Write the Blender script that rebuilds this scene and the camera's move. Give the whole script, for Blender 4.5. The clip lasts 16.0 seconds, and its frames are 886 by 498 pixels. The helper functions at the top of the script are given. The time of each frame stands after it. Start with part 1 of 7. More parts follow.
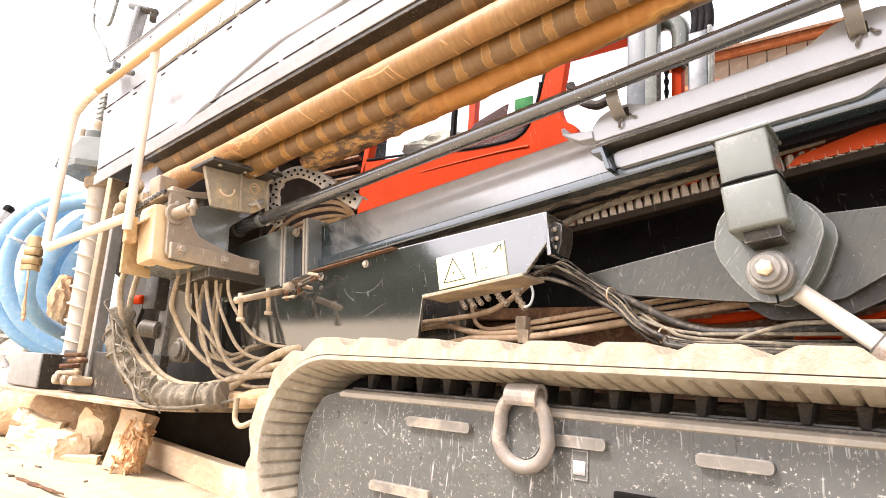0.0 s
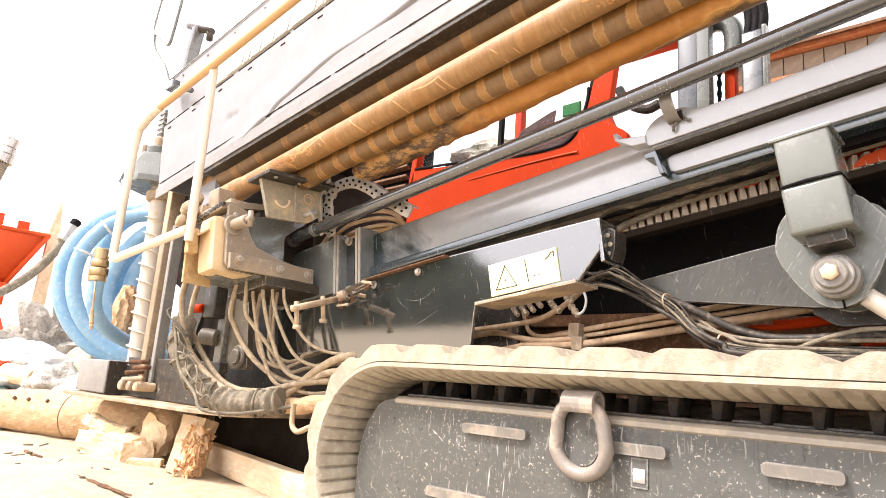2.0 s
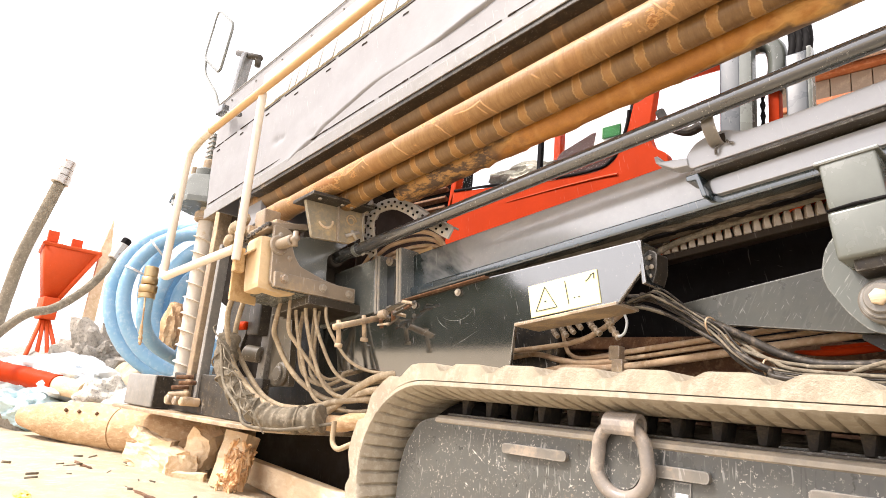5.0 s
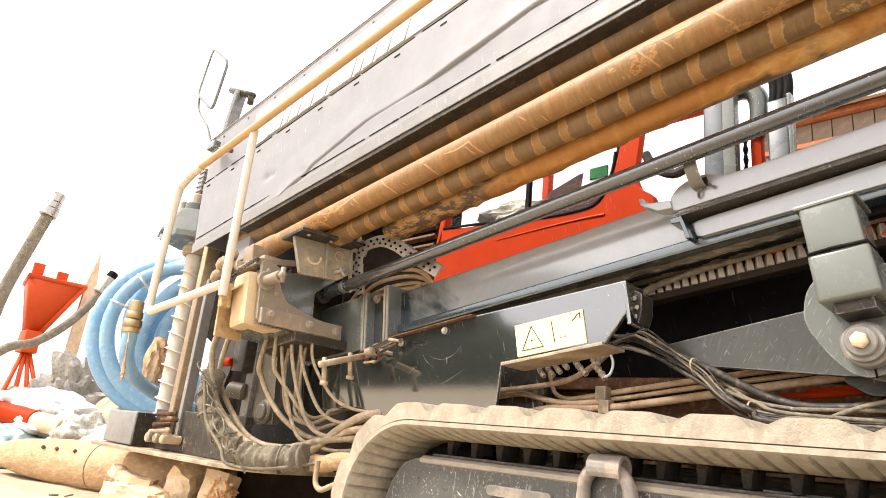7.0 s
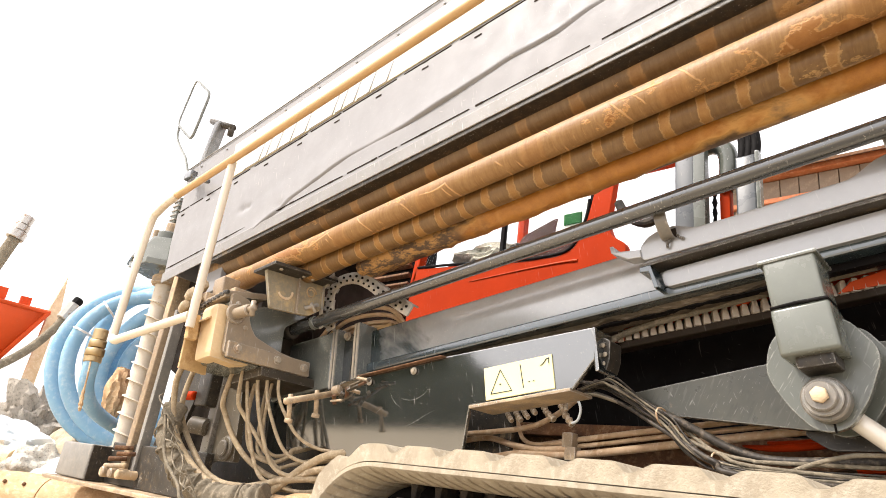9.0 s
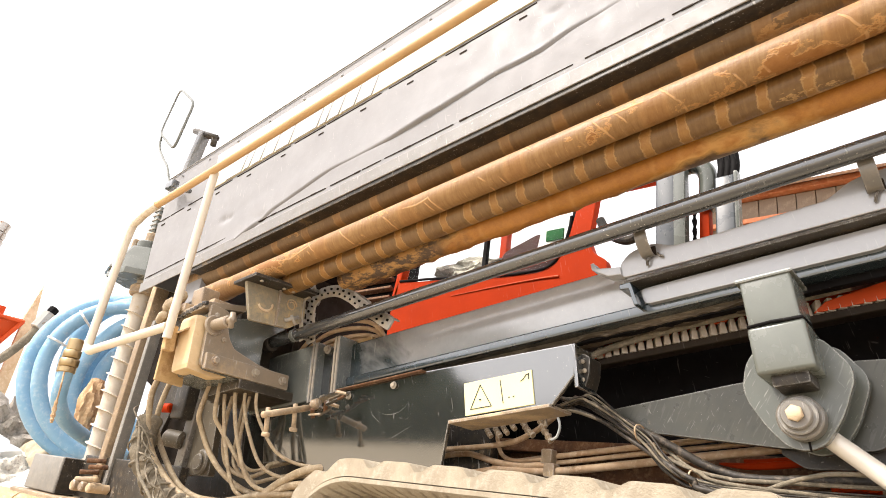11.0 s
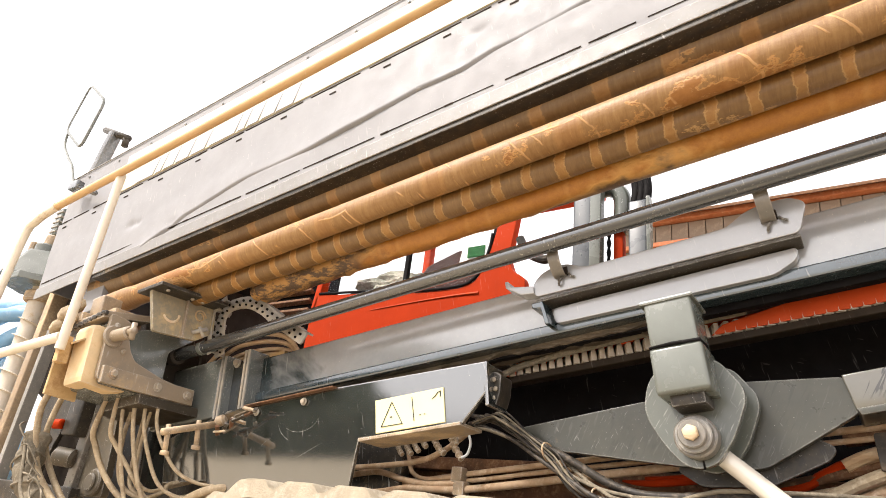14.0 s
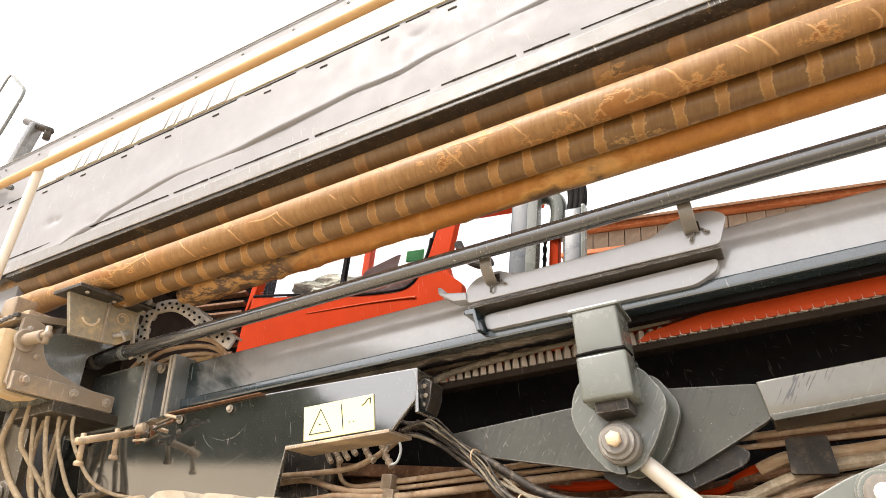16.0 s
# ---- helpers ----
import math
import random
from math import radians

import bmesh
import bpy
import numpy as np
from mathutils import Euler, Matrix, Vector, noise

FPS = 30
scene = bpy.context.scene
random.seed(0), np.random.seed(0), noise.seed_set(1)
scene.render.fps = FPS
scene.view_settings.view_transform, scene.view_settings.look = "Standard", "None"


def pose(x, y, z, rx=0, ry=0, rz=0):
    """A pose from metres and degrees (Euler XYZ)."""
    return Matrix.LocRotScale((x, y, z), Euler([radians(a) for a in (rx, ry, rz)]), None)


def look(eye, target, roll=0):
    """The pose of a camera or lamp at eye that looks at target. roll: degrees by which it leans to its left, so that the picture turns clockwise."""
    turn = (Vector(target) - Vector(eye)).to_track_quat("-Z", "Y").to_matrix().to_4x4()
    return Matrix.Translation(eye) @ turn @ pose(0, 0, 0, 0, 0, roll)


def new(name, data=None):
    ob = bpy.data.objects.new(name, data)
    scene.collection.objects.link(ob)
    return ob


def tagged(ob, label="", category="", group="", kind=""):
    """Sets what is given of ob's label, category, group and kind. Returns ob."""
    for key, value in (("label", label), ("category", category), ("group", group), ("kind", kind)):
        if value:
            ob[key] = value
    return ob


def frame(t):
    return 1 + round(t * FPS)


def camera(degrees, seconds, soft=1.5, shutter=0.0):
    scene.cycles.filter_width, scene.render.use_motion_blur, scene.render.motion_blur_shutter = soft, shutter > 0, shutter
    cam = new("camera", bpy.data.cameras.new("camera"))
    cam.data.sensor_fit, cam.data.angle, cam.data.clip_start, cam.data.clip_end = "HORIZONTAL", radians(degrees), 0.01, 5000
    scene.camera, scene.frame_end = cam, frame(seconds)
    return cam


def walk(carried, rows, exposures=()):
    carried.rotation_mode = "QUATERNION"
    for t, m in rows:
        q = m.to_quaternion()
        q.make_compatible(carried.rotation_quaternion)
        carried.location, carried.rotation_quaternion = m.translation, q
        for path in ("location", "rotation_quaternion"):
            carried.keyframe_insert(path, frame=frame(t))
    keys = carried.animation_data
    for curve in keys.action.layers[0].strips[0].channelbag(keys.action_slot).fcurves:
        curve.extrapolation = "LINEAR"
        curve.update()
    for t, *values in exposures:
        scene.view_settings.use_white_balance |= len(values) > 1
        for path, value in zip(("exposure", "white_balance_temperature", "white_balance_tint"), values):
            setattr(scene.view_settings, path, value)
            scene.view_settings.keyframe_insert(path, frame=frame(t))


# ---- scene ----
K = 1.15          # metres to one unit of the plan
PATH = [
    (0.0, -0.0, 0.0, 0.45, 101.597, -3.837, 37.956),
    (0.5, -0.0022, -0.0045, 0.4494, 101.373, -3.882, 39.237),
    (1.0, -0.003, -0.0105, 0.4469, 101.329, -3.894, 40.643),
    (1.5, -0.0046, -0.0147, 0.4464, 101.411, -3.843, 41.385),
    (2.0, -0.004, -0.0174, 0.4462, 102.009, -4.064, 42.077),
    (2.5, -0.0033, -0.0226, 0.4445, 102.795, -4.478, 42.382),
    (3.0, -0.0027, -0.0263, 0.4437, 102.897, -4.74, 42.941),
    (3.5, -0.0041, -0.0295, 0.4411, 102.688, -4.959, 43.76),
    (4.0, -0.0019, -0.0327, 0.4405, 102.689, -5.064, 44.939),
    (6.5, 0.0104, -0.0405, 0.4403, 105.94, -5.662, 44.698),
    (7.0, 0.0126, -0.0398, 0.442, 107.029, -5.689, 44.088),
    (7.5, 0.0146, -0.0433, 0.4423, 108.39, -6.118, 43.383),
    (8.0, 0.0184, -0.042, 0.4419, 109.505, -6.535, 42.565),
    (8.5, 0.0184, -0.0417, 0.4421, 110.094, -6.908, 41.591),
    (9.0, 0.0215, -0.0407, 0.4443, 110.8, -7.142, 41.279),
    (11.5, 0.0244, -0.0384, 0.4451, 112.473, -7.423, 38.839),
    (12.0, 0.0254, -0.0351, 0.4466, 112.663, -7.394, 38.018),
    (12.5, 0.0279, -0.0321, 0.4484, 113.093, -7.426, 36.896),
    (13.0, 0.03, -0.0264, 0.4518, 113.566, -7.157, 35.445),
    (13.5, 0.0334, -0.0242, 0.4546, 114.002, -6.732, 34.167),
    (14.0, 0.0383, -0.0175, 0.4565, 114.289, -6.537, 32.833),
    (14.5, 0.0415, -0.0121, 0.4593, 114.461, -6.186, 31.271),
    (15.0, 0.0458, -0.0064, 0.4614, 114.669, -5.844, 30.109),
    (15.5, 0.0505, -0.0024, 0.4633, 114.961, -5.608, 28.915),
    (16.0, 0.0549, 0.0003, 0.4685, 115.05, -5.327, 27.883),
]
cam = camera(69.16, 16.0, soft=0.9)
walk(cam, [(t, pose(x * K, y * K, z * K, rx, ry, rz)) for t, x, y, z, rx, ry, rz in PATH],
     exposures=[(0.0, 1.62, 6450, 18), (4.0, 1.36, 6550, 16), (6.5, 1.29, 6600, 14), (7.2, 1.18, 6620, 13), (9.0, 1.15, 6620, 13), (12.0, 1.15, 6620, 13), (16.0, 1.2, 6600, 13)])

# ---- light: a bright overcast sky with a veiled sun ----
SUN_ELEVATION, SUN_TURN = radians(50), radians(215)
world = bpy.data.worlds.new("overcast")
scene.world = world
world.use_nodes = True
wn = world.node_tree.nodes
wl = world.node_tree.links
sky = wn.new("ShaderNodeTexSky")
sky.sky_type, sky.sun_disc = "NISHITA", False
sky.sun_elevation, sky.sun_rotation = SUN_ELEVATION, SUN_TURN
sky.air_density, sky.dust_density, sky.ozone_density = 1.0, 3.0, 1.0
pale = wn.new("ShaderNodeHueSaturation")
pale.inputs["Saturation"].default_value = 0.12
wl.new(sky.outputs[0], pale.inputs["Color"])
cloud = wn.new("ShaderNodeMix")
cloud.data_type = "RGBA"
cloud.inputs[0].default_value = 0.55
cloud.inputs[7].default_value = (11.0, 11.0, 11.2, 1)
wl.new(pale.outputs[0], cloud.inputs[6])
wl.new(cloud.outputs[2], wn["Background"].inputs["Color"])
wn["Background"].inputs["Strength"].default_value = 0.115
lamp = bpy.data.lights.new("veiled_sun", "SUN")
lamp.energy, lamp.angle, lamp.color = 2.6, radians(10), (1.0, 0.94, 0.85)
sun = new("veiled_sun", lamp)
sun_way = Vector((math.sin(SUN_TURN) * math.cos(SUN_ELEVATION), math.cos(SUN_TURN) * math.cos(SUN_ELEVATION), math.sin(SUN_ELEVATION)))
sun.matrix_world = look(sun_way * 30, (0, 0, 0))

# ---- materials ----


class Nodes:
    """A small hand for node materials."""

    def __init__(self, name):
        self.mat = bpy.data.materials.new(name)
        self.mat.use_nodes = True
        self.tree = self.mat.node_tree
        self.bsdf = self.tree.nodes["Principled BSDF"]
        self.coord = self.add("ShaderNodeTexCoord").outputs["Object"]

    def add(self, kind, **inputs):
        node = self.tree.nodes.new(kind)
        for key, value in inputs.items():
            self.put(node.inputs[key.replace("_", " ")], value)
        return node

    def put(self, socket, value):
        if isinstance(value, bpy.types.NodeSocket):
            self.tree.links.new(value, socket)
        else:
            socket.default_value = value

    def stretch(self, scale=(1, 1, 1), turn=(0, 0, 0)):
        spin = self.add("ShaderNodeMapping", Vector=self.coord)
        spin.inputs["Rotation"].default_value = [radians(a) for a in turn]
        node = self.add("ShaderNodeMapping", Vector=spin.outputs[0])
        node.inputs["Scale"].default_value = scale
        return node.outputs[0]

    def noise(self, scale, detail=6.0, rough=0.6, vector=None, warp=0.0):
        node = self.add("ShaderNodeTexNoise", Vector=vector or self.coord, Scale=scale, Detail=detail, Roughness=rough, Distortion=warp)
        return node.outputs["Fac"]

    def ramp(self, fac, low, high, a=0.0, b=1.0):
        node = self.add("ShaderNodeMapRange", Value=fac)
        for i, v in zip((1, 2, 3, 4), (low, high, a, b)):
            node.inputs[i].default_value = v
        return node.outputs[0]

    def math(self, op, a, b=0.0):
        node = self.add("ShaderNodeMath")
        node.operation = op
        self.put(node.inputs[0], a)
        self.put(node.inputs[1], b)
        return node.outputs[0]

    def mix(self, fac, a, b):
        node = self.tree.nodes.new("ShaderNodeMix")
        node.data_type = "RGBA"
        self.put(node.inputs[0], fac)
        self.put(node.inputs[6], a if not isinstance(a, tuple) else (*a, 1))
        self.put(node.inputs[7], b if not isinstance(b, tuple) else (*b, 1))
        return node.outputs[2]

    def bump(self, height, strength, distance=0.01):
        node = self.add("ShaderNodeBump", Height=height, Strength=strength, Distance=distance)
        self.put(self.bsdf.inputs["Normal"], node.outputs[0])

    def done(self, colour, rough=0.5, metal=0.0, spec=0.5):
        self.put(self.bsdf.inputs["Base Color"], colour if not isinstance(colour, tuple) else (*colour, 1))
        self.put(self.bsdf.inputs["Roughness"], rough)
        self.put(self.bsdf.inputs["Metallic"], metal)
        self.bsdf.inputs["Specular IOR Level"].default_value = spec
        return self.mat


def paint(name, base, dirt=(0.35, 0.26, 0.16), amount=0.3, rough=0.35, scratch=0.3, speck=0.0, tone=0.25, spec=0.5, lean=14, stroke=150.0, edge=0.0, coat=0.0, strokes=0.0, relief=0.12, grain=190.0, ior=1.5, gouges=0.0):
    """Worn paint: a base with uneven tone, dried splashes of mud, pale scratches and specks."""
    n = Nodes(name)
    dark = tuple(c * (1 - tone) for c in base)
    colour = n.mix(n.ramp(n.noise(7, 8, 0.7), 0.3, 0.7), dark, base)
    mud = n.ramp(n.math("ADD", n.noise(14, 12, 0.75), n.math("MULTIPLY", n.noise(2.3, 2), 0.5)), 1.02 - amount * 0.75, 1.1 - amount * 0.6)
    film = n.ramp(n.noise(38, 9, 0.75), 0.42, 0.75, 0.0, 0.5 * min(1.0, max(0.0, amount - 0.04) * 2.5))
    colour = n.mix(n.math("MAXIMUM", n.math("MULTIPLY", mud, 0.85), film), colour, dirt)
    if scratch:
        marks = n.ramp(n.noise(stroke, 2, 0.5, n.stretch((1.0, 1.0, 0.10), (0, lean, 0))), 0.66, 0.72)
        marks2 = n.ramp(n.noise(170, 2, 0.5, n.stretch((0.16, 1.0, 1.0), (0, lean - 30, 0))), 0.70, 0.76)
        where = n.ramp(n.noise(5.5, 4), 0.42, 0.6)
        worn = n.math("MULTIPLY", n.math("MULTIPLY", n.math("MAXIMUM", marks, marks2), where), min(1.0, scratch))
        colour = n.mix(worn, colour, (0.6, 0.57, 0.52))
    if speck:
        dots = n.ramp(n.noise(grain, 5, 0.7), 0.70 - speck * 0.11, 0.73 - speck * 0.11)
        crowd = n.ramp(n.noise(8, 6, 0.7), 0.38, 0.58, 0.15, 1.0)
        colour = n.mix(n.math("MULTIPLY", n.math("MULTIPLY", dots, crowd), 0.85), colour, (0.62, 0.57, 0.49))
    if strokes:
        slash = n.ramp(n.noise(190, 1, 0.5, n.stretch((1.0, 1.0, 0.09), (0, lean + 8, 0))), 0.62, 0.66)
        here = n.ramp(n.noise(9, 3, 0.6), 0.50, 0.58)
        colour = n.mix(n.math("MULTIPLY", n.math("MULTIPLY", slash, here), strokes), colour, (0.50, 0.50, 0.46))
    if gouges:
        gouge = n.ramp(n.noise(180, 1, 0.5, n.stretch((1.0, 1.0, 0.09), (0, lean + 4, 0))), 0.60, 0.63)
        there = n.ramp(n.noise(7, 3, 0.6, n.stretch((1, 1, 1.3), (20, 0, 0))), 0.52, 0.6)
        colour = n.mix(n.math("MULTIPLY", n.math("MULTIPLY", gouge, there), gouges), colour, (0.015, 0.014, 0.012))
    if edge:
        flat = n.add("ShaderNodeNewGeometry").outputs["Normal"]
        turned = n.add("ShaderNodeBevel", Radius=0.006).outputs[0]
        turned.node.samples = 4
        dot = n.tree.nodes.new("ShaderNodeVectorMath")
        dot.operation = "DOT_PRODUCT"
        n.put(dot.inputs[0], flat)
        n.put(dot.inputs[1], turned)
        rim = n.math("MULTIPLY", n.ramp(dot.outputs["Value"], 0.80, 0.985, 1.0, 0.0), n.ramp(n.noise(34, 5, 0.7), 0.40, 0.58, 0.1, 1.0))
        colour = n.mix(n.math("MULTIPLY", rim, edge), colour, (0.62, 0.59, 0.54))
    n.bsdf.inputs["Coat Weight"].default_value = coat
    n.bsdf.inputs["IOR"].default_value = ior
    n.bsdf.inputs["Coat Roughness"].default_value = 0.06
    n.bump(n.math("ADD", n.noise(160, 3), n.math("MULTIPLY", mud, 1.5)), relief, 0.002)
    return n.done(colour, n.math("ADD", n.math("MULTIPLY", n.math("MAXIMUM", mud, film), 0.45), n.ramp(n.noise(16, 4), 0.3, 0.7, rough * 0.8, rough * 1.3)), 0.0, spec)


def earthy(name, a, b, c, scale=9.0, rough=0.85, relief=0.5, stretch=(1, 1, 1), fine=70.0):
    """Dry matter in three tones: mud, rubber under dust, wood, soil, cloth."""
    n = Nodes(name)
    v = n.stretch(stretch)
    colour = n.mix(n.ramp(n.noise(scale, 7, 0.65, v), 0.35, 0.65), a, b)
    colour = n.mix(n.ramp(n.noise(scale * 3.3, 8, 0.7, v), 0.5, 0.72), colour, c)
    n.bump(n.math("ADD", n.noise(fine, 6, 0.7, v), n.math("MULTIPLY", n.noise(scale * 1.7, 4, 0.6, v), 2.0)), relief, 0.006)
    return n.done(colour, rough, 0.0, 0.3)


def metal(name, base, rough=0.3, rust=0.2, rust_colour=(0.22, 0.09, 0.035)):
    n = Nodes(name)
    spots = n.ramp(n.noise(20, 8, 0.7), 0.68 - rust * 0.35, 0.76 - rust * 0.3)
    colour = n.mix(spots, base, rust_colour)
    n.bump(n.noise(120, 4), 0.12, 0.002)
    return n.done(colour, n.ramp(spots, 0, 1, rough, 0.85), n.ramp(spots, 0, 1, 1.0, 0.1))


def pipe_steel(name, steel, mud, amount, pitch, wide=0.35, gloss=0.42, bands=1.0, rim_colour=None, lines=0.0, big=6.0, edge=0.025, front=None, ior=1.6):
    """Drill rod: brown steel with dried mud, in bands where the racks have rubbed it, flaking at the rims."""
    n = Nodes(name)
    along = n.add("ShaderNodeSeparateXYZ", Vector=n.coord).outputs[0]
    wob = n.math("ADD", along, n.math("MULTIPLY", n.noise(22, 7, 0.75), 0.035))
    wave = n.math("FRACT", n.math("DIVIDE", wob, pitch))
    off = n.math("ABSOLUTE", n.math("SUBTRACT", wave, 0.5))
    band = n.ramp(off, wide / 2 - 0.02, wide / 2 + 0.05, 1, 0)
    spread_mud = n.noise(big, 8, 0.68 if big > 3 else 0.5, n.stretch((0.6, 1, 1)))
    cut = 0.66 - amount * 0.4
    patch = n.ramp(spread_mud, cut, cut + edge)
    rim = n.ramp(n.math("ABSOLUTE", n.math("SUBTRACT", spread_mud, cut + 0.006)), 0.004, 0.016, 1, 0)
    rim = n.math("MAXIMUM", rim, n.ramp(n.math("ABSOLUTE", n.math("SUBTRACT", off, wide / 2 + 0.012)), 0.006, 0.03, 0.8 * bands, 0))
    lay = n.math("MAXIMUM", n.math("MULTIPLY", band, n.ramp(n.noise(6, 3), 0.25, 0.5, 0.3 * bands, bands)), n.math("MULTIPLY", patch, 0.9))
    tint = n.mix(n.ramp(n.noise(45, 10, 0.8), 0.35, 0.7), mud, tuple(c * f for c, f in zip(mud, (0.7, 0.6, 0.45))))
    streak = n.ramp(n.math("ADD", n.math("MULTIPLY", n.noise(120, 5, 0.7, n.stretch((1, 0.16, 0.16))), 0.6), n.math("MULTIPLY", n.noise(26, 7, 0.7, n.stretch((0.4, 1, 1))), 0.4)), 0.38, 0.60)
    base = n.mix(streak, steel, tuple(c * f for c, f in zip(steel, (0.72, 0.64, 0.52))))
    rub = n.ramp(n.noise(210, 4, 0.6, n.stretch((1, 0.12, 0.12))), 0.62, 0.70, 0.0, 0.55)
    base = n.mix(rub, base, tuple(min(1.0, c * 1.5) for c in steel))
    colour = n.mix(lay, base, tint)
    colour = n.mix(n.math("MULTIPLY", rim, 0.75), colour, rim_colour or tuple(c * f for c, f in zip(mud, (0.5, 0.34, 0.22))))
    if lines:
        # slanted rims left where mud has peeled off in strips
        across = n.math("SUBTRACT", n.add("ShaderNodeSeparateXYZ", Vector=n.coord).outputs[2], n.math("MULTIPLY", along, 0.1495))
        slant = n.math("ADD", n.math("ADD", along, n.math("MULTIPLY", across, 0.9)), n.math("MULTIPLY", n.noise(11, 4, 0.6), 0.022))
        rims = None
        for step, phase, wide_line, low in ((0.173, 0.1, 0.010, 0.47), (0.119, 0.45, 0.012, 0.56)):
            cell = n.math("FRACT", n.math("ADD", n.math("DIVIDE", slant, step), phase))
            line = n.ramp(n.math("ABSOLUTE", n.math("SUBTRACT", cell, 0.5)), wide_line, wide_line * 2.2, 1, 0)
            line = n.math("MULTIPLY", line, n.ramp(n.noise(5 + 40 * step, 3), low, low + 0.05))
            rims = line if rims is None else n.math("MAXIMUM", rims, line)
        long_rim = n.ramp(n.math("ABSOLUTE", n.math("SUBTRACT", across, n.math("ADD", n.ramp(n.noise(3, 1), 0.3, 0.7, 0.01, 0.065), n.math("MULTIPLY", n.noise(20, 5), 0.01)))), 0.0012, 0.0035, 1, 0)
        long_rim = n.math("MULTIPLY", long_rim, n.ramp(n.noise(9, 2), 0.52, 0.56))
        rims = n.math("MULTIPLY", n.math("MAXIMUM", rims, long_rim), lines)
        colour = n.mix(rims, colour, (0.60, 0.34, 0.135))
        lay = n.math("MAXIMUM", lay, rims)
    relief = n.math("ADD", n.math("MULTIPLY", lay, 1.6), n.noise(90, 6, 0.7))
    if front is not None:
        # rough dark scale with ochre lumps towards the front end
        scale = n.ramp(n.math("ADD", along, n.math("MULTIPLY", n.noise(7, 5, 0.6), 0.35)), front, front + 0.12, 1, 0)
        crust = n.noise(34, 9, 0.75, n.stretch((0.45, 1, 1)))
        rough_colour = n.mix(n.ramp(crust, 0.47, 0.56), (0.085, 0.045, 0.02), (0.47, 0.25, 0.07))
        colour = n.mix(scale, colour, rough_colour)
        relief = n.math("ADD", relief, n.math("MULTIPLY", n.math("MULTIPLY", crust, scale), 5.0))
    n.bump(relief, 0.4, 0.003)
    n.bsdf.inputs["IOR"].default_value = ior
    return n.done(colour, n.ramp(lay, 0, 1, gloss, 0.55), 0.0, 0.6)


M_FRAME = paint("charcoal_gloss_paint", (0.028, 0.031, 0.029), amount=0.05, rough=0.07, scratch=0.2, speck=0.35, spec=1.0, coat=1.0, edge=0.8, relief=0.012, grain=260.0, ior=1.85)
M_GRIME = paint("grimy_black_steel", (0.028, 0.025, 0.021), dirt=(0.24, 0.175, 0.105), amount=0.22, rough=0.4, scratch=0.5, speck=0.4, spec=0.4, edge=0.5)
M_DUSTY = paint("dusty_bare_steel", (0.37, 0.345, 0.31), dirt=(0.50, 0.43, 0.33), amount=0.4, rough=0.45, scratch=0.3)
M_BEAM = paint("grey_beam_paint", (0.34, 0.34, 0.345), amount=0.06, rough=0.17, scratch=0.2, speck=0.35, tone=0.15, edge=0.5, spec=0.8, relief=0.03, ior=1.75)


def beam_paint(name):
    """Gloss paint: a dark reflection painted at the front end, dust film behind."""
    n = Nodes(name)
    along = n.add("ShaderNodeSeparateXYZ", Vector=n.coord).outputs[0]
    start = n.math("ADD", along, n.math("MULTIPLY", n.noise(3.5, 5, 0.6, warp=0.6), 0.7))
    film = n.ramp(start, BEAM_DARK_END, BEAM_DARK_END + 0.16)
    dark_end = n.mix(n.ramp(n.noise(140, 3, 0.6, n.stretch((1, 1, 0.06), (0, 12, 0))), 0.66, 0.72), (0.018, 0.032, 0.034), (0.35, 0.36, 0.35))
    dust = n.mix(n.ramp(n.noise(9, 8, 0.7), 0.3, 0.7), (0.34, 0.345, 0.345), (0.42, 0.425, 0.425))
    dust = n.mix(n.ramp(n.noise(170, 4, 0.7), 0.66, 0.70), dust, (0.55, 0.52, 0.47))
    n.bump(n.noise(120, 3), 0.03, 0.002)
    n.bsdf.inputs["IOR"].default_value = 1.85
    return n.done(n.mix(film, dark_end, dust), n.ramp(film, 0, 1, 0.08, 0.16), 0.0, 0.9)


BEAM_DARK_END = -1.03
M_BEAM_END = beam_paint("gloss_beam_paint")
M_YOKE = paint("grey_yoke_paint", (0.120, 0.128, 0.108), amount=0.06, rough=0.2, scratch=0.4, speck=0.25, lean=-30, stroke=260.0, edge=0.7, strokes=0.10, spec=0.6, relief=0.05)
M_POST = paint("satin_post_paint", (0.155, 0.165, 0.142), dirt=(0.42, 0.37, 0.29), amount=0.04, rough=0.24, scratch=0.12, speck=0.15, edge=0.6, spec=0.7, relief=0.04)
M_WEB = paint("scratched_web_paint", (0.17, 0.16, 0.13), amount=0.05, rough=0.16, scratch=0.1, speck=0.1, lean=-30, edge=0.6, gouges=0.75, spec=0.9, relief=0.03)
M_CHARCOAL = paint("speckled_charcoal_box", (0.15, 0.162, 0.146), dirt=(0.42, 0.36, 0.27), amount=0.12, rough=0.16, scratch=0.5, speck=1.0, edge=0.9, spec=0.8, coat=0.3, grain=240.0)
M_VISE = paint("brown_grey_vise_steel", (0.32, 0.25, 0.175), dirt=(0.44, 0.32, 0.19), amount=0.26, rough=0.35, scratch=0.4, speck=0.4, edge=0.9, spec=0.6)
M_RIM = paint("chipped_grey_rail", (0.26, 0.255, 0.25), dirt=(0.20, 0.15, 0.09), amount=0.18, rough=0.45, scratch=0.5, speck=0.5, edge=0.9, spec=0.4)
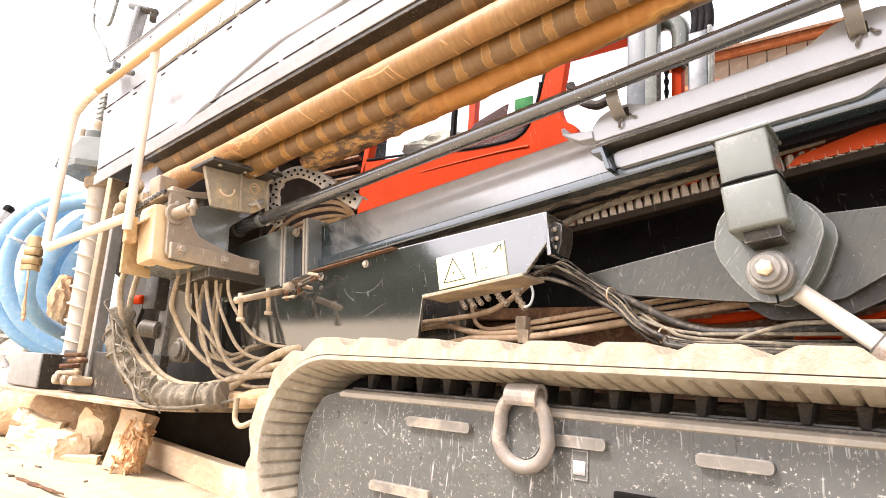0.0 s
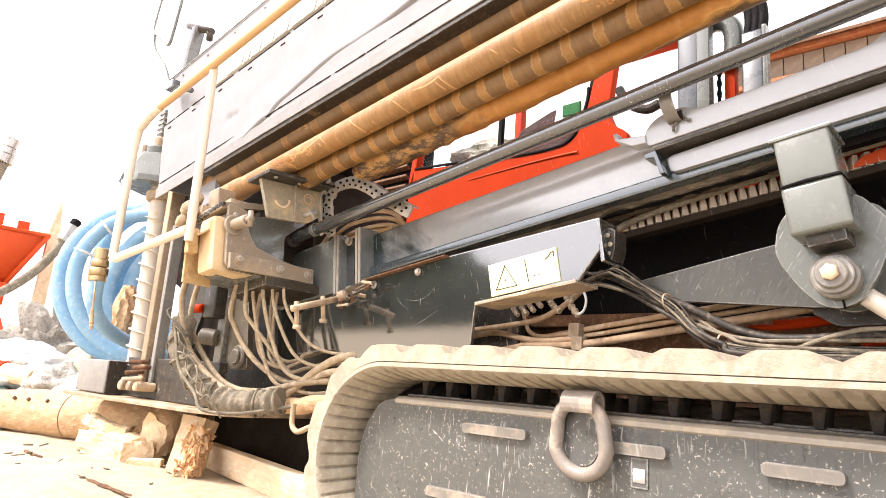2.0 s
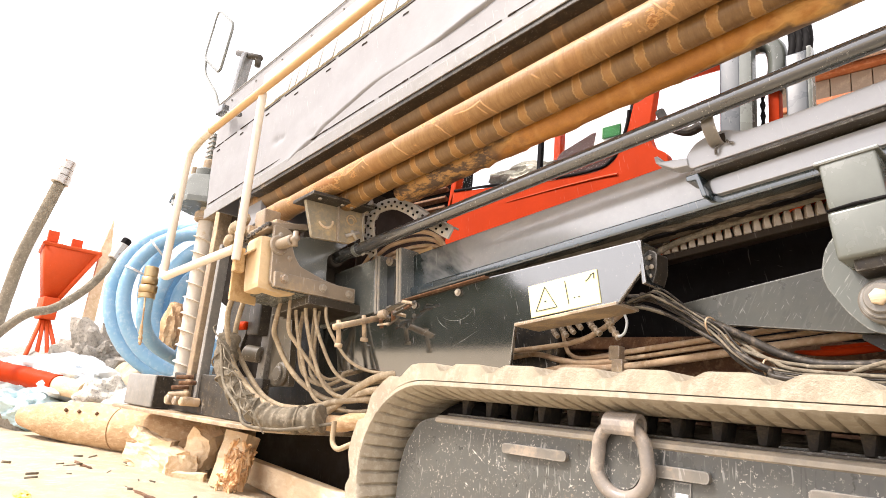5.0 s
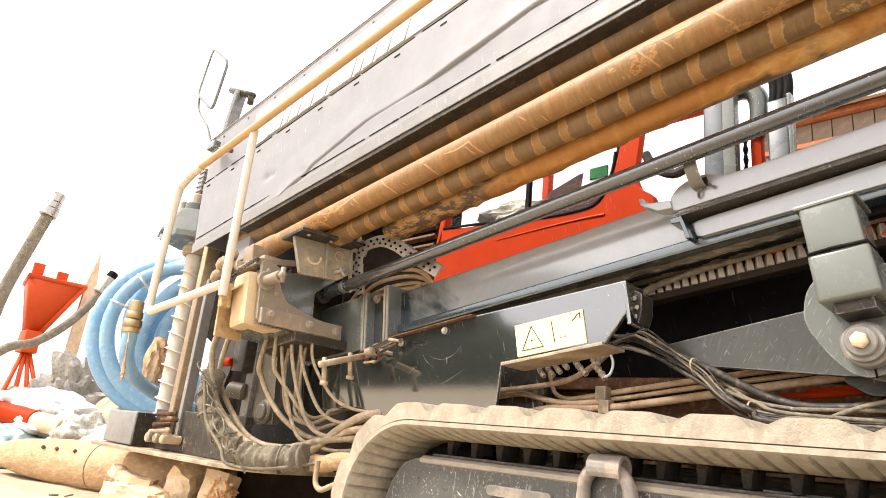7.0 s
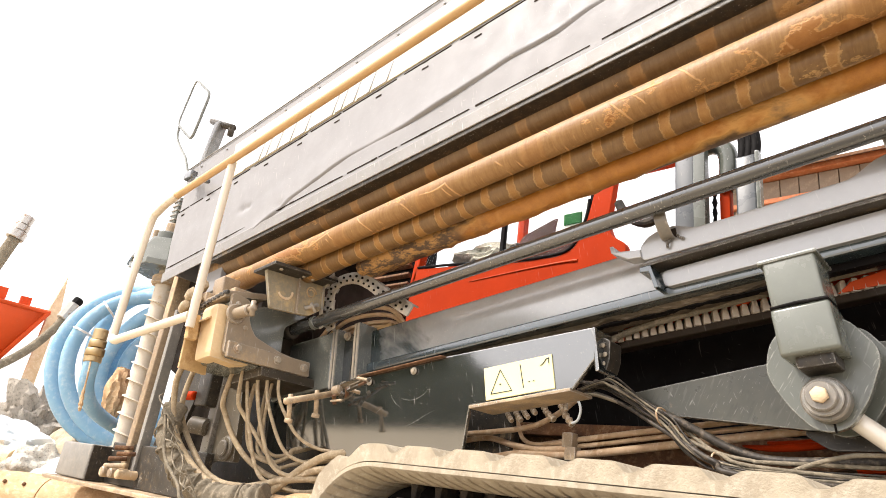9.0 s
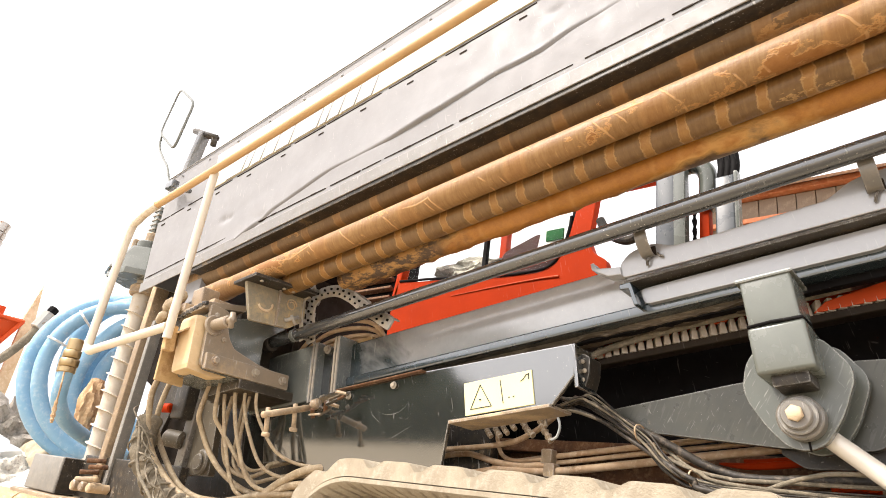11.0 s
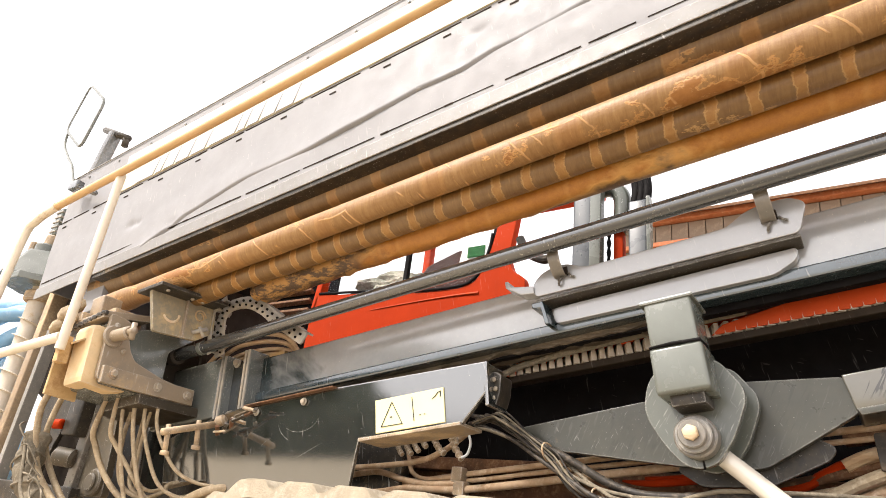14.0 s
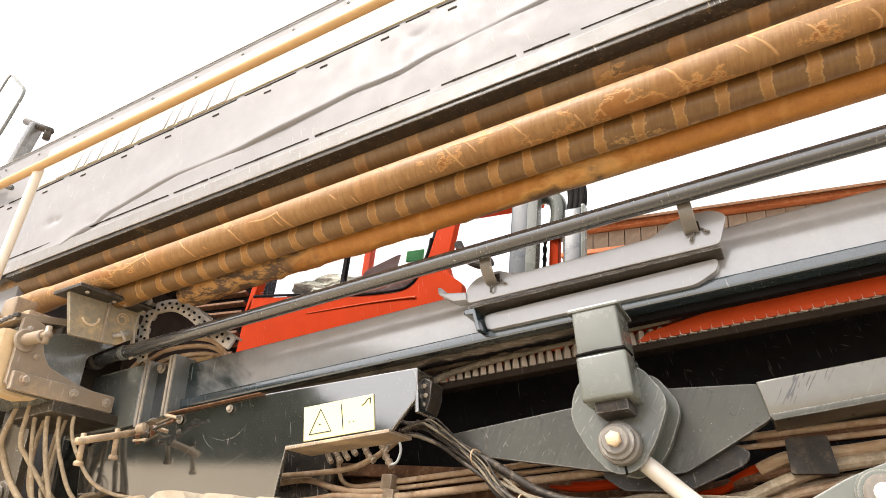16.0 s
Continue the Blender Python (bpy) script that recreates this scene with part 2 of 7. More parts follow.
M_CHALK = paint("chalky_dusted_steel", (0.66, 0.60, 0.51), dirt=(0.48, 0.36, 0.23), amount=0.34, rough=0.6, scratch=0.2, speck=0.3, spec=0.3)
M_LEG = paint("muddy_leg_steel", (0.105, 0.088, 0.062), dirt=(0.26, 0.19, 0.115), amount=0.25, rough=0.42, scratch=0.5, speck=0.3, edge=0.8, spec=0.4)
M_BOLT = paint("dusty_bolt_steel", (0.40, 0.34, 0.26), dirt=(0.30, 0.19, 0.10), amount=0.3, rough=0.35, scratch=0.2, edge=0.5)
# Near-black brown: dark joints and steel, also shade painted under the base.
M_VOID = paint("near_black_brown", (0.03, 0.021, 0.014), dirt=(0.10, 0.065, 0.04), amount=0.15, rough=0.7, scratch=0.1, spec=0.2)
M_ARM = paint("worn_arm_paint", (0.068, 0.068, 0.053), dirt=(0.28, 0.21, 0.13), amount=0.08, rough=0.3, scratch=0.4, speck=0.35, lean=-30, stroke=260.0, strokes=0.06, gouges=0.25, edge=0.5, spec=0.5, relief=0.05)
M_MAROON = paint("dark_maroon_vinyl", (0.045, 0.010, 0.009), amount=0.0, rough=0.6, scratch=0.0, spec=0.2)
M_BLUE = paint("dark_blue_steel", (0.04, 0.062, 0.072), amount=0.06, rough=0.16, scratch=0.25, coat=0.6, spec=0.8, ior=1.7)
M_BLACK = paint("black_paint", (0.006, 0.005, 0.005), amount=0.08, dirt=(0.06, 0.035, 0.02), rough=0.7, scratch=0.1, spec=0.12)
M_PLATE = paint("scratched_track_plate", (0.088, 0.090, 0.083), amount=0.10, rough=0.30, scratch=1.0, speck=0.92, lean=-4, stroke=110.0, strokes=0.4, gouges=0.3, edge=1.0, spec=0.7, grain=170.0)
M_TUBE = paint("black_tube_paint", (0.058, 0.060, 0.060), dirt=(0.30, 0.28, 0.25), amount=0.05, rough=0.16, scratch=0.15, speck=0.6, spec=0.9, coat=0.6, relief=0.03, grain=150.0, ior=1.65)
M_MAST = paint("blue_grey_mast_paint", (0.068, 0.077, 0.085), amount=0.05, rough=0.3, scratch=0.2, spec=0.6)
M_PANEL = paint("grey_cover_paint", (0.285, 0.283, 0.29), dirt=(0.30, 0.25, 0.18), amount=0.05, rough=0.55, scratch=0.25, speck=0.25, tone=0.12, spec=0.2)
M_CREAM = paint("cream_rail_paint", (0.76, 0.68, 0.55), dirt=(0.5, 0.33, 0.17), amount=0.2, rough=0.42, scratch=0.2, tone=0.10)
M_RAIL_TAN = paint("tan_rail_paint", (0.62, 0.40, 0.19), dirt=(0.45, 0.27, 0.12), amount=0.16, rough=0.4, scratch=0.2, tone=0.14)
M_OCHRE = paint("ochre_mud_paint", (0.62, 0.41, 0.18), dirt=(0.36, 0.21, 0.09), amount=0.36, rough=0.5, scratch=0.2, edge=0.5)
M_BLOCK = paint("pale_ochre_block", (0.78, 0.57, 0.32), dirt=(0.5, 0.31, 0.14), amount=0.26, rough=0.5, scratch=0.15, edge=0.6)
M_PISTON = paint("polished_piston", (0.80, 0.73, 0.62), dirt=(0.4, 0.3, 0.2), amount=0.1, rough=0.14, scratch=0.2, spec=1.0, coat=0.6, tone=0.1, relief=0.03)
M_GANTRY = paint("ochre_splashed_plate", (0.31, 0.27, 0.19), dirt=(0.54, 0.39, 0.20), amount=0.40, rough=0.4, scratch=0.6, speck=0.4, edge=0.9)
M_UMBER = paint("umber_muddy_steel", (0.050, 0.040, 0.027), dirt=(0.18, 0.125, 0.075), amount=0.2, rough=0.45, scratch=0.4, speck=0.5, edge=0.7, spec=0.4)
M_SLATE = paint("flecked_slate_paint", (0.22, 0.22, 0.205), dirt=(0.38, 0.29, 0.19), amount=0.18, rough=0.24, scratch=0.6, speck=0.9, lean=-30, strokes=0.3, edge=1.0, spec=0.9, grain=240.0)
M_PAD = paint("worn_steel_pad", (0.24, 0.23, 0.21), dirt=(0.5, 0.44, 0.35), amount=0.3, rough=0.4, scratch=0.4, speck=0.5, edge=1.0)
M_WASHER = paint("greasy_washer_steel", (0.17, 0.155, 0.13), dirt=(0.36, 0.28, 0.2), amount=0.3, rough=0.3, scratch=0.4, speck=0.3, edge=0.4, spec=0.8)
M_RING = paint("rubbed_ring_steel", (0.27, 0.235, 0.20), dirt=(0.50, 0.40, 0.30), amount=0.30, rough=0.3, scratch=0.5, speck=0.4)
M_RED = paint("orange_red_paint", (0.43, 0.036, 0.004), amount=0.03, rough=0.5, scratch=0.1, tone=0.16, spec=0.06)
M_VERMILION = paint("vermilion_paint", (0.60, 0.075, 0.014), amount=0.06, rough=0.5, scratch=0.1, tone=0.15, spec=0.2)
M_BROWN = paint("dusty_brown_steel", (0.30, 0.22, 0.14), dirt=(0.56, 0.41, 0.25), amount=0.40, rough=0.42, scratch=0.4, speck=0.7, edge=1.0)
M_WHITE = paint("white_paint", (0.70, 0.69, 0.67), amount=0.1, rough=0.5, scratch=0.1, tone=0.06)
M_STRIPE = paint("cream_stripe", (0.78, 0.71, 0.52), amount=0.05, rough=0.45, scratch=0.05, tone=0.05)
M_LABEL = paint("yellow_label", (0.85, 0.80, 0.44), amount=0.06, rough=0.45, scratch=0.2, tone=0.05)
M_INK = paint("black_ink", (0.02, 0.02, 0.02), amount=0.0, rough=0.6, scratch=0.0)
M_MUD_RUBBER = earthy("dusty_rubber", (0.43, 0.37, 0.275), (0.31, 0.26, 0.19), (0.50, 0.445, 0.35), 14.0, 0.88, 0.42, fine=240.0)
M_RUBBER = earthy("black_rubber", (0.03, 0.027, 0.024), (0.06, 0.05, 0.04), (0.12, 0.09, 0.06), 12, 0.8, 0.4)
M_HOSE_TAN = earthy("dusty_hose", (0.43, 0.335, 0.215), (0.28, 0.21, 0.13), (0.57, 0.47, 0.33), 20, 0.6, 0.3)
M_HOSE_DARK = earthy("dark_hose", (0.028, 0.024, 0.021), (0.05, 0.042, 0.033), (0.19, 0.15, 0.11), 18, 0.45, 0.3)
M_CLOTH = earthy("mud_stained_cloth", (0.15, 0.128, 0.095), (0.23, 0.195, 0.14), (0.36, 0.30, 0.22), 16, 0.95, 0.8)
M_LEDGE = earthy("caked_mud", (0.085, 0.066, 0.046), (0.14, 0.108, 0.075), (0.27, 0.215, 0.15), 26, 0.9, 1.0, (0.22, 1, 1))
M_PIPE_TAN = earthy("rust_tinged_pipe", (0.55, 0.39, 0.25), (0.40, 0.25, 0.14), (0.66, 0.52, 0.37), 16, 0.55, 0.3)
M_LIP = paint("dusty_lip", (0.40, 0.35, 0.28), dirt=(0.52, 0.44, 0.33), amount=0.35, rough=0.4, scratch=0.3, edge=0.6)
M_RUST = earthy("rusty_steel", (0.16, 0.075, 0.035), (0.085, 0.045, 0.028), (0.30, 0.18, 0.10), 18, 0.85, 0.5)
M_STEEL = metal("worn_steel", (0.42, 0.39, 0.35), 0.35, 0.3)
M_BRASS = metal("brass", (0.48, 0.36, 0.20), 0.45, 0.35, (0.42, 0.33, 0.2))
M_RACK = paint("rack_steel", (0.48, 0.41, 0.33), dirt=(0.30, 0.20, 0.13), amount=0.25, rough=0.35, scratch=0.4, edge=1.0)
M_BLUEHOSE = earthy("blue_flat_hose", (0.20, 0.39, 0.56), (0.27, 0.45, 0.60), (0.42, 0.55, 0.64), 7, 0.45, 0.15)
M_WOOD = earthy("weathered_wood", (0.76, 0.60, 0.41), (0.60, 0.43, 0.25), (0.82, 0.71, 0.53), 10, 0.85, 0.6, (0.25, 1, 1))
M_BARK = earthy("barked_timber", (0.56, 0.38, 0.22), (0.42, 0.26, 0.135), (0.68, 0.52, 0.34), 14, 0.85, 0.8, (0.4, 1, 1))
M_TORN = earthy("torn_wood", (0.80, 0.55, 0.32), (0.66, 0.37, 0.17), (0.86, 0.70, 0.48), 26, 0.9, 0.8, (1, 1, 0.3))
M_SAND = earthy("pale_sand", (0.47, 0.39, 0.28), (0.385, 0.31, 0.21), (0.55, 0.47, 0.36), 5.0, 0.95, 0.7, fine=120.0)


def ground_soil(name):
    """Dry pale sand, with an unseen dark patch added to cut bounced light."""
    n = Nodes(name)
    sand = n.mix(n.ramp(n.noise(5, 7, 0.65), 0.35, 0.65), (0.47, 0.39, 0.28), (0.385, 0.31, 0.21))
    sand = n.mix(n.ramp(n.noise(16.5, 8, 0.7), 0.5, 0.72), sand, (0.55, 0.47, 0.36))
    dark_soil = n.mix(n.ramp(n.noise(4, 7, 0.65), 0.35, 0.65), (0.14, 0.115, 0.085), (0.20, 0.165, 0.12))
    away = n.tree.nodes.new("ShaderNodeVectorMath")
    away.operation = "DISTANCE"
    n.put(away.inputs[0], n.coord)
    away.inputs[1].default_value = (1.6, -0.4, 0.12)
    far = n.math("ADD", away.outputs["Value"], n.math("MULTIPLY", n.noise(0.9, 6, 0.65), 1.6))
    sand_share = n.ramp(far, 2.9, 3.7)
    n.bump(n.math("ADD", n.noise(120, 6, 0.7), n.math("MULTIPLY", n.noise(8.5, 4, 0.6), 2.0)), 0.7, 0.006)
    return n.done(n.mix(sand_share, dark_soil, sand), n.ramp(sand_share, 0, 1, 0.8, 0.95), 0.0, 0.3)


M_GROUND = ground_soil("sand_with_dark_patch")
M_SOIL = earthy("grey_soil", (0.30, 0.27, 0.23), (0.42, 0.38, 0.32), (0.14, 0.12, 0.10), 12.0, 0.95, 1.0, fine=90.0)
M_BAG = earthy("pale_plastic_sacking", (0.72, 0.74, 0.74), (0.6, 0.64, 0.66), (0.8, 0.8, 0.78), 6, 0.55, 0.3)
M_BRICKS = earthy("roof_tile_clay", (0.26, 0.2, 0.15), (0.20, 0.15, 0.11), (0.34, 0.27, 0.2), 3, 0.9, 0.4)
M_EAVES = earthy("orange_brown_board", (0.40, 0.135, 0.055), (0.32, 0.10, 0.04), (0.48, 0.22, 0.12), 8, 0.7, 0.3)
M_PIPE_A = pipe_steel("rod_pale", (0.36, 0.20, 0.072), (0.40, 0.17, 0.036), 0.22, 0.37, 0.12, 0.46, 0.3, (0.62, 0.32, 0.10), lines=0.9, ior=1.5)
M_PIPE_B = pipe_steel("rod_banded", (0.225, 0.122, 0.037), (0.44, 0.225, 0.056), 0.06, 0.0865, 0.24, 0.36, 0.9, (0.60, 0.37, 0.14))
M_PIPE_C = pipe_steel("rod_caked", (0.16, 0.09, 0.036), (0.56, 0.235, 0.028), 0.50, 0.29, 0.2, 0.42, 0.4, (0.66, 0.36, 0.10), big=2.4, edge=0.008, front=-0.42)
M_PIPE_D = pipe_steel("rod_dark", (0.19, 0.115, 0.045), (0.44, 0.235, 0.07), 0.12, 0.17, 0.16, 0.45, 0.5, (0.48, 0.27, 0.09))


def glass(name, tint):
    n = Nodes(name)
    n.bsdf.inputs["Transmission Weight"].default_value = 1.0
    n.bsdf.inputs["IOR"].default_value = 1.12
    return n.done(tint, 0.02)


M_GLASS = glass("window_glass", (0.9, 0.95, 0.93))
M_MIRROR = metal("mirror_glass", (0.62, 0.62, 0.63), 0.06, 0.0)

# ---- mesh helpers: all plans are in units, made K times larger as they are linked ----
SLOPE = radians(8.5)
FRAME = Matrix.Translation((-1.0, 0, 0.80)) @ Matrix.Rotation(-SLOPE, 4, "Y")
BASE = {}


def fr(s, y, n):
    """A point of the tilted drill frame, in the plan."""
    return FRAME @ Vector((s, y, n))


def thing(name, base, label, category, group="", kind=""):
    ob = new(name)
    ob.location = Vector(base) * K
    BASE[ob] = Vector(base)
    return tagged(ob, label, category, group, kind)


def finish(name, bm, material, base, smooth=35):
    bmesh.ops.recalc_face_normals(bm, faces=bm.faces)
    bm.transform(Matrix.Scale(K, 4) @ Matrix.Translation(-Vector(base)))
    me = bpy.data.meshes.new(name)
    large = len(bm.faces) > 9000
    if smooth and not large:
        keep_flat(bm, smooth)
    bm.to_mesh(me)
    bm.free()
    me.materials.append(material)
    if smooth:
        me.polygons.foreach_set("use_smooth", [True] * len(me.polygons))
        if large:
            me.set_sharp_from_angle(angle=radians(smooth))
    return me


def keep_flat(bm, smooth):
    """Sharp edges at corners, and where a broad face meets a narrow bevel, so that broad faces stay flat."""
    bm.faces.index_update()
    area = [f.calc_area() for f in bm.faces]
    for e in bm.edges:
        if len(e.link_faces) != 2:
            continue
        a, b = (area[f.index] for f in e.link_faces)
        turn = e.calc_face_angle(0.0)
        e.smooth = not (turn > radians(smooth) or (turn > radians(9) and max(a, b) > 7 * min(a, b)))


def part(name, bm, material, parent, label="", smooth=35):
    me = finish(name, bm, material, BASE[parent], smooth)
    ob = new(name, me)
    ob.parent = parent
    BASE[ob] = BASE[parent]
    return tagged(ob, label)


def solo(name, bm, material, label, category, group="", kind="", smooth=35, base=None):
    """A thing that is one mesh."""
    if base is None:
        lo = [min(v.co[i] for v in bm.verts) for i in range(3)]
        hi = [max(v.co[i] for v in bm.verts) for i in range(3)]
        base = ((lo[0] + hi[0]) / 2, (lo[1] + hi[1]) / 2, lo[2])
    ob = new(name, finish(name, bm, material, base, smooth))
    ob.location = Vector(base) * K
    BASE[ob] = Vector(base)
    return tagged(ob, label, category, group, kind)


def pieces(name, me, parent, places):
    """Alike pieces on one mesh; places are matrices in the plan."""
    for m in places:
        ob = new(name, me)
        ob.parent = parent
        q = m.copy()
        q.translation = (m.translation - BASE[parent]) * K
        ob.matrix_basis = q
        BASE[ob] = BASE[parent]


def soften(bm, faces_or_edges, width, segments=2):
    bmesh.ops.bevel(bm, geom=faces_or_edges, offset=width, segments=segments, profile=0.6, affect="EDGES", clamp_overlap=True)


def box(x, y, z, m=None, bevel=0.004, bm=None):
    """A box from three ranges, its edges rounded."""
    out = bm or bmesh.new()
    t = bmesh.new()
    bmesh.ops.create_cube(t, size=1.0)
    bmesh.ops.scale(t, vec=(x[1] - x[0], y[1] - y[0], z[1] - z[0]), verts=t.verts)
    bmesh.ops.translate(t, vec=((x[0] + x[1]) / 2, (y[0] + y[1]) / 2, (z[0] + z[1]) / 2), verts=t.verts)
    if bevel:
        soften(t, t.edges[:], bevel)
    if m:
        t.transform(m)
    return merge(out, t)


def merge(out, t):
    me = bpy.data.meshes.new("scratch")
    t.to_mesh(me)
    t.free()
    out.from_mesh(me)
    bpy.data.meshes.remove(me)
    return out


def slab(outline, y0, y1, m=None, bevel=0.003, bm=None, axis="y"):
    """An outline in (x, z), extruded from y0 to y1; with axis 'x' the outline is in (y, z) and runs along x."""
    out = bm or bmesh.new()
    t = bmesh.new()
    if axis == "y":
        verts = [t.verts.new((a, y0, b)) for a, b in outline]
        way = (0, y1 - y0, 0)
    else:
        verts = [t.verts.new((y0, a, b)) for a, b in outline]
        way = (y1 - y0, 0, 0)
    face = t.faces.new(verts)
    grown = bmesh.ops.extrude_face_region(t, geom=[face])
    bmesh.ops.translate(t, vec=way, verts=[v for v in grown["geom"] if isinstance(v, bmesh.types.BMVert)])
    bmesh.ops.recalc_face_normals(t, faces=t.faces)
    if bevel:
        soften(t, t.edges[:], bevel)
    if m:
        t.transform(m)
    return merge(out, t)


def thicken(bm, depth):
    """Gives an open sheet its thickness."""
    bmesh.ops.recalc_face_normals(bm, faces=bm.faces)
    bm.normal_update()
    bmesh.ops.solidify(bm, geom=bm.faces[:], thickness=depth)


def rounded(outline, radius, steps=4):
    """The outline with its corners rounded."""
    out = []
    pts = [Vector(p) for p in outline]
    for i, p in enumerate(pts):
        a, b = pts[i - 1], pts[(i + 1) % len(pts)]
        r = min(radius, (a - p).length * 0.45, (b - p).length * 0.45)
        p0, p1 = p + (a - p).normalized() * r, p + (b - p).normalized() * r
        for k in range(steps + 1):
            t = k / steps
            out.append(tuple(p0 * (1 - t) ** 2 + p * 2 * t * (1 - t) + p1 * t * t))
    return out


def curve(pts, steps=6, closed=False):
    """A smooth line through the points."""
    pts = [Vector(p) for p in pts]
    n = len(pts)
    out = []
    for i in range(n if closed else n - 1):
        if closed:
            a, b, c, d = (pts[(i + k - 1) % n] for k in range(4))
        else:
            a, b, c, d = pts[max(i - 1, 0)], pts[i], pts[i + 1], pts[min(i + 2, n - 1)]
        for k in range(steps):
            t = k / steps
            out.append(0.5 * ((2 * b) + (c - a) * t + (2 * a - 5 * b + 4 * c - d) * t * t + (3 * b - 3 * c + d - a) * t ** 3))
    if not closed:
        out.append(pts[-1])
    return out


def sweep(pts, radius, sides=10, closed=False, bm=None, caps=True, m=None):
    """A round bar along the points; radius may be a function of 0..1."""
    out = bm or bmesh.new()
    pts = [(m @ Vector(p)) if m else Vector(p) for p in pts]
    n = len(pts)
    up = None
    rings = []
    for i, p in enumerate(pts):
        a = pts[i - 1] if (i or closed) else p
        b = pts[(i + 1) % n] if (i < n - 1 or closed) else p
        d = (b - a).normalized()
        if up is None:
            up = d.orthogonal().normalized()
        up = (up - d * up.dot(d)).normalized()
        side = d.cross(up)
        r = radius(i / max(n - 1, 1)) if callable(radius) else radius
        rings.append([out.verts.new(p + (up * math.cos(2 * math.pi * k / sides) + side * math.sin(2 * math.pi * k / sides)) * r) for k in range(sides)])
    for i in range(n if closed else n - 1):
        a, b = rings[i], rings[(i + 1) % n]
        for k in range(sides):
            out.faces.new((a[k], a[(k + 1) % sides], b[(k + 1) % sides], b[k]))
    if caps and not closed:
        out.faces.new(rings[0][::-1])
        out.faces.new(rings[-1])
    return out


def rod(a, b, r, sides=16, bm=None, m=None, bevel=0.0):
    """A straight round bar with slightly broken ends."""
    a, b = Vector(a), Vector(b)
    if not bevel:
        return sweep([a, b], r, sides, bm=bm, m=m)
    d = (b - a).normalized() * bevel
    rr = [r - bevel, r, r, r - bevel]
    return sweep([a, a + d, b - d, b], lambda t: rr[round(t * 3)], sides, bm=bm, m=m)


def hexagon(centre, way, r, h, bm=None):
    """A bolt's head."""
    c, w = Vector(centre), Vector(way).normalized()
    return rod(c, c + w * h, r, 6, bm=bm, bevel=min(0.002, h * 0.3))


def bolt(name, centre, way, r, parent, material=None, washer=True):
    c, w = Vector(centre), Vector(way).normalized()
    bm = hexagon(c + w * 0.003, way, r, r * 0.9)
    if washer:
        rod(c, c + w * 0.004, r * 1.35, 16, bm=bm, bevel=0.001)
    return part(name, bm, material or M_BOLT, parent)

# ---- ground ----
GROUND = 0.10


def spread(lo, hi, fine0, fine1, step):
    """Fine steps in the middle, growing outwards."""
    v = [fine0 + step * i for i in range(int((fine1 - fine0) / step) + 1)]
    d = step
    while v[-1] < hi:
        d *= 1.35
        v.append(v[-1] + d)
    d = step
    while v[0] > lo:
        d *= 1.35
        v.insert(0, v[0] - d)
    return v


def build_ground():
    bm = bmesh.new()
    xs, ys = spread(-400, 300, -6.5, 0.5, 0.09), spread(-300, 400, -0.3, 3.6, 0.09)
    rows = []
    for x in xs:
        row = []
        for y in ys:
            near = max(0.0, min(1.0, (-1.3 - x) / 0.8)) * (1 if x > -30 else 0)
            z = GROUND - 0.004 + near * (noise.fractal((x * 1.6, y * 1.6, 3), 1.0, 2.0, 4) * 0.022 + noise.noise((x * 9, y * 9, 1)) * 0.006)
            row.append(bm.verts.new((x, y, z)))
        rows.append(row)
    for i in range(len(xs) - 1):
        for j in range(len(ys) - 1):
            bm.faces.new((rows[i][j], rows[i + 1][j], rows[i + 1][j + 1], rows[i][j + 1]))
    return solo("ground", bm, M_GROUND, "pale trodden sandy ground, an unseen darker patch added round the rig", "ground", kind="structure", base=(0, 0, 0))


build_ground()
# unseen dark belt of trees, added for its reflection in the skirt and beam
M_LEAF = earthy("dark_foliage", (0.030, 0.040, 0.024), (0.055, 0.068, 0.040), (0.10, 0.11, 0.065), 1.5, 0.8, 1.0, fine=6.0)


# Heights by turn, fitted to the dark outline reflected in the skirt.
CROWN_LINE = ((196, 1.2), (214, 1.3), (218, 1.6), (221, 2.3), (224, 4.2), (228, 6.1), (236, 6.9), (248, 6.6))


def crown_height(turn):
    for (a, ha), (b, hb) in zip(CROWN_LINE, CROWN_LINE[1:]):
        if turn <= b:
            return ha + (hb - ha) * (turn - a) / (b - a)
    return CROWN_LINE[-1][1]


def build_tree_belt():
    bm = bmesh.new()
    rows = []
    for i in range(209):
        turn = 196 + i * 0.25
        a = radians(turn)
        high = crown_height(turn)
        top = high * (1 + 0.22 * noise.fractal((i * 0.09, 0, 0), 1, 2, 5)) + 0.10 * noise.noise((i * 0.6, 3, 0))
        row = []
        for k in range(15):
            t = k / 14
            depth = math.sin(math.pi * min(1.0, t * 1.15)) * 1.2
            r = 22.5 - depth + 0.9 * noise.fractal((i * 0.16, t * 7, 1), 1, 2, 4)
            row.append(bm.verts.new((math.sin(a) * r, math.cos(a) * r, GROUND - 0.05 + t * top)))
        for z in (GROUND - 0.05 + top * 0.8, GROUND - 0.05):
            row.append(bm.verts.new((math.sin(a) * 24.5, math.cos(a) * 24.5, z)))
        rows.append(row)
    for a, b in zip(rows, rows[1:]):
        for k in range(17):
            bm.faces.new((a[k], b[k], b[(k + 1) % 17], a[(k + 1) % 17]))
    bm.faces.new(rows[0])
    bm.faces.new(rows[-1][::-1])
    return solo("tree_belt_backdrop", bm, M_LEAF, "dark belt of trees out of view, added to be reflected in the skirt", "tree belt", kind="structure", smooth=60)


build_tree_belt()

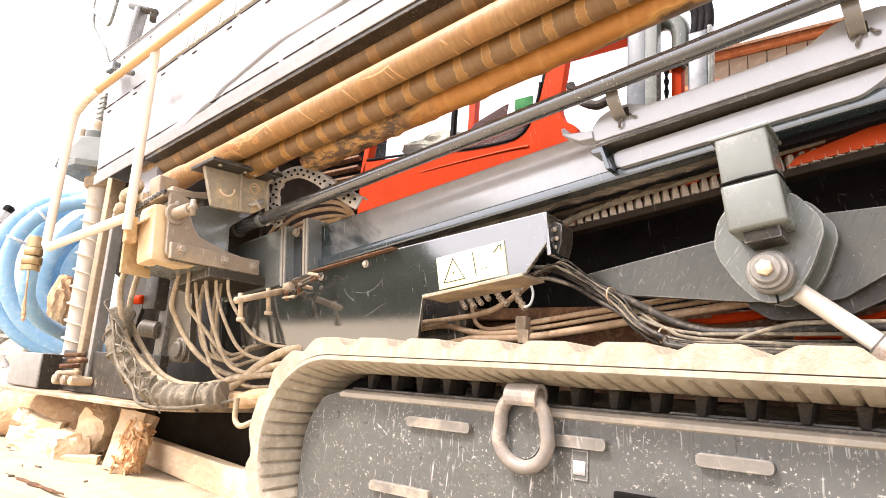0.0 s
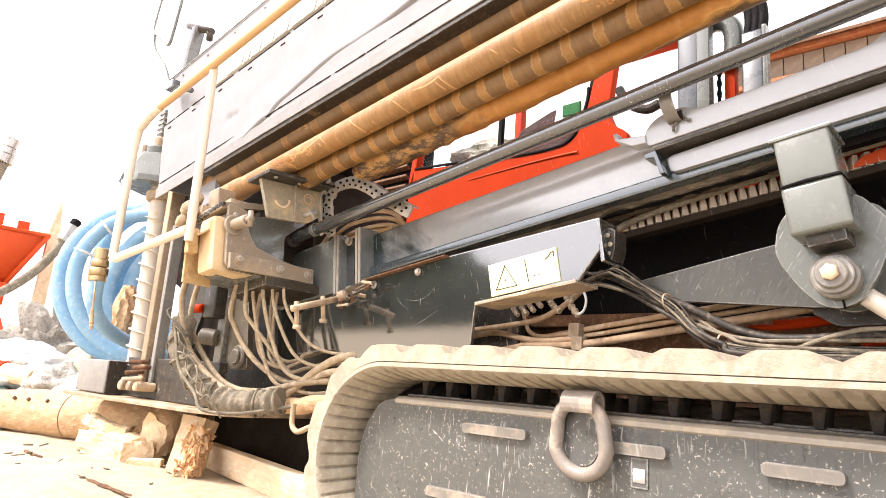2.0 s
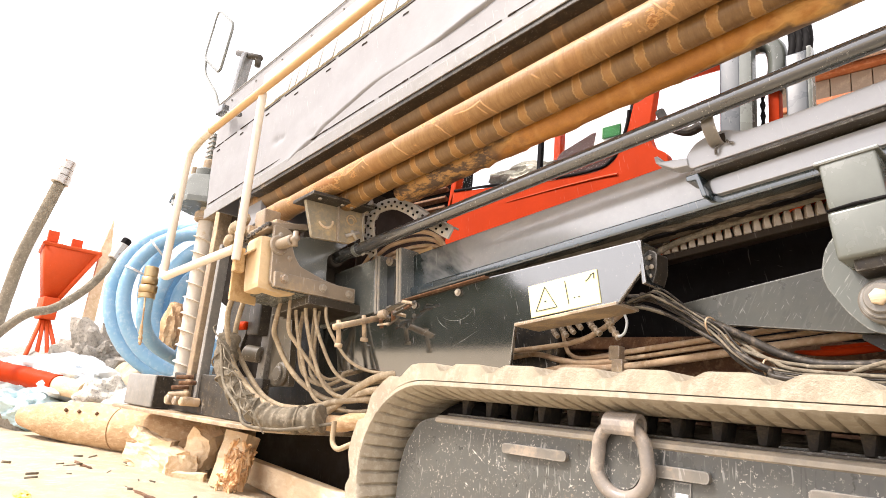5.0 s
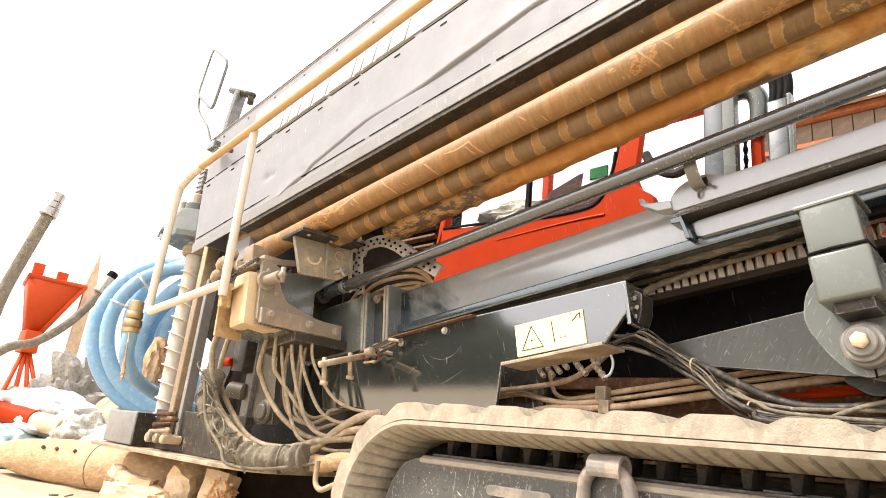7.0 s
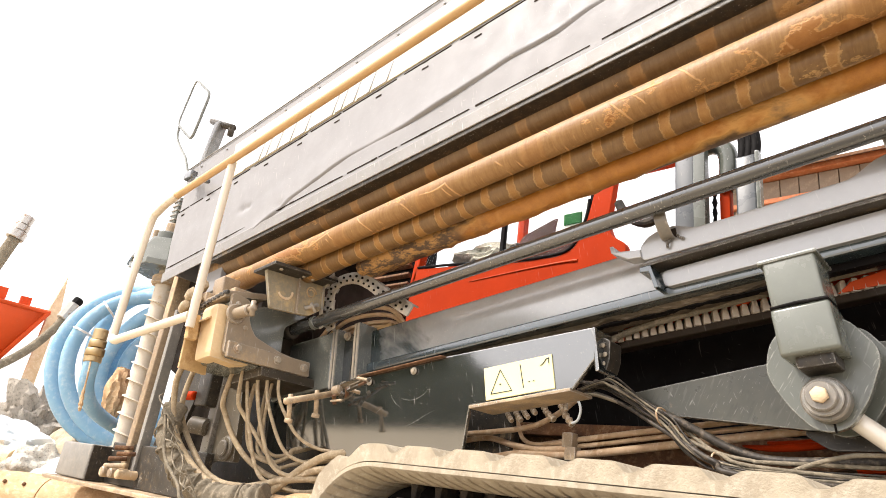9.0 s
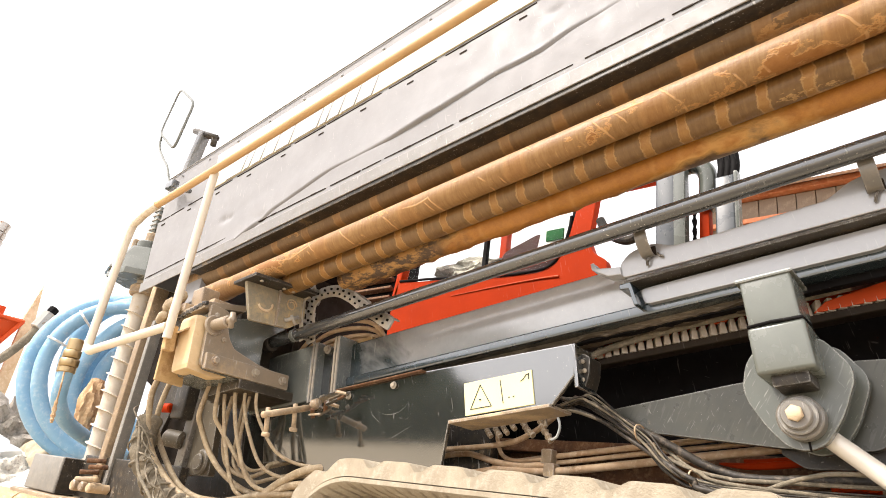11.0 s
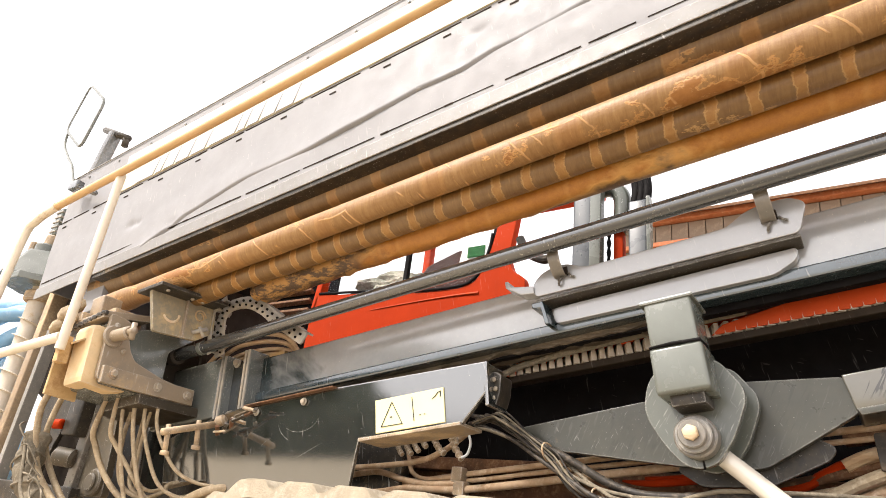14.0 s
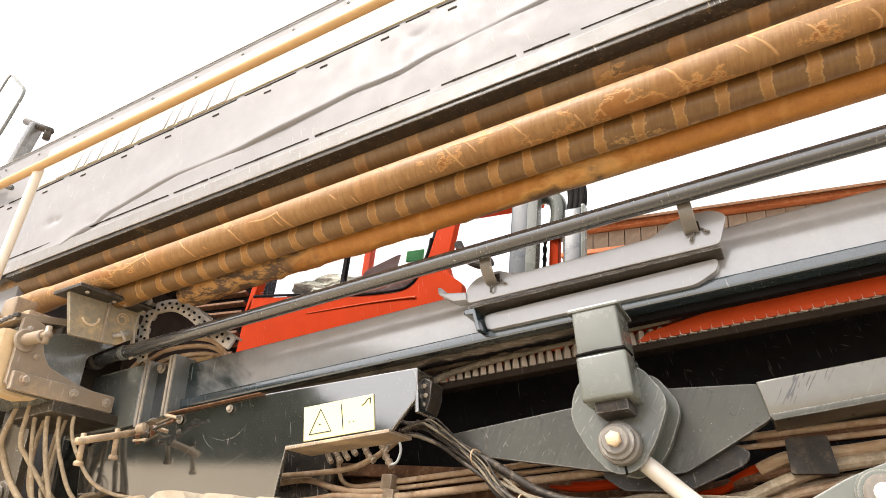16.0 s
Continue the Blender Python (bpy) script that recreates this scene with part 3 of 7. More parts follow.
# ---- crawler track ----
TRACK_Y0, TRACK_Y1 = 0.86, 1.22
ARC_X, ARC_Z, ARC_R, REAR_X = -0.96, 0.294, 0.194, 1.55


def belt_path(offset=0.0, step=0.03):
    """Points and outward ways round the belt."""
    r = ARC_R + offset
    out = []
    n = int((REAR_X - ARC_X) / step)
    for i in range(n):
        out.append((Vector((ARC_X + (REAR_X - ARC_X) * i / n, 0, ARC_Z + r)), Vector((0, 0, 1))))
    m = int(math.pi * ARC_R / step)
    for i in range(m):
        a = math.pi / 2 - math.pi * i / m
        w = Vector((math.cos(a), 0, math.sin(a)))
        out.append((Vector((REAR_X, 0, ARC_Z)) + w * r, w))
    for i in range(n):
        out.append((Vector((REAR_X - (REAR_X - ARC_X) * i / n, 0, ARC_Z - r)), Vector((0, 0, -1))))
    for i in range(m):
        a = -math.pi / 2 - math.pi * i / m
        w = Vector((math.cos(a), 0, math.sin(a)))
        out.append((Vector((ARC_X, 0, ARC_Z)) + w * r, w))
    return out


def build_track():
    track = thing("crawler_track", (0.3, 1.04, GROUND), "dust-caked rubber crawler track with a scratched dark grey side plate", "crawler track")
    bm = bmesh.new()
    rings = []
    for i, (p, w) in enumerate(belt_path(step=0.005)):
        d1, d2 = (0.0165, 0.0265) if i % 6 == 0 else (0.0215, 0.0340)
        jig = noise.noise((i * 0.35, 0, 0)) * 0.0014
        prof = [(TRACK_Y0 + 0.013, 0.001), (TRACK_Y0 + 0.012, -0.0025), (TRACK_Y0 + jig, -0.0045), (TRACK_Y0 + jig, -0.012), (TRACK_Y0 + 0.004, -0.015), (TRACK_Y0 + 0.018, -d1), (TRACK_Y0 + 0.08, -d2), (TRACK_Y1, -d2), (TRACK_Y1, 0)]
        rings.append([bm.verts.new(p + w * o + Vector((0, y, 0))) for y, o in prof])
    n = len(rings)
    for i in range(n):
        a, b = rings[i], rings[(i + 1) % n]
        for k in range(len(a)):
            bm.faces.new((a[k], a[(k + 1) % len(a)], b[(k + 1) % len(a)], b[k]))
    belt = part("rubber_belt", bm, M_MUD_RUBBER, track, "tan dust-caked rubber belt", smooth=25)
    lug = slab([(0, -0.002), (0, 0.016), (0.008, 0.017), (0.034, 0.030), (0.040, 0.0315), (0.097, 0.0315), (0.103, 0.029), (0.115, 0.017), (0.122, 0.016), (0.122, -0.002)], TRACK_Y0 + 0.003, TRACK_Y1 - 0.005, bevel=0)
    lug_mesh = finish("tread_lug", lug, M_MUD_RUBBER, (0, 0, 0), 25)
    places = []
    for k in range(-2, 18):
        places.append(Matrix.Translation((-0.67 + 0.122 * k, 0, ARC_Z + ARC_R)))
    for k in range(19):
        places.append(Matrix.Translation((-0.80 + 0.122 * k, 0, ARC_Z - ARC_R)) @ Matrix.Rotation(math.pi, 4, "Y"))
    pieces("tread_lug", lug_mesh, belt, places)
    steps = [(0.0, 0.016), (0.008, 0.017), (0.021, 0.0235), (0.034, 0.030), (0.040, 0.0315), (0.055, 0.0315), (0.07, 0.0315), (0.085, 0.0315), (0.097, 0.0315), (0.103, 0.029), (0.109, 0.023), (0.115, 0.017), (0.122, 0.016)]
    ring_pts = steps + [(u, -0.002) for u, h in reversed(steps)]

    def bend(x, h):
        if x >= ARC_X:
            return x, ARC_Z + ARC_R + h
        a = (ARC_X - x) / ARC_R
        return ARC_X - (ARC_R + h) * math.sin(a), ARC_Z + (ARC_R + h) * math.cos(a)

    for k in range(3, 8):
        part("tread_lug", slab([bend(-0.67 - 0.122 * k + u, h) for u, h in ring_pts], TRACK_Y0 + 0.003, TRACK_Y1 - 0.005, bevel=0), M_MUD_RUBBER, belt, smooth=25)
    tooth = slab([(-0.010, 0), (-0.006, -0.030), (0.006, -0.030), (0.010, 0)], 0.975, 1.03, bevel=0.003)
    tooth_mesh = finish("guide_tooth", tooth, M_RUBBER, (0, 0, 0))
    pieces("guide_tooth", tooth_mesh, belt, [Matrix.Translation((-0.95 + 0.066 * k, 0, ARC_Z + ARC_R - 0.033)) for k in range(37)])
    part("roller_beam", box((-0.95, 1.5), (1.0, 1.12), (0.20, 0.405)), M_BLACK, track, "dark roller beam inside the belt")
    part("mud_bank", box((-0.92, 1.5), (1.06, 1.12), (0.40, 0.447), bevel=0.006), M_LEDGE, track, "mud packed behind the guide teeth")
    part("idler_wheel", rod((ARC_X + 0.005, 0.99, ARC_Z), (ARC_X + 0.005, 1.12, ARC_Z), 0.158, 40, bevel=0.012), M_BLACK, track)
    # side plate with its rolled upper lip
    outline = [(-1.088, 0.15), (-1.088, 0.30), (-1.074, 0.352), (-1.040, 0.400), (-1.0, 0.414), (1.5, 0.414), (1.5, 0.15)]
    plate = part("side_plate", slab(rounded(outline, 0.02), 0.930, 0.955, bevel=0.004), M_PLATE, track, "dark grey plate with pale scratches and chips")
    lip = [(0.934, 0.402), (0.926, 0.407), (0.926, 0.414), (0.934, 0.419), (0.95, 0.420), (0.95, 0.402)]
    part("upper_lip", slab(lip, -0.985, 1.5, bevel=0.001, axis="x"), M_LIP, plate, "dusty rolled upper lip")
    # Dark strip above the lip; stands in for the shaded gap below the belt.
    part("lip_seat", box((-0.97, 1.5), (0.945, 0.985), (0.405, 0.4250), bevel=0.003), M_UMBER, plate, "dark strip on the lip, in place of the shaded gap")
    part("back_plate", box((-0.34, 1.5), (0.99, 0.998), (0.38, 0.428), bevel=0.002), M_PLATE, plate)
    for x0, x1, z in ((-0.797, -0.655, 0.374), (-0.515, -0.410, 0.373), (-0.282, -0.186, 0.370), (0.02, 0.13, 0.372), (-0.877, -0.735, 0.252), (0.28, 0.4, 0.25)):
        bar = slab(rounded([(x0, z - 0.009), (x1, z - 0.009), (x1, z + 0.009), (x0, z + 0.009)], 0.009), 0.920, 0.934, bevel=0.004)
        part("weld_bar", bar, M_WASHER, plate, "raised bar with dusty edges")
    part("slot_hole", box((-0.40, -0.10), (0.926, 0.936), (0.270, 0.312), bevel=0.004), M_BLACK, plate)
    # small sticker
    sticker = part("sticker", box((-0.467, -0.440), (0.9275, 0.931), (0.318, 0.362), bevel=0.001), M_PLATE, plate, "small worn sticker")
    part("sticker_print", box((-0.463, -0.444), (0.9262, 0.9280), (0.326, 0.346), bevel=0), M_WHITE, sticker)
    # lifting ring
    path = []
    for i in range(40):
        a = 2 * math.pi * i / 40
        r, cz = (0.041, 0.396) if math.sin(a) > 0 else (0.045, 0.372)
        path.append((-0.541 + r * math.cos(a), 0.905 - 0.006 * math.sin(a), cz + r * math.sin(a)))
    part("lifting_ring", sweep(curve(path, 2, closed=True), 0.0112, 14, closed=True), M_RING, track, "dusty bare steel lifting ring")
    arc = [math.radians(d) for d in range(-40, 221, 20)]
    strap = [(0.903 - 0.0215 * math.cos(a), 0.434 + 0.0215 * math.sin(a)) for a in arc] + [(0.932, 0.405)]
    inner = [(0.926, 0.405)] + [(0.903 - 0.0145 * math.cos(a), 0.434 + 0.0145 * math.sin(a)) for a in reversed(arc)]
    hoop = slab(strap + inner, -0.566, -0.509, bevel=0.001, axis="x")
    part("ring_strap", hoop, M_RING, track, "tan dusty strap that holds the ring")
    part("ring_backing", slab(rounded([(-0.58, 0.43), (-0.51, 0.43), (-0.511, 0.365), (-0.53, 0.338), (-0.56, 0.338), (-0.578, 0.365)], 0.014), 0.915, 0.932, bevel=0.003), M_PLATE, track)


build_track()

# ---- drill frame ----
rig = thing("boring_rig", (-0.2, 1.35, GROUND), "charcoal steel frame of a boring rig, sloping up rearwards", "boring rig")
part("main_beam", box((-0.47, 2.2), (1.25, 1.46), (0.035, 0.156), FRAME, 0.006), M_BEAM_END, rig, "long grey glossy box beam with a dark reflection painted on its front end")
part("beam_rail", box((-0.525, 2.2), (1.236, 1.30), (0.022, 0.048), FRAME, 0.006), M_BLUE, rig, "dark blue steel rail along the beam's foot")
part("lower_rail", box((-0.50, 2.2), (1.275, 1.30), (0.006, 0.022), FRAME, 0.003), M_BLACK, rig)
# Near-black web closes the void behind the rack; the shade is its colour.
part("inner_web", box((-0.5, 2.2), (1.52, 1.55), (-0.42, 0.05), FRAME, 0.003), M_BLACK, rig, "near-black web closing the dark void behind the rack")
plate_outline = [(-0.868, -0.03), (-0.60, 0.012), (-0.47, 0.026), (0.295, 0.002), (0.290, -0.066), (0.217, -0.131), (-0.086, -0.126), (-0.15, -0.34), (-0.47, -0.34), (-0.49, -0.256), (-0.57, -0.216), (-0.665, -0.172), (-0.858, -0.160)]
LEAN = math.tan(radians(4.4))


def leaned(bm):
    """The skirt hangs a little inwards at its foot."""
    back = FRAME.inverted()
    for v in bm.verts:
        q = back @ v.co
        q.y += (0.026 - q.z) * LEAN
        v.co = FRAME @ q
    return bm


skirt = part("side_skirt", leaned(slab(plate_outline, 1.25, 1.262, FRAME, 0.003)), M_FRAME, rig, "charcoal side plate with cut corners")
part("skirt_floor", box((-0.085, 0.215), (1.256, 1.36), (-0.134, -0.126), FRAME, 0.002), M_BROWN, skirt, "muddy folded lower edge")
part("skirt_end", box((0.283, 0.293), (1.256, 1.34), (-0.10, 0.0), FRAME, 0.002), M_FRAME, skirt)
for s, n in ((-0.276, -0.004), (-0.459, -0.006), (-0.60, -0.012)):
    bolt("bolt", fr(s, 1.25, n), (0, -1, 0), 0.008, skirt)
decal = part("warning_label", leaned(box((-0.030, 0.174), (1.2465, 1.251), (-0.1215, -0.040), FRAME, 0.001)), M_LABEL, skirt, "yellow warning label with a black triangle")


def ink(points, wide, name="label_mark", closed=False):
    """Thin printed lines on the label."""
    bm = bmesh.new()
    pts = [Vector(p) for p in points]
    n = len(pts)
    for i in range(n if closed else n - 1):
        a, b = pts[i], pts[(i + 1) % n]
        d = (b - a).normalized()
        q = Vector((-d.y, d.x)) * wide / 2
        ends = [a + q - d * wide / 2, b + q + d * wide / 2, b - q + d * wide / 2, a - q - d * wide / 2]
        slab([(p.x, p.y) for p in ends], 1.2452, 1.2466, FRAME, 0, bm=bm)
    return part(name, leaned(bm), M_INK, decal, smooth=0)


ink([(-0.012, -0.108), (0.052, -0.108), (0.022, -0.052)], 0.0017, closed=True)
ink([(0.018, -0.088), (0.020, -0.088)], 0.003)
ink([(0.087, -0.106), (0.083, -0.050)], 0.0018)
for sx in (0.104, 0.117):
    ink([(sx, -0.095), (sx + 0.002, -0.095)], 0.002)
ink([(0.142, -0.062), (0.150, -0.058), (0.158, -0.050), (0.166, -0.048)], 0.0018)
ink([(0.166, -0.048), (0.165, -0.060)], 0.0022)

# the skirt is scaled towards the camera, forward of the beam, its outline kept
CAMERA_POINT = Vector((0.005, -0.02, 0.4425))


def set_depth(ob, factor):
    """Scales a part about the camera's place, so it keeps its outline in the view."""
    base = BASE[ob]
    scale = Matrix.Translation(CAMERA_POINT) @ Matrix.Scale(factor, 4) @ Matrix.Translation(-CAMERA_POINT)
    ob.data.transform(Matrix.Scale(K, 4) @ Matrix.Translation(-base) @ scale @ Matrix.Translation(base) @ Matrix.Scale(1 / K, 4))


for pts in (((-0.346, -0.064), (-0.324, -0.075), (-0.294, -0.082), (-0.265, -0.08), (-0.24, -0.07), (-0.218, -0.051)), ((-0.373, -0.052), (-0.365, -0.069), (-0.35, -0.086), (-0.328, -0.101)), ((-0.441, -0.108), (-0.425, -0.094), (-0.401, -0.085)), ((-0.318, -0.152), (-0.274, -0.141), (-0.238, -0.129), (-0.207, -0.121))):
    line = curve([fr(a, 1.25 + (0.026 - b) * LEAN, b) for a, b in pts], 5)
    part("scratch", sweep(line, lambda t: 0.00045 * math.sin(math.pi * (0.05 + 0.9 * t)), 6), M_YOKE, skirt, "pale scratch in the paint")
for ob in (skirt, *skirt.children_recursive):
    set_depth(ob, 0.92)

# toothed rack under the beam
rack = part("gear_rack", box((0.285, 2.2), (1.345, 1.385), (-0.031, -0.014), FRAME, 0.002), M_VOID, rig, "dark rust-brown rack with worn steel teeth")
tooth = slab([(-0.0072, -0.016), (-0.0068, -0.008), (-0.0046, 0.012), (0.0046, 0.012), (0.0068, -0.008), (0.0072, -0.016)], -0.026, 0.022, FRAME.to_3x3().to_4x4() @ Matrix.Rotation(radians(32), 4, "Z"), 0.0015)
pieces("rack_tooth", finish("rack_tooth", tooth, M_RACK, (0, 0, 0)), rack, [Matrix.Translation(fr(0.30 + 0.0206 * k, 1.362, 0)) for k in range(62)])
part("red_bar", box((0.30, 2.2), (1.392, 1.412), (-0.01, 0.06), FRAME, 0.002), M_VERMILION, rig, "orange-red bar seen behind the rack")
part("red_bar", slab([(0.775, -0.014), (0.80, 0.004), (0.95, 0.026), (2.2, 0.030), (2.2, -0.014)], 1.337, 1.342, FRAME, 0.001), M_VERMILION, rig, "orange-red painted strip above the rack")
for s0, s1, n0, n1 in ((0.389, 0.442, 0.009, 0.017), (0.584, 0.613, 0.007, 0.017), (0.636, 0.655, 0.03, 0.039)):
    part("paint_patch", slab(rounded([(s0, n0), (s1, n0 + 0.002), (s1 - 0.004, n1), (s0 + 0.008, n1 - 0.004)], 0.002), 1.337, 1.342, FRAME, 0.001), M_VERMILION, rig, "patch of orange-red paint")

# lifting arm, yoke and cylinder
arm = [(0.33, -0.152), (0.36, -0.150), (0.60, -0.138), (0.815, -0.129), (0.985, -0.149), (0.992, -0.212), (0.87, -0.268), (0.82, -0.290), (0.678, -0.270), (0.444, -0.215), (0.42, -0.209)]
part("arm_plate", slab(rounded(arm, 0.015), 1.30, 1.32, FRAME, 0.003), M_ARM, rig, "scratched charcoal arm plate")
part("arm_web", slab([(0.978, -0.146), (1.5, -0.128), (1.5, -0.19), (0.985, -0.212)], 1.294, 1.33, FRAME, 0.003), M_WEB, rig, "paler arm web with dark gouges")
part("arm_flange", slab([(0.985, -0.212), (1.5, -0.19), (1.5, -0.20), (0.99, -0.224)], 1.27, 1.40, FRAME, 0.002), M_ARM, rig)
yoke = part("yoke_post", box((0.700, 0.785), (1.12, 1.22), (-0.093, -0.006), FRAME, 0.005), M_POST, rig, "square grey post")
part("yoke_foot", box((0.697, 0.790), (1.115, 1.225), (-0.180, -0.095), FRAME, 0.007), M_POST, yoke)
part("yoke_collar", box((0.693, 0.791), (1.117, 1.226), (-0.009, -0.002), FRAME, 0.003), M_POST, yoke)
part("weld_seam", sweep([fr(0.699, 1.116, -0.094), fr(0.74, 1.1145, -0.0925), fr(0.787, 1.116, -0.094), fr(0.789, 1.17, -0.094)], lambda t: 0.0026 + 0.0006 * math.sin(t * 60), 8), M_BLACK, yoke)
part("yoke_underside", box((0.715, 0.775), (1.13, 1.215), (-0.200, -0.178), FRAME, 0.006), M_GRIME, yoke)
lug_outline = [(0.652, -0.175), (0.655, -0.200), (0.678, -0.250), (0.705, -0.286), (0.73, -0.296), (0.762, -0.290), (0.797, -0.250), (0.828, -0.190), (0.828, -0.165), (0.795, -0.108), (0.70, -0.10), (0.665, -0.13)]
for y in (1.195, 1.262):
    shift = FRAME @ Matrix.Translation((0.012 if y > 1.2 else 0, 0, 0))
    part("yoke_plate", slab(rounded(lug_outline, 0.02), y, y + 0.018, shift, 0.003), M_YOKE, rig, "worn grey lug plate with a split eye")
part("eye_split", box((0.737, 0.740), (1.192, 1.196), (-0.297, -0.275), FRAME, 0), M_BLACK, rig)
pin = part("pivot_pin", rod(fr(0.738, 1.150, -0.245), fr(0.738, 1.29, -0.245), 0.026, 28, bevel=0.003), M_WASHER, rig, "steel pivot pin with a brass-toned bolt")
part("washer", rod(fr(0.738, 1.165, -0.245), fr(0.738, 1.196, -0.245), 0.037, 32, bevel=0.003), M_WASHER, pin)
part("washer", rod(fr(0.738, 1.140, -0.245), fr(0.738, 1.151, -0.245), 0.024, 28, bevel=0.002), M_WASHER, pin)
part("hex_bolt", hexagon(fr(0.738, 1.141, -0.245), (0, -1, 0), 0.0135, 0.014), M_WOOD, pin)
cylinder = part("piston_rod", rod(fr(0.738, 1.236, -0.245), fr(0.90, 1.236, -0.418), 0.0165, 20), M_PISTON, rig, "polished piston rod")
part("cylinder_barrel", rod(fr(0.868, 1.236, -0.384), fr(1.15, 1.236, -0.685), 0.034, 24, bevel=0.004), M_STEEL, rig, "lift cylinder barrel")
part("cylinder_gland", rod(fr(0.862, 1.236, -0.378), fr(0.882, 1.236, -0.399), 0.040, 24, bevel=0.004), M_STEEL, cylinder)
part("rear_lever", slab(rounded([(0.985, -0.378), (1.064, -0.344), (1.117, -0.329), (1.3, -0.27), (1.5, -0.25), (1.5, -0.5), (0.96, -0.5)], 0.012), 1.14, 1.16, FRAME, 0.004), M_POST, rig, "grey rear lever plate")
boss = part("rear_boss", rod(fr(1.101, 1.122, -0.372), fr(1.101, 1.145, -0.372), 0.036, 28, bevel=0.004), M_POST, rig, "pale ringed boss")
part("boss_ring", rod(fr(1.101, 1.112, -0.372), fr(1.101, 1.123, -0.372), 0.026, 28, bevel=0.004), M_WASHER, boss)
part("boss_pin", rod(fr(1.101, 1.106, -0.372), fr(1.101, 1.113, -0.372), 0.014, 20, bevel=0.003), M_PISTON, boss)
part("rear_box", slab(rounded([(0.998, -0.241), (1.066, -0.245), (1.068, -0.312), (0.993, -0.304)], 0.006), 1.345, 1.40, FRAME, 0.004), M_RUBBER, rig, "small black box")
part("arm_back_plate", slab(rounded([(0.66, -0.272), (0.70, -0.305), (0.815, -0.318), (0.925, -0.282), (0.940, -0.262), (0.90, -0.235), (0.70, -0.23)], 0.012), 1.325, 1.338, FRAME, 0.003), M_GRIME, rig, "dark second arm plate")
for name, pts, wide in (("red_strap", ((0.575, -0.268), (0.61, -0.272), (0.65, -0.273), (0.68, -0.271)), 0.005), ("red_strap", ((0.80, -0.318), (0.86, -0.312), (0.90, -0.296), (0.95, -0.276), (0.99, -0.262)), 0.010), ("red_strap", ((0.72, -0.335), (0.76, -0.330), (0.80, -0.340)), 0.013)):
    part(name, sweep(curve([fr(a, 1.40, b) for a, b in pts], 6), lambda t: wide * (0.45 + 0.55 * math.sin(math.pi * (0.1 + 0.8 * t))), 8), M_RED, rig, "torn red strap")
for k, pts in enumerate((((0.90, -0.34), (0.97, -0.315), (1.06, -0.295), (1.2, -0.29)), ((0.86, -0.36), (0.95, -0.342), (1.02, -0.33), (1.2, -0.315)), ((0.94, -0.285), (1.0, -0.268), (1.1, -0.27), (1.3, -0.26)), ((1.06, -0.30), (1.10, -0.32), (1.16, -0.33), (1.3, -0.33)))):
    part("rear_hose", sweep(curve([fr(a, 1.37 + 0.012 * k, b) for a, b in pts], 6), (0.012, 0.009, 0.013, 0.006)[k], 10), (M_HOSE_TAN, M_PIPE_TAN, M_BARK, M_HOSE_DARK)[k], rig, "muddy hose behind the arm")

# long tube and its hanger tray
part("long_tube", rod(fr(-0.81, 1.13, 0.178), fr(2.2, 1.13, 0.192), 0.0185, 24), M_TUBE, rig, "long black steel tube flecked with mud")
part("tube_sleeve", rod(fr(-0.604, 1.13, 0.179), fr(-0.588, 1.13, 0.179), 0.0208, 24, bevel=0.001), M_POST, rig, "pale grey tube sleeve")
part("tube_socket", rod(fr(-0.734, 1.13, 0.1785), fr(-0.706, 1.13, 0.1785), 0.028, 24, bevel=0.003), M_RUBBER, rig, "black rubber socket round the tube end")
hang = [(0.455, 0.097), (0.452, 0.128), (0.475, 0.150), (0.505, 0.158), (0.535, 0.158), (0.575, 0.139), (0.64, 0.138), (0.865, 0.140), (0.905, 0.163), (0.94, 0.170), (0.985, 0.168), (1.010, 0.150), (0.985, 0.092)]
tray = part("hanger_plate", slab(rounded(hang, 0.012), 1.186, 1.194, FRAME, 0.002), M_BEAM, rig, "grey hanger plate with two humps")
part("tray_floor", box((0.455, 0.985), (1.19, 1.245), (0.085, 0.092), FRAME, 0.002), M_UMBER, tray, "dark brown ledge")
part("tray_wing", slab([(0.386, 0.150), (0.394, 0.150), (0.400, 0.134), (0.456, 0.122), (0.456, 0.104), (0.425, 0.108), (0.388, 0.134)], 1.180, 1.215, FRAME, 0.002), M_BEAM, tray)
part("lower_bar", slab(rounded([(0.482, 0.040), (0.478, 0.077), (0.975, 0.081), (0.968, 0.058), (0.925, 0.037)], 0.014), 1.222, 1.245, FRAME, 0.010), M_BEAM, tray, "rounded grey lower bar")
part("tray_hook", slab([(0.445, 0.085), (0.47, 0.085), (0.482, 0.03), (0.472, 0.03), (0.465, 0.07), (0.445, 0.073)], 1.188, 1.24, FRAME, 0.002), M_BLUE, tray)
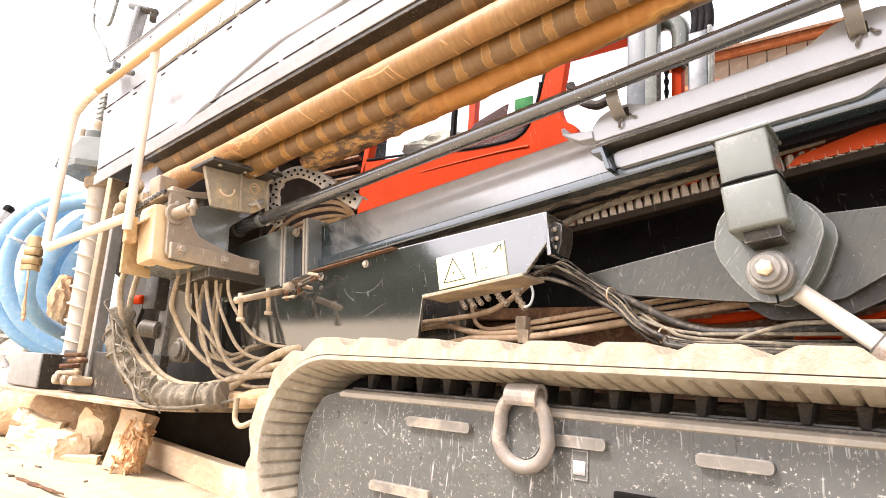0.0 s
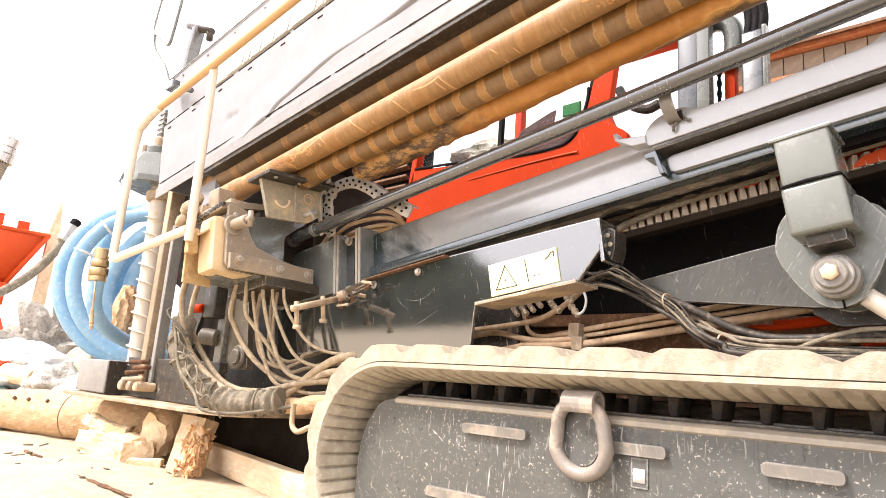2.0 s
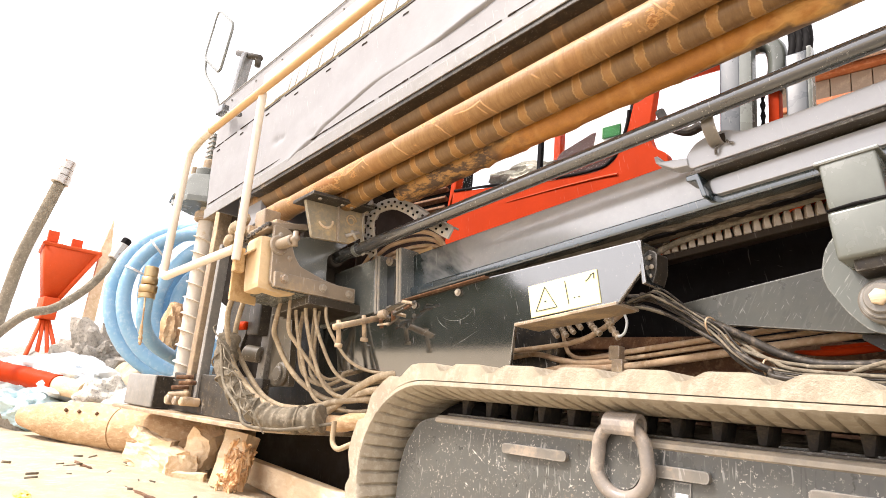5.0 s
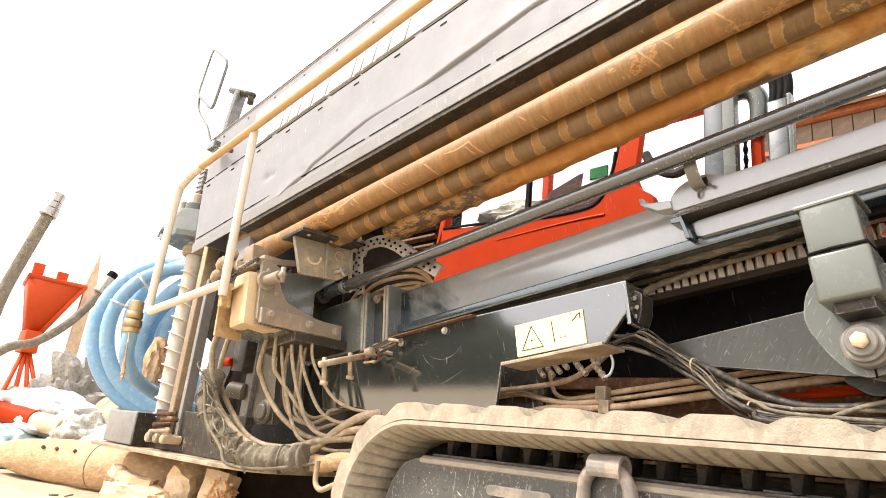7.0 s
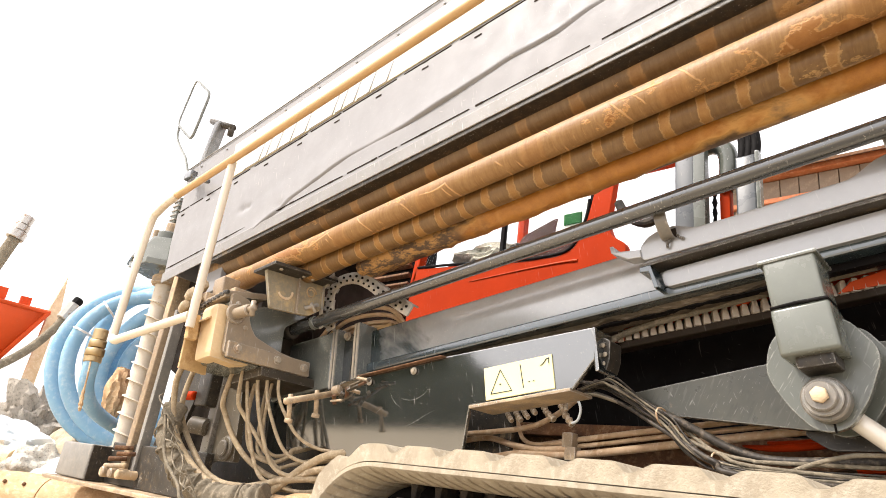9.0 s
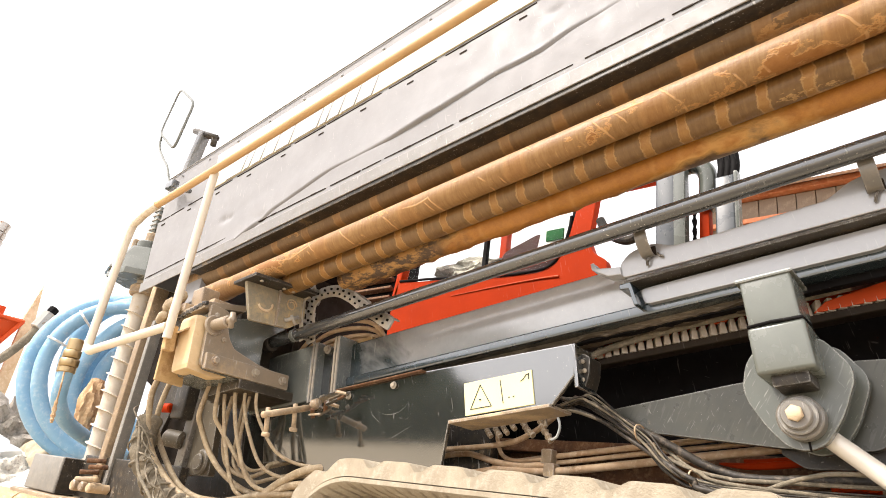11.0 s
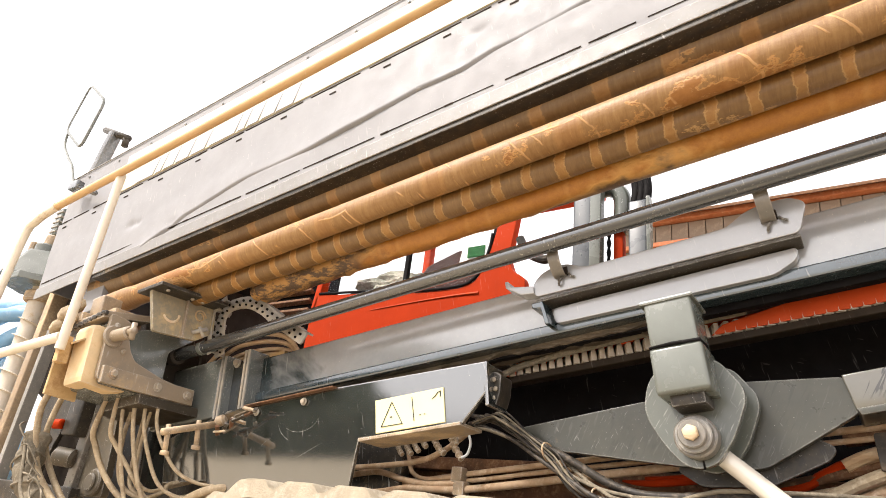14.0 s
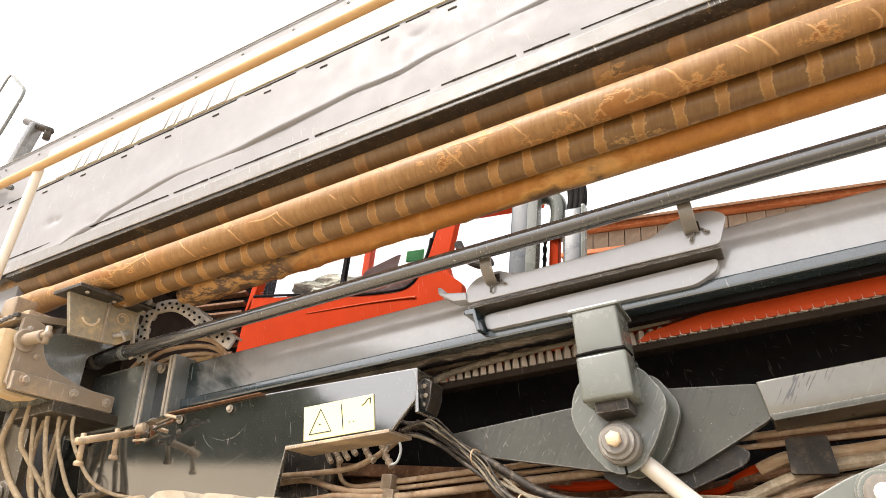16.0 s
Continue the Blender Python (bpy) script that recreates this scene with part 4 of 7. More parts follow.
for s in (0.522, 0.942):
    hook = curve([(s, 1.190, 0.133), (s, 1.176, 0.128), (s, 1.160, 0.140), (s, 1.150, 0.158), (s, 1.148, 0.182), (s + 0.002, 1.142, 0.196)], 4)
    bm = bmesh.new()
    rows = [[bm.verts.new(FRAME @ (Vector(p) + Vector((dx, 0, 0)))) for dx in (-0.013, 0.013)] for p in hook]
    for a, b in zip(rows, rows[1:]):
        bm.faces.new((a[0], a[1], b[1], b[0]))
    thicken(bm, 0.003)
    part("tube_clip", bm, M_WASHER, tray, "bent spring clip")
    part("clip_hole", box((s - 0.014, s + 0.016), (1.1835, 1.1875), (0.128, 0.150), FRAME, 0.002), M_VOID, tray, "dark hole behind the clip")
    part("clip_tongue", sweep(curve([fr(s + 0.004, 1.184, 0.128), fr(s - 0.002, 1.176, 0.116), fr(s - 0.006, 1.182, 0.108)], 4), 0.003, 8), M_UMBER, tray)
    part("clip_tongue", sweep(curve([fr(s + 0.018, 1.184, 0.132), fr(s + 0.024, 1.178, 0.122), fr(s + 0.030, 1.183, 0.121)], 4), 0.0026, 8), M_UMBER, tray)

# ---- breakout vise at the front end ----
vise = thing("breakout_vise", (-1.66, 1.05, 0.72), "mud-brown breakout vise with an ochre roller block", "vise")
part("vise_plate", slab(rounded([(0.872, 0.034), (0.872, 0.216), (0.925, 0.210), (0.945, 0.193), (0.935, 0.164), (0.947, 0.130), (0.968, 0.103), (1.060, 0.078), (1.163, 0.066), (1.163, 0.024), (0.892, 0.027)], 0.01), -0.672, -0.660, FRAME, 0.002, axis="x"), M_VISE, vise, "mud-brown cut plate")
part("clamp_bar", box((-0.662, -0.648), (0.878, 1.167), (0.022, 0.069), FRAME, 0.004), M_VISE, vise)
part("hex_washer", rod(fr(0.738, 1.152, -0.245), fr(0.738, 1.158, -0.245), 0.031, 28, bevel=0.002), M_PAD, pin)
for y, n in ((0.907, 0.050), (1.043, 0.047), (1.142, 0.046)):
    bolt("bolt", fr(-0.648, y, n), FRAME.to_3x3() @ Vector((1, 0, 0)), 0.010, vise)
part("vise_body", slab(rounded([(0.885, 0.025), (0.885, 0.205), (0.957, 0.196), (1.089, 0.242), (1.155, 0.224), (1.107, 0.189), (1.075, 0.165), (1.072, 0.02)], 0.012), -0.86, -0.676, FRAME, 0.004, axis="x"), M_CHARCOAL, vise, "speckled dark grey vise body")
part("tube_guide", box((-0.90, -0.80), (1.06, 1.34), (0.0, 0.30), FRAME, 0.004), M_UMBER, vise)
part("side_cylinder", rod(fr(-0.66, 0.889, 0.152), fr(-0.585, 0.889, 0.148), 0.017, 20, bevel=0.003), M_VISE, vise)
part("cylinder_flange", rod(fr(-0.662, 0.889, 0.152), fr(-0.652, 0.889, 0.152), 0.030, 24, bevel=0.003), M_VISE, vise)
part("elbow_fitting", rod(fr(-0.585, 0.889, 0.148), fr(-0.562, 0.889, 0.148), 0.011, 6), M_VISE, vise)
part("elbow_fitting", rod(fr(-0.570, 0.889, 0.125), fr(-0.570, 0.889, 0.17), 0.008, 10), M_VISE, vise)
for y, n in ((0.893, 0.185), (0.928, 0.119)):
    bolt("bolt", fr(-0.660, y, n), FRAME.to_3x3() @ Vector((1, 0, 0)), 0.006, vise)
part("roller_block", box((-0.765, -0.676), (0.840, 0.890), (0.017, 0.182), FRAME, 0.016), M_BLOCK, vise, "ochre rounded roller block")
part("roller_wedge", slab([(0.84, 0.02), (0.93, 0.012), (1.03, 0.038), (0.95, 0.05)], -0.72, -0.68, FRAME, 0.003, axis="x"), M_BLOCK, vise)
part("front_bracket", slab([(0.822, 0.004), (0.909, 0.000), (0.905, 0.06), (0.880, 0.168), (0.826, 0.130)], -0.812, -0.802, FRAME, 0.002, axis="x"), M_OCHRE, vise, "ochre bracket plate")
part("vise_floor", box((-0.86, -0.655), (1.0, 1.25), (-0.006, 0.022), FRAME, 0.004), M_UMBER, vise, "mud-caked floor plate")
part("chain_guard", slab([(0.86, 0.205), (0.86, 0.225), (1.0, 0.255), (1.0, 0.235)], -0.86, -0.68, FRAME, 0.003, axis="x"), M_VISE, vise)
head = part("end_box", box((-0.88, -0.585), (1.195, 1.40), (-0.015, 0.163), FRAME, 0.005), M_CHARCOAL, rig, "dark end box")
part("coupling_box", box((-0.575, -0.478), (1.228, 1.44), (-0.012, 0.156), FRAME, 0.004), M_FRAME, rig, "dark coupling box between two flanges")
for s in (-0.585, -0.484):
    end = part("end_flange", box((s, s + 0.022), (1.198, 1.42), (-0.022, 0.170), FRAME, 0.003), M_CHARCOAL, rig, "bolted end flange with worn bright edge")
    for off in (0.0005, 0.0135):
        strip = part("worn_edge", box((s + off, s + off + 0.008), (1.1945, 1.1985), (-0.020, 0.168), FRAME, 0.001), M_DUSTY, rig, "pale worn flange edge")
for n in (-0.008, 0.150):
    bolt("bolt", fr(-0.548, 1.228, n), (0, -1, 0), 0.011, rig)
    bolt("bolt", fr(-0.508, 1.228, n), (0, -1, 0), 0.008, rig)
rng = random.Random(12)
for k in range(11):
    u = k / 10
    turn = FRAME @ Matrix.Translation((-0.575 + 0.15 * u, 1.205 + 0.02 * rng.random(), -0.052 + 0.042 * u + rng.uniform(-0.012, 0.012))) @ Euler((rng.uniform(-0.6, 0.6), rng.uniform(-0.5, 0.3), rng.uniform(-0.8, 0.8))).to_matrix().to_4x4()
    rag = part("rag_strip", box((-0.022, 0.022), (-0.006, 0.006), (-0.003, 0.003), turn, 0.002), (M_RUST, M_BROWN, M_GRIME, M_LEDGE)[k % 4], rig, "torn rust-stained strip")
    set_depth(rag, 0.92)
set_depth(part("rust_ledge", box((-0.50, -0.16), (1.232, 1.252), (0.0135, 0.0175), FRAME, 0.002), M_RUST, rig, "dark brown ledge under the rail"), 0.92)
gantry = part("rod_support", slab(rounded([(0.951, 0.172), (0.921, 0.288), (1.143, 0.302), (1.146, 0.226), (1.09, 0.186)], 0.008), -0.592, -0.580, FRAME, 0.002, axis="x"), M_GANTRY, vise, "mud-splashed rod support plate")
part("support_top", slab([(0.912, 0.284), (1.142, 0.300), (1.142, 0.310), (0.912, 0.294)], -0.635, -0.525, FRAME, 0.002, axis="x"), M_GRIME, gantry, "muddy dark top flange")
# Added plate and box; they fill the dark background behind the carrier loop.
part("support_rear", box((-0.70, -0.69), (1.20, 1.56), (0.10, 0.45), FRAME, 0.002), M_VOID, gantry, "dark brown plate added behind the carrier loop")
part("rear_tray", box((-0.70, -0.30), (1.45, 1.50), (0.0, 0.235), FRAME, 0.003), M_RUST, gantry, "rust-brown box added to close the gap behind the hoses")
part("support_rib", box((-0.582, -0.570), (1.035, 1.041), (0.178, 0.293), FRAME, 0.002), M_VISE, gantry)
for y, s in ((0.945, -0.54), (1.03, -0.545), (1.065, -0.545), (1.13, -0.55)):
    bolt("bolt", fr(s, y, 0.284 + 0.07 * (y - 0.912)), FRAME.to_3x3() @ Vector((0, 0, -1)), 0.006, gantry, washer=False)
swirl = [fr(-0.5795, 1.09 + 0.020 * math.cos(a) * (1 - a / 16), 0.262 + 0.020 * math.sin(a) * (1 - a / 16)) for a in [0.35 * k for k in range(26)]]
part("mud_swirl", sweep(swirl, 0.0025, 5), M_OCHRE, gantry, "ring of dried ochre mud")
part("mud_swirl", sweep([fr(-0.5795, 0.995 + 0.026 * math.cos(0.4 * k), 0.238 + 0.024 * math.sin(0.4 * k)) for k in range(9, 17)], 0.004, 5), M_WOOD, gantry, "curl of dried pale mud")
part("cross_lever", rod(fr(-0.577, 1.07, 0.205), fr(-0.565, 1.11, 0.225), 0.006, 8), M_DUSTY, gantry)
part("lever_tip", rod(fr(-0.568, 1.085, 0.225), fr(-0.568, 1.105, 0.20), 0.005, 8), M_DUSTY, gantry)
# fittings on top of the vise
for s, y, n, a, b, c in ((-0.80, 0.925, 0.265, 0.06, 0.06, 0.09), (-0.78, 0.96, 0.245, 0.10, 0.09, 0.045), (-0.83, 0.885, 0.235, 0.05, 0.04, 0.04)):
    part("fitting_block", box((s - a / 2, s + a / 2), (y - b / 2, y + b / 2), (n - c / 2, n + c / 2), FRAME, 0.006), M_BROWN, vise, "muddy fitting block")
for s, y, n, r in ((-0.86, 0.855, 0.245, 0.022), (-0.84, 0.87, 0.275, 0.018), (-0.88, 0.865, 0.222, 0.02), (-0.82, 0.852, 0.222, 0.016), (-0.87, 0.84, 0.205, 0.015)):
    part("hose_nut", rod(fr(s - 0.02, y, n), fr(s + 0.02, y - 0.012, n + 0.008), r, 6, bevel=0.003), M_HOSE_TAN, vise)
for k in range(9):
    part("chain_link", box((-0.012, 0.012), (-0.006, 0.006), (-0.006, 0.006), Matrix.Translation(fr(-0.85 + 0.021 * k, 0.862, 0.203 + 0.002 * k)) @ Matrix.Rotation(radians(90 * (k % 2)), 4, "X"), 0.004), M_GRIME, vise)
part("ochre_ledge", slab([(0.823, 0.125), (0.885, 0.168), (0.885, 0.174), (0.823, 0.131)], -0.81, -0.70, FRAME, 0.001, axis="x"), M_OCHRE, vise)

# ---- drill rods ----


def drill_rod(y, n, r, material, s0, label, lumps=0.0):
    bm = bmesh.new()
    stops = [(s0, r * 0.78), (s0 + 0.03, r * 0.78), (s0 + 0.032, r * 1.12), (s0 + 0.16, r * 1.12), (s0 + 0.20, r), (2.10, r), (2.15, r * 1.12), (2.3, r * 1.12)]
    pts, radii = [], []
    for (a, ra), (b, rb) in zip(stops, stops[1:]):
        count = max(1, int((b - a) / 0.02))
        for i in range(count):
            pts.append((a + (b - a) * i / count, y, n))
            radii.append(ra + (rb - ra) * i / count)
    pts.append((2.3, y, n))
    radii.append(radii[-1])
    sweep(pts, lambda t: radii[round(t * (len(radii) - 1))], 28, bm=bm, m=FRAME)
    if lumps:
        for v in bm.verts:
            q = Vector((0, y, n)) - FRAME.inverted() @ v.co
            q.x = 0
            v.co += FRAME.to_3x3() @ (-q).normalized() * (max(0.0, noise.fractal(v.co * 22, 1, 2, 4)) * lumps * (0.1 + 0.9 * min(1.0, max(0.0, (-0.45 - v.co.x) * 4))))
    return solo("drill_rod", bm, material, label, "drill rod", "drill rods in the magazine", base=fr(0.5, y, n - r))


drill_rod(1.060, 0.481, 0.035, M_PIPE_D, -1.17, "dark banded drill rod tucked under the cover")
drill_rod(1.0, 0.349, 0.0325, M_PIPE_A, -0.98, "pale brown drill rod with peeling ochre mud")
drill_rod(1.065, 0.325, 0.032, M_PIPE_B, -0.66, "dark drill rod with ochre mud bands", 0.002)
drill_rod(1.135, 0.312, 0.033, M_PIPE_C, -0.40, "drill rod caked in orange-brown mud, rough and dark at its front", 0.012)

# ---- rod magazine cover ----
mag = thing("rod_magazine", fr(0.5, 1.0, 0.40), "dented grey sheet-metal rod magazine cover with a cream stripe", "magazine")


CREASE = ((-0.80, 0.40), (-0.655, 0.417), (-0.455, 0.476), (-0.22, 0.513), (0.0, 0.51), (0.2, 0.524), (0.33, 0.539), (0.45, 0.537), (0.53, 0.553), (0.8, 0.57), (2.4, 0.60))


def crease(s):
    """Height of the long fold at a place along the sheet."""
    for (a, na), (b, nb) in zip(CREASE, CREASE[1:]):
        if s <= b:
            return na + (nb - na) * max(0.0, (s - a) / (b - a))
    return CREASE[-1][1]


def cover_sheet(s0, s1, n0, n1, y, name, material, label, dents=True):
    """A sheet with shallow dents along its length."""
    bm = bmesh.new()
    ns, nn = int((s1 - s0) / 0.014), max(4, int((n1 - n0) / 0.0022))
    rows = []
    for i in range(ns + 1):
        s = s0 + (s1 - s0) * i / ns
        row = []
        for j in range(nn + 1):
            t = j / nn
            n = n0 + (n1 - n0) * t
            d = 0.0
            if dents:
                u = n - crease(s)
                lift = min(1.0, max(0.0, (s + 0.78) * 6)) * (0.75 + 0.35 * math.sin(s * 7.3) + 0.2 * math.sin(s * 17)) * (1 if s < 0.8 else max(0.3, 1 - (s - 0.8) * 1.5))
                d = 0.0075 * lift * (0.5 + 0.5 * math.tanh(u / 0.0014)) * math.exp(-max(0.0, u) / 0.040)
                d -= 0.002 * lift * math.exp(-((u + 0.003) / 0.004) ** 2)
                d += 0.0016 * noise.noise((s * 16, u * 9, 2)) * math.exp(-abs(u) / 0.05)
                d += 0.0018 * noise.fractal((s * 3.1, t * 2.2, 4), 1, 2, 2) * math.sin(math.pi * t)
                for ds, dt, depth, wide in ((-0.735, 0.42, 0.008, 0.016), (-0.70, 0.40, 0.006, 0.012), (0.50, 0.80, 0.006, 0.014), (-0.52, 0.16, 0.006, 0.02)):
                    d -= depth * math.exp(-(((s - ds) / wide) ** 2 + ((t - dt) * (n1 - n0) / wide) ** 2))
            row.append(bm.verts.new(fr(s, y - d, n)))
        rows.append(row)
    for a, b in zip(rows, rows[1:]):
        for k in range(nn):
            bm.faces.new((a[k], b[k], b[k + 1], a[k + 1]))
    thicken(bm, 0.004)
    return part(name, bm, material, mag, label, smooth=60)


cover_sheet(-1.20, 2.3, 0.425, 0.683, 0.90, "lower_cover", M_PANEL, "dented grey sheet with a long crease")
part("upper_cover", box((-1.20, 2.3), (0.903, 0.908), (0.690, 0.884), FRAME, 0.001), M_PANEL, mag, "grey upper sheet")
part("top_sheet", slab([(0.9035, 0.886), (0.915, 0.894), (1.0, 0.898), (1.35, 0.898), (1.35, 0.890), (1.0, 0.890), (0.925, 0.888), (0.912, 0.886)], -1.20, 2.3, FRAME, 0.001, axis="x"), M_PANEL, mag, "folded top sheet")
flange = part("lower_flange", slab([(0.893, 0.385), (0.893, 0.428), (0.905, 0.428), (0.905, 0.395), (0.945, 0.395), (0.945, 0.385)], -0.87, 2.3, FRAME, 0.002, axis="x"), M_GRIME, mag, "dark angle rail with chipped edge")
part("flange_face", box((-1.20, 2.3), (0.889, 0.8928), (0.397, 0.434), FRAME, 0.002), M_RIM, flange)
part("front_sheet", slab([(0.91, 0.44), (0.91, 0.80), (1.35, 0.84), (1.35, 0.44)], -1.20, -1.192, FRAME, 0.002, axis="x"), M_PANEL, mag)
part("front_bracket", box((-1.02, -0.86), (0.93, 0.95), (0.30, 0.43), FRAME, 0.004), M_PANEL, mag, "grey front bracket")
part("far_cover", box((-1.2, 2.3), (1.35, 1.356), (0.42, 0.85), FRAME, 0.002), M_PANEL, mag)
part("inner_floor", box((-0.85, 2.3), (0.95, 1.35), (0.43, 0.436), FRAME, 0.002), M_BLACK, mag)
stripe = part("cream_stripe", box((-0.86, 2.3), (0.8985, 0.9035), (0.702, 0.846), FRAME, 0.0005), M_STRIPE, mag, "cream stripe on the upper sheet")
# lettering shown as plain slanted bars
for s0, wide in ((-0.775, 0.085), (-0.675, 0.025), (-0.635, 0.045), (-0.575, 0.055), (-0.505, 0.06), (-0.42, 0.105), (-0.30, 0.025), (-0.26, 0.04), (-0.205, 0.05), (-0.145, 0.06)):
    part("name_edge", slab([(s0 - 0.001, 0.7025), (s0 + wide + 0.0045, 0.7025), (s0 + wide + 0.0295, 0.764), (s0 + 0.024, 0.764)], 0.8976, 0.8998, FRAME, 0), M_BEAM, stripe)
    part("name_bar", slab([(s0, 0.7045), (s0 + wide, 0.7045), (s0 + wide + 0.025, 0.7645), (s0 + 0.025, 0.7645)], 0.8968, 0.8990, FRAME, 0.0005), M_WHITE, stripe, "white slanted bar")
for name, n, y in (("upper_seam", 0.6850, 0.8950), ("lower_seam", 0.4535, 0.8950)):
    bm = bmesh.new()
    at = -1.19
    rng = random.Random(name)
    while at < 2.28:
        long = rng.uniform(0.05, 0.3)
        thick = rng.uniform(0.0005, 0.0013)
        box((at, min(2.29, at + long)), (y - 0.0008, y + 0.008), (n - thick, n + thick), FRAME, 0, bm=bm)
        at += long + rng.uniform(0.0, 0.03)
    part(name, bm, M_VOID, mag, "thin broken dark seam", smooth=0)
for k in range(21):
    s = -1.155 + 0.1745 * k
    for n in (0.6846, 0.6625, 0.4535):
        slot = box((s - 0.011, s + 0.011), (0.8938, 0.903), (n - 0.0020, n + 0.0020), FRAME, 0.0006)
        part("clip_slot", slot, M_VOID, mag)
for s in (-0.9, 1.9):
    part("post", box((s - 0.03, s + 0.03), (1.30, 1.35), (0.15, 0.44), FRAME, 0.004), M_FRAME, mag)
part("edge_strip", box((-1.20, 2.3), (0.8975, 0.9015), (0.8815, 0.8838), FRAME, 0.001), M_SLATE, mag, "grey top edge strip")
for k in range(19):
    part("rivet", rod(fr(-1.1 + 0.175 * k, 0.903, 0.858), fr(-1.1 + 0.175 * k, 0.898, 0.858), 0.0045, 8, bevel=0.002), M_FRAME, mag)

# the magazine is scaled back from the camera, a little behind the rods
for ob in mag.children_recursive:
    set_depth(ob, 1.10)

# ---- hand rail ----
rail = thing("hand_rail", fr(-0.7, 0.80, 0.1), "cream painted tube hand rail, chipped, beside the magazine", "hand rail")
loop = [(2.2, 0.775, 0.634), (-0.98, 0.775, 0.617), (-1.075, 0.775, 0.602), (-1.130, 0.775, 0.548), (-1.200, 0.775, 0.20), (-1.20, 0.775, 0.165), (-1.175, 0.775, 0.150), (-1.12, 0.775, 0.148), (-0.734, 0.792, 0.138)]
part("top_tube", sweep([loop[0], (-0.3, 0.775, 0.620), (-0.96, 0.775, 0.6173)], 0.0120, 14, m=FRAME), M_RAIL_TAN, rail, "tan straight top tube")
part("rail_tube", sweep([(-0.961, 0.775, 0.6173)] + curve(loop[1:], 5), 0.0138, 14, m=FRAME), M_CREAM, rail, "bent cream tube")
part("rail_post", sweep([(-0.642, 0.785, 0.620), (-0.738, 0.798, 0.105)], 0.0128, 14, m=FRAME), M_CREAM, rail)
part("rail_foot", box((-0.765, -0.742), (0.800, 0.830), (0.075, 0.15), FRAME, 0.004), M_OCHRE, rail, "ochre foot of the post")

# ---- front end: base, stake-down anchor, posts ----
front = thing("stake_down_base", (-2.4, 1.2, 0.31), "dusty stake-down base of dark steel with a pale worn edge", "anchor base")
part("base_sheet", slab(rounded([(-2.99, 0.945), (-2.6, 0.958), (-2.0, 0.996), (-1.86, 1.04), (-1.82, 1.10), (-1.82, 1.62), (-2.99, 1.62)], 0.03), 0.306, 0.321, Matrix(((1, 0, 0, 0), (0, 0, 1, 0), (0, 1, 0, 0), (0, 0, 0, 1))), 0.005), M_BROWN, front, "thick base sheet with a bright worn rim")
part("foot_box", box((-2.955, -2.66), (0.985, 1.20), (0.324, 0.452), bevel=0.006), M_PAD, front, "scratched grey foot box")
# Dark sheet on the box's right face, in place of the shade there.
part("foot_cheek", box((-2.659, -2.651), (0.987, 1.06), (0.325, 0.450), bevel=0.002), M_GRIME, front)
part("foot_wall", box((-2.66, -1.95), (1.06, 1.09), (0.324, 0.47), bevel=0.004), M_GRIME, front)
# Outline fitted to the camera's view, to fill the dark gap beside the rails.
set_depth(part("mast_plate", slab([(-2.33, 0.40), (-2.38, 0.72), (-2.58, 0.80), (-2.60, 1.17), (-2.16, 1.19), (-2.05, 0.72), (-2.05, 0.40)], 1.12, 1.14, bevel=0.003), M_VOID, front, "dark brown mast plate"), 1.08)
part("mast_rail", box((-2.515, -2.475), (1.045, 1.10), (0.35, 1.16), bevel=0.004), M_BROWN, front, "dusty upright rail")
part("mast_rail", box((-2.435, -2.412), (1.05, 1.09), (0.35, 0.98), bevel=0.004), M_PAD, front, "worn bright upright rail")
part("mast_strut", box((-2.36, -2.33), (1.085, 1.12), (0.86, 1.15), bevel=0.004), M_PAD, front)
for x, r in ((-2.52, 0.019), (-2.45, 0.017), (-2.39, 0.016)):
    part("clevis", rod((x, 0.985, 0.365), (x, 1.06, 0.365), r, 12, bevel=0.004), M_BROWN, front)
part("clevis_link", rod((-2.54, 1.005, 0.385), (-2.38, 1.005, 0.395), 0.009, 10), M_BROWN, front)
for x, z in ((-2.50, 0.41), (-2.44, 0.43), (-2.47, 0.45)):
    part("clevis_pin", rod((x, 0.99, z), (x + 0.03, 1.045, z + 0.006), 0.008, 6, bevel=0.002), M_RUST, front)

anchor = thing("ground_anchor", (-2.67, 1.10, 0.31), "pale dust-covered ground anchor screw under a dark drive head", "anchor")
part("shaft", rod((-2.715, 1.10, 1.20), (-2.665, 1.10, 0.32), 0.038, 20), M_CHALK, anchor, "pale dusty shaft")
turns = bmesh.new()
steps = 640
for i in range(steps):
    t = i / (steps - 1)
    a = t * 2 * math.pi * 11
    c = Vector((-2.71 + 0.045 * t, 1.10, 1.10 - 0.74 * t))
    w = Vector((math.cos(a), math.sin(a), 0))
    turns.verts.new(c + w * 0.036 + Vector((0, 0, 0.005)))
    turns.verts.new(c + w * 0.051)
    turns.verts.new(c + w * 0.036 - Vector((0, 0, 0.005)))
turns.verts.ensure_lookup_table()
for i in range(steps - 1):
    for k in range(2):
        turns.faces.new([turns.verts[3 * i + k], turns.verts[3 * i + k + 1], turns.verts[3 * i + 4 + k], turns.verts[3 * i + 3 + k]])
part("screw_flight", turns, M_CHALK, anchor, "worn spiral flight", smooth=60)
part("collar", rod((-2.71, 1.10, 1.125), (-2.712, 1.10, 1.165), 0.058, 24, bevel=0.006), M_BROWN, anchor)
hexa = [(1.10 + 0.15 * math.sin(math.pi / 3 * k), -2.74 + 0.17 * math.cos(math.pi / 3 * k)) for k in range(6)]
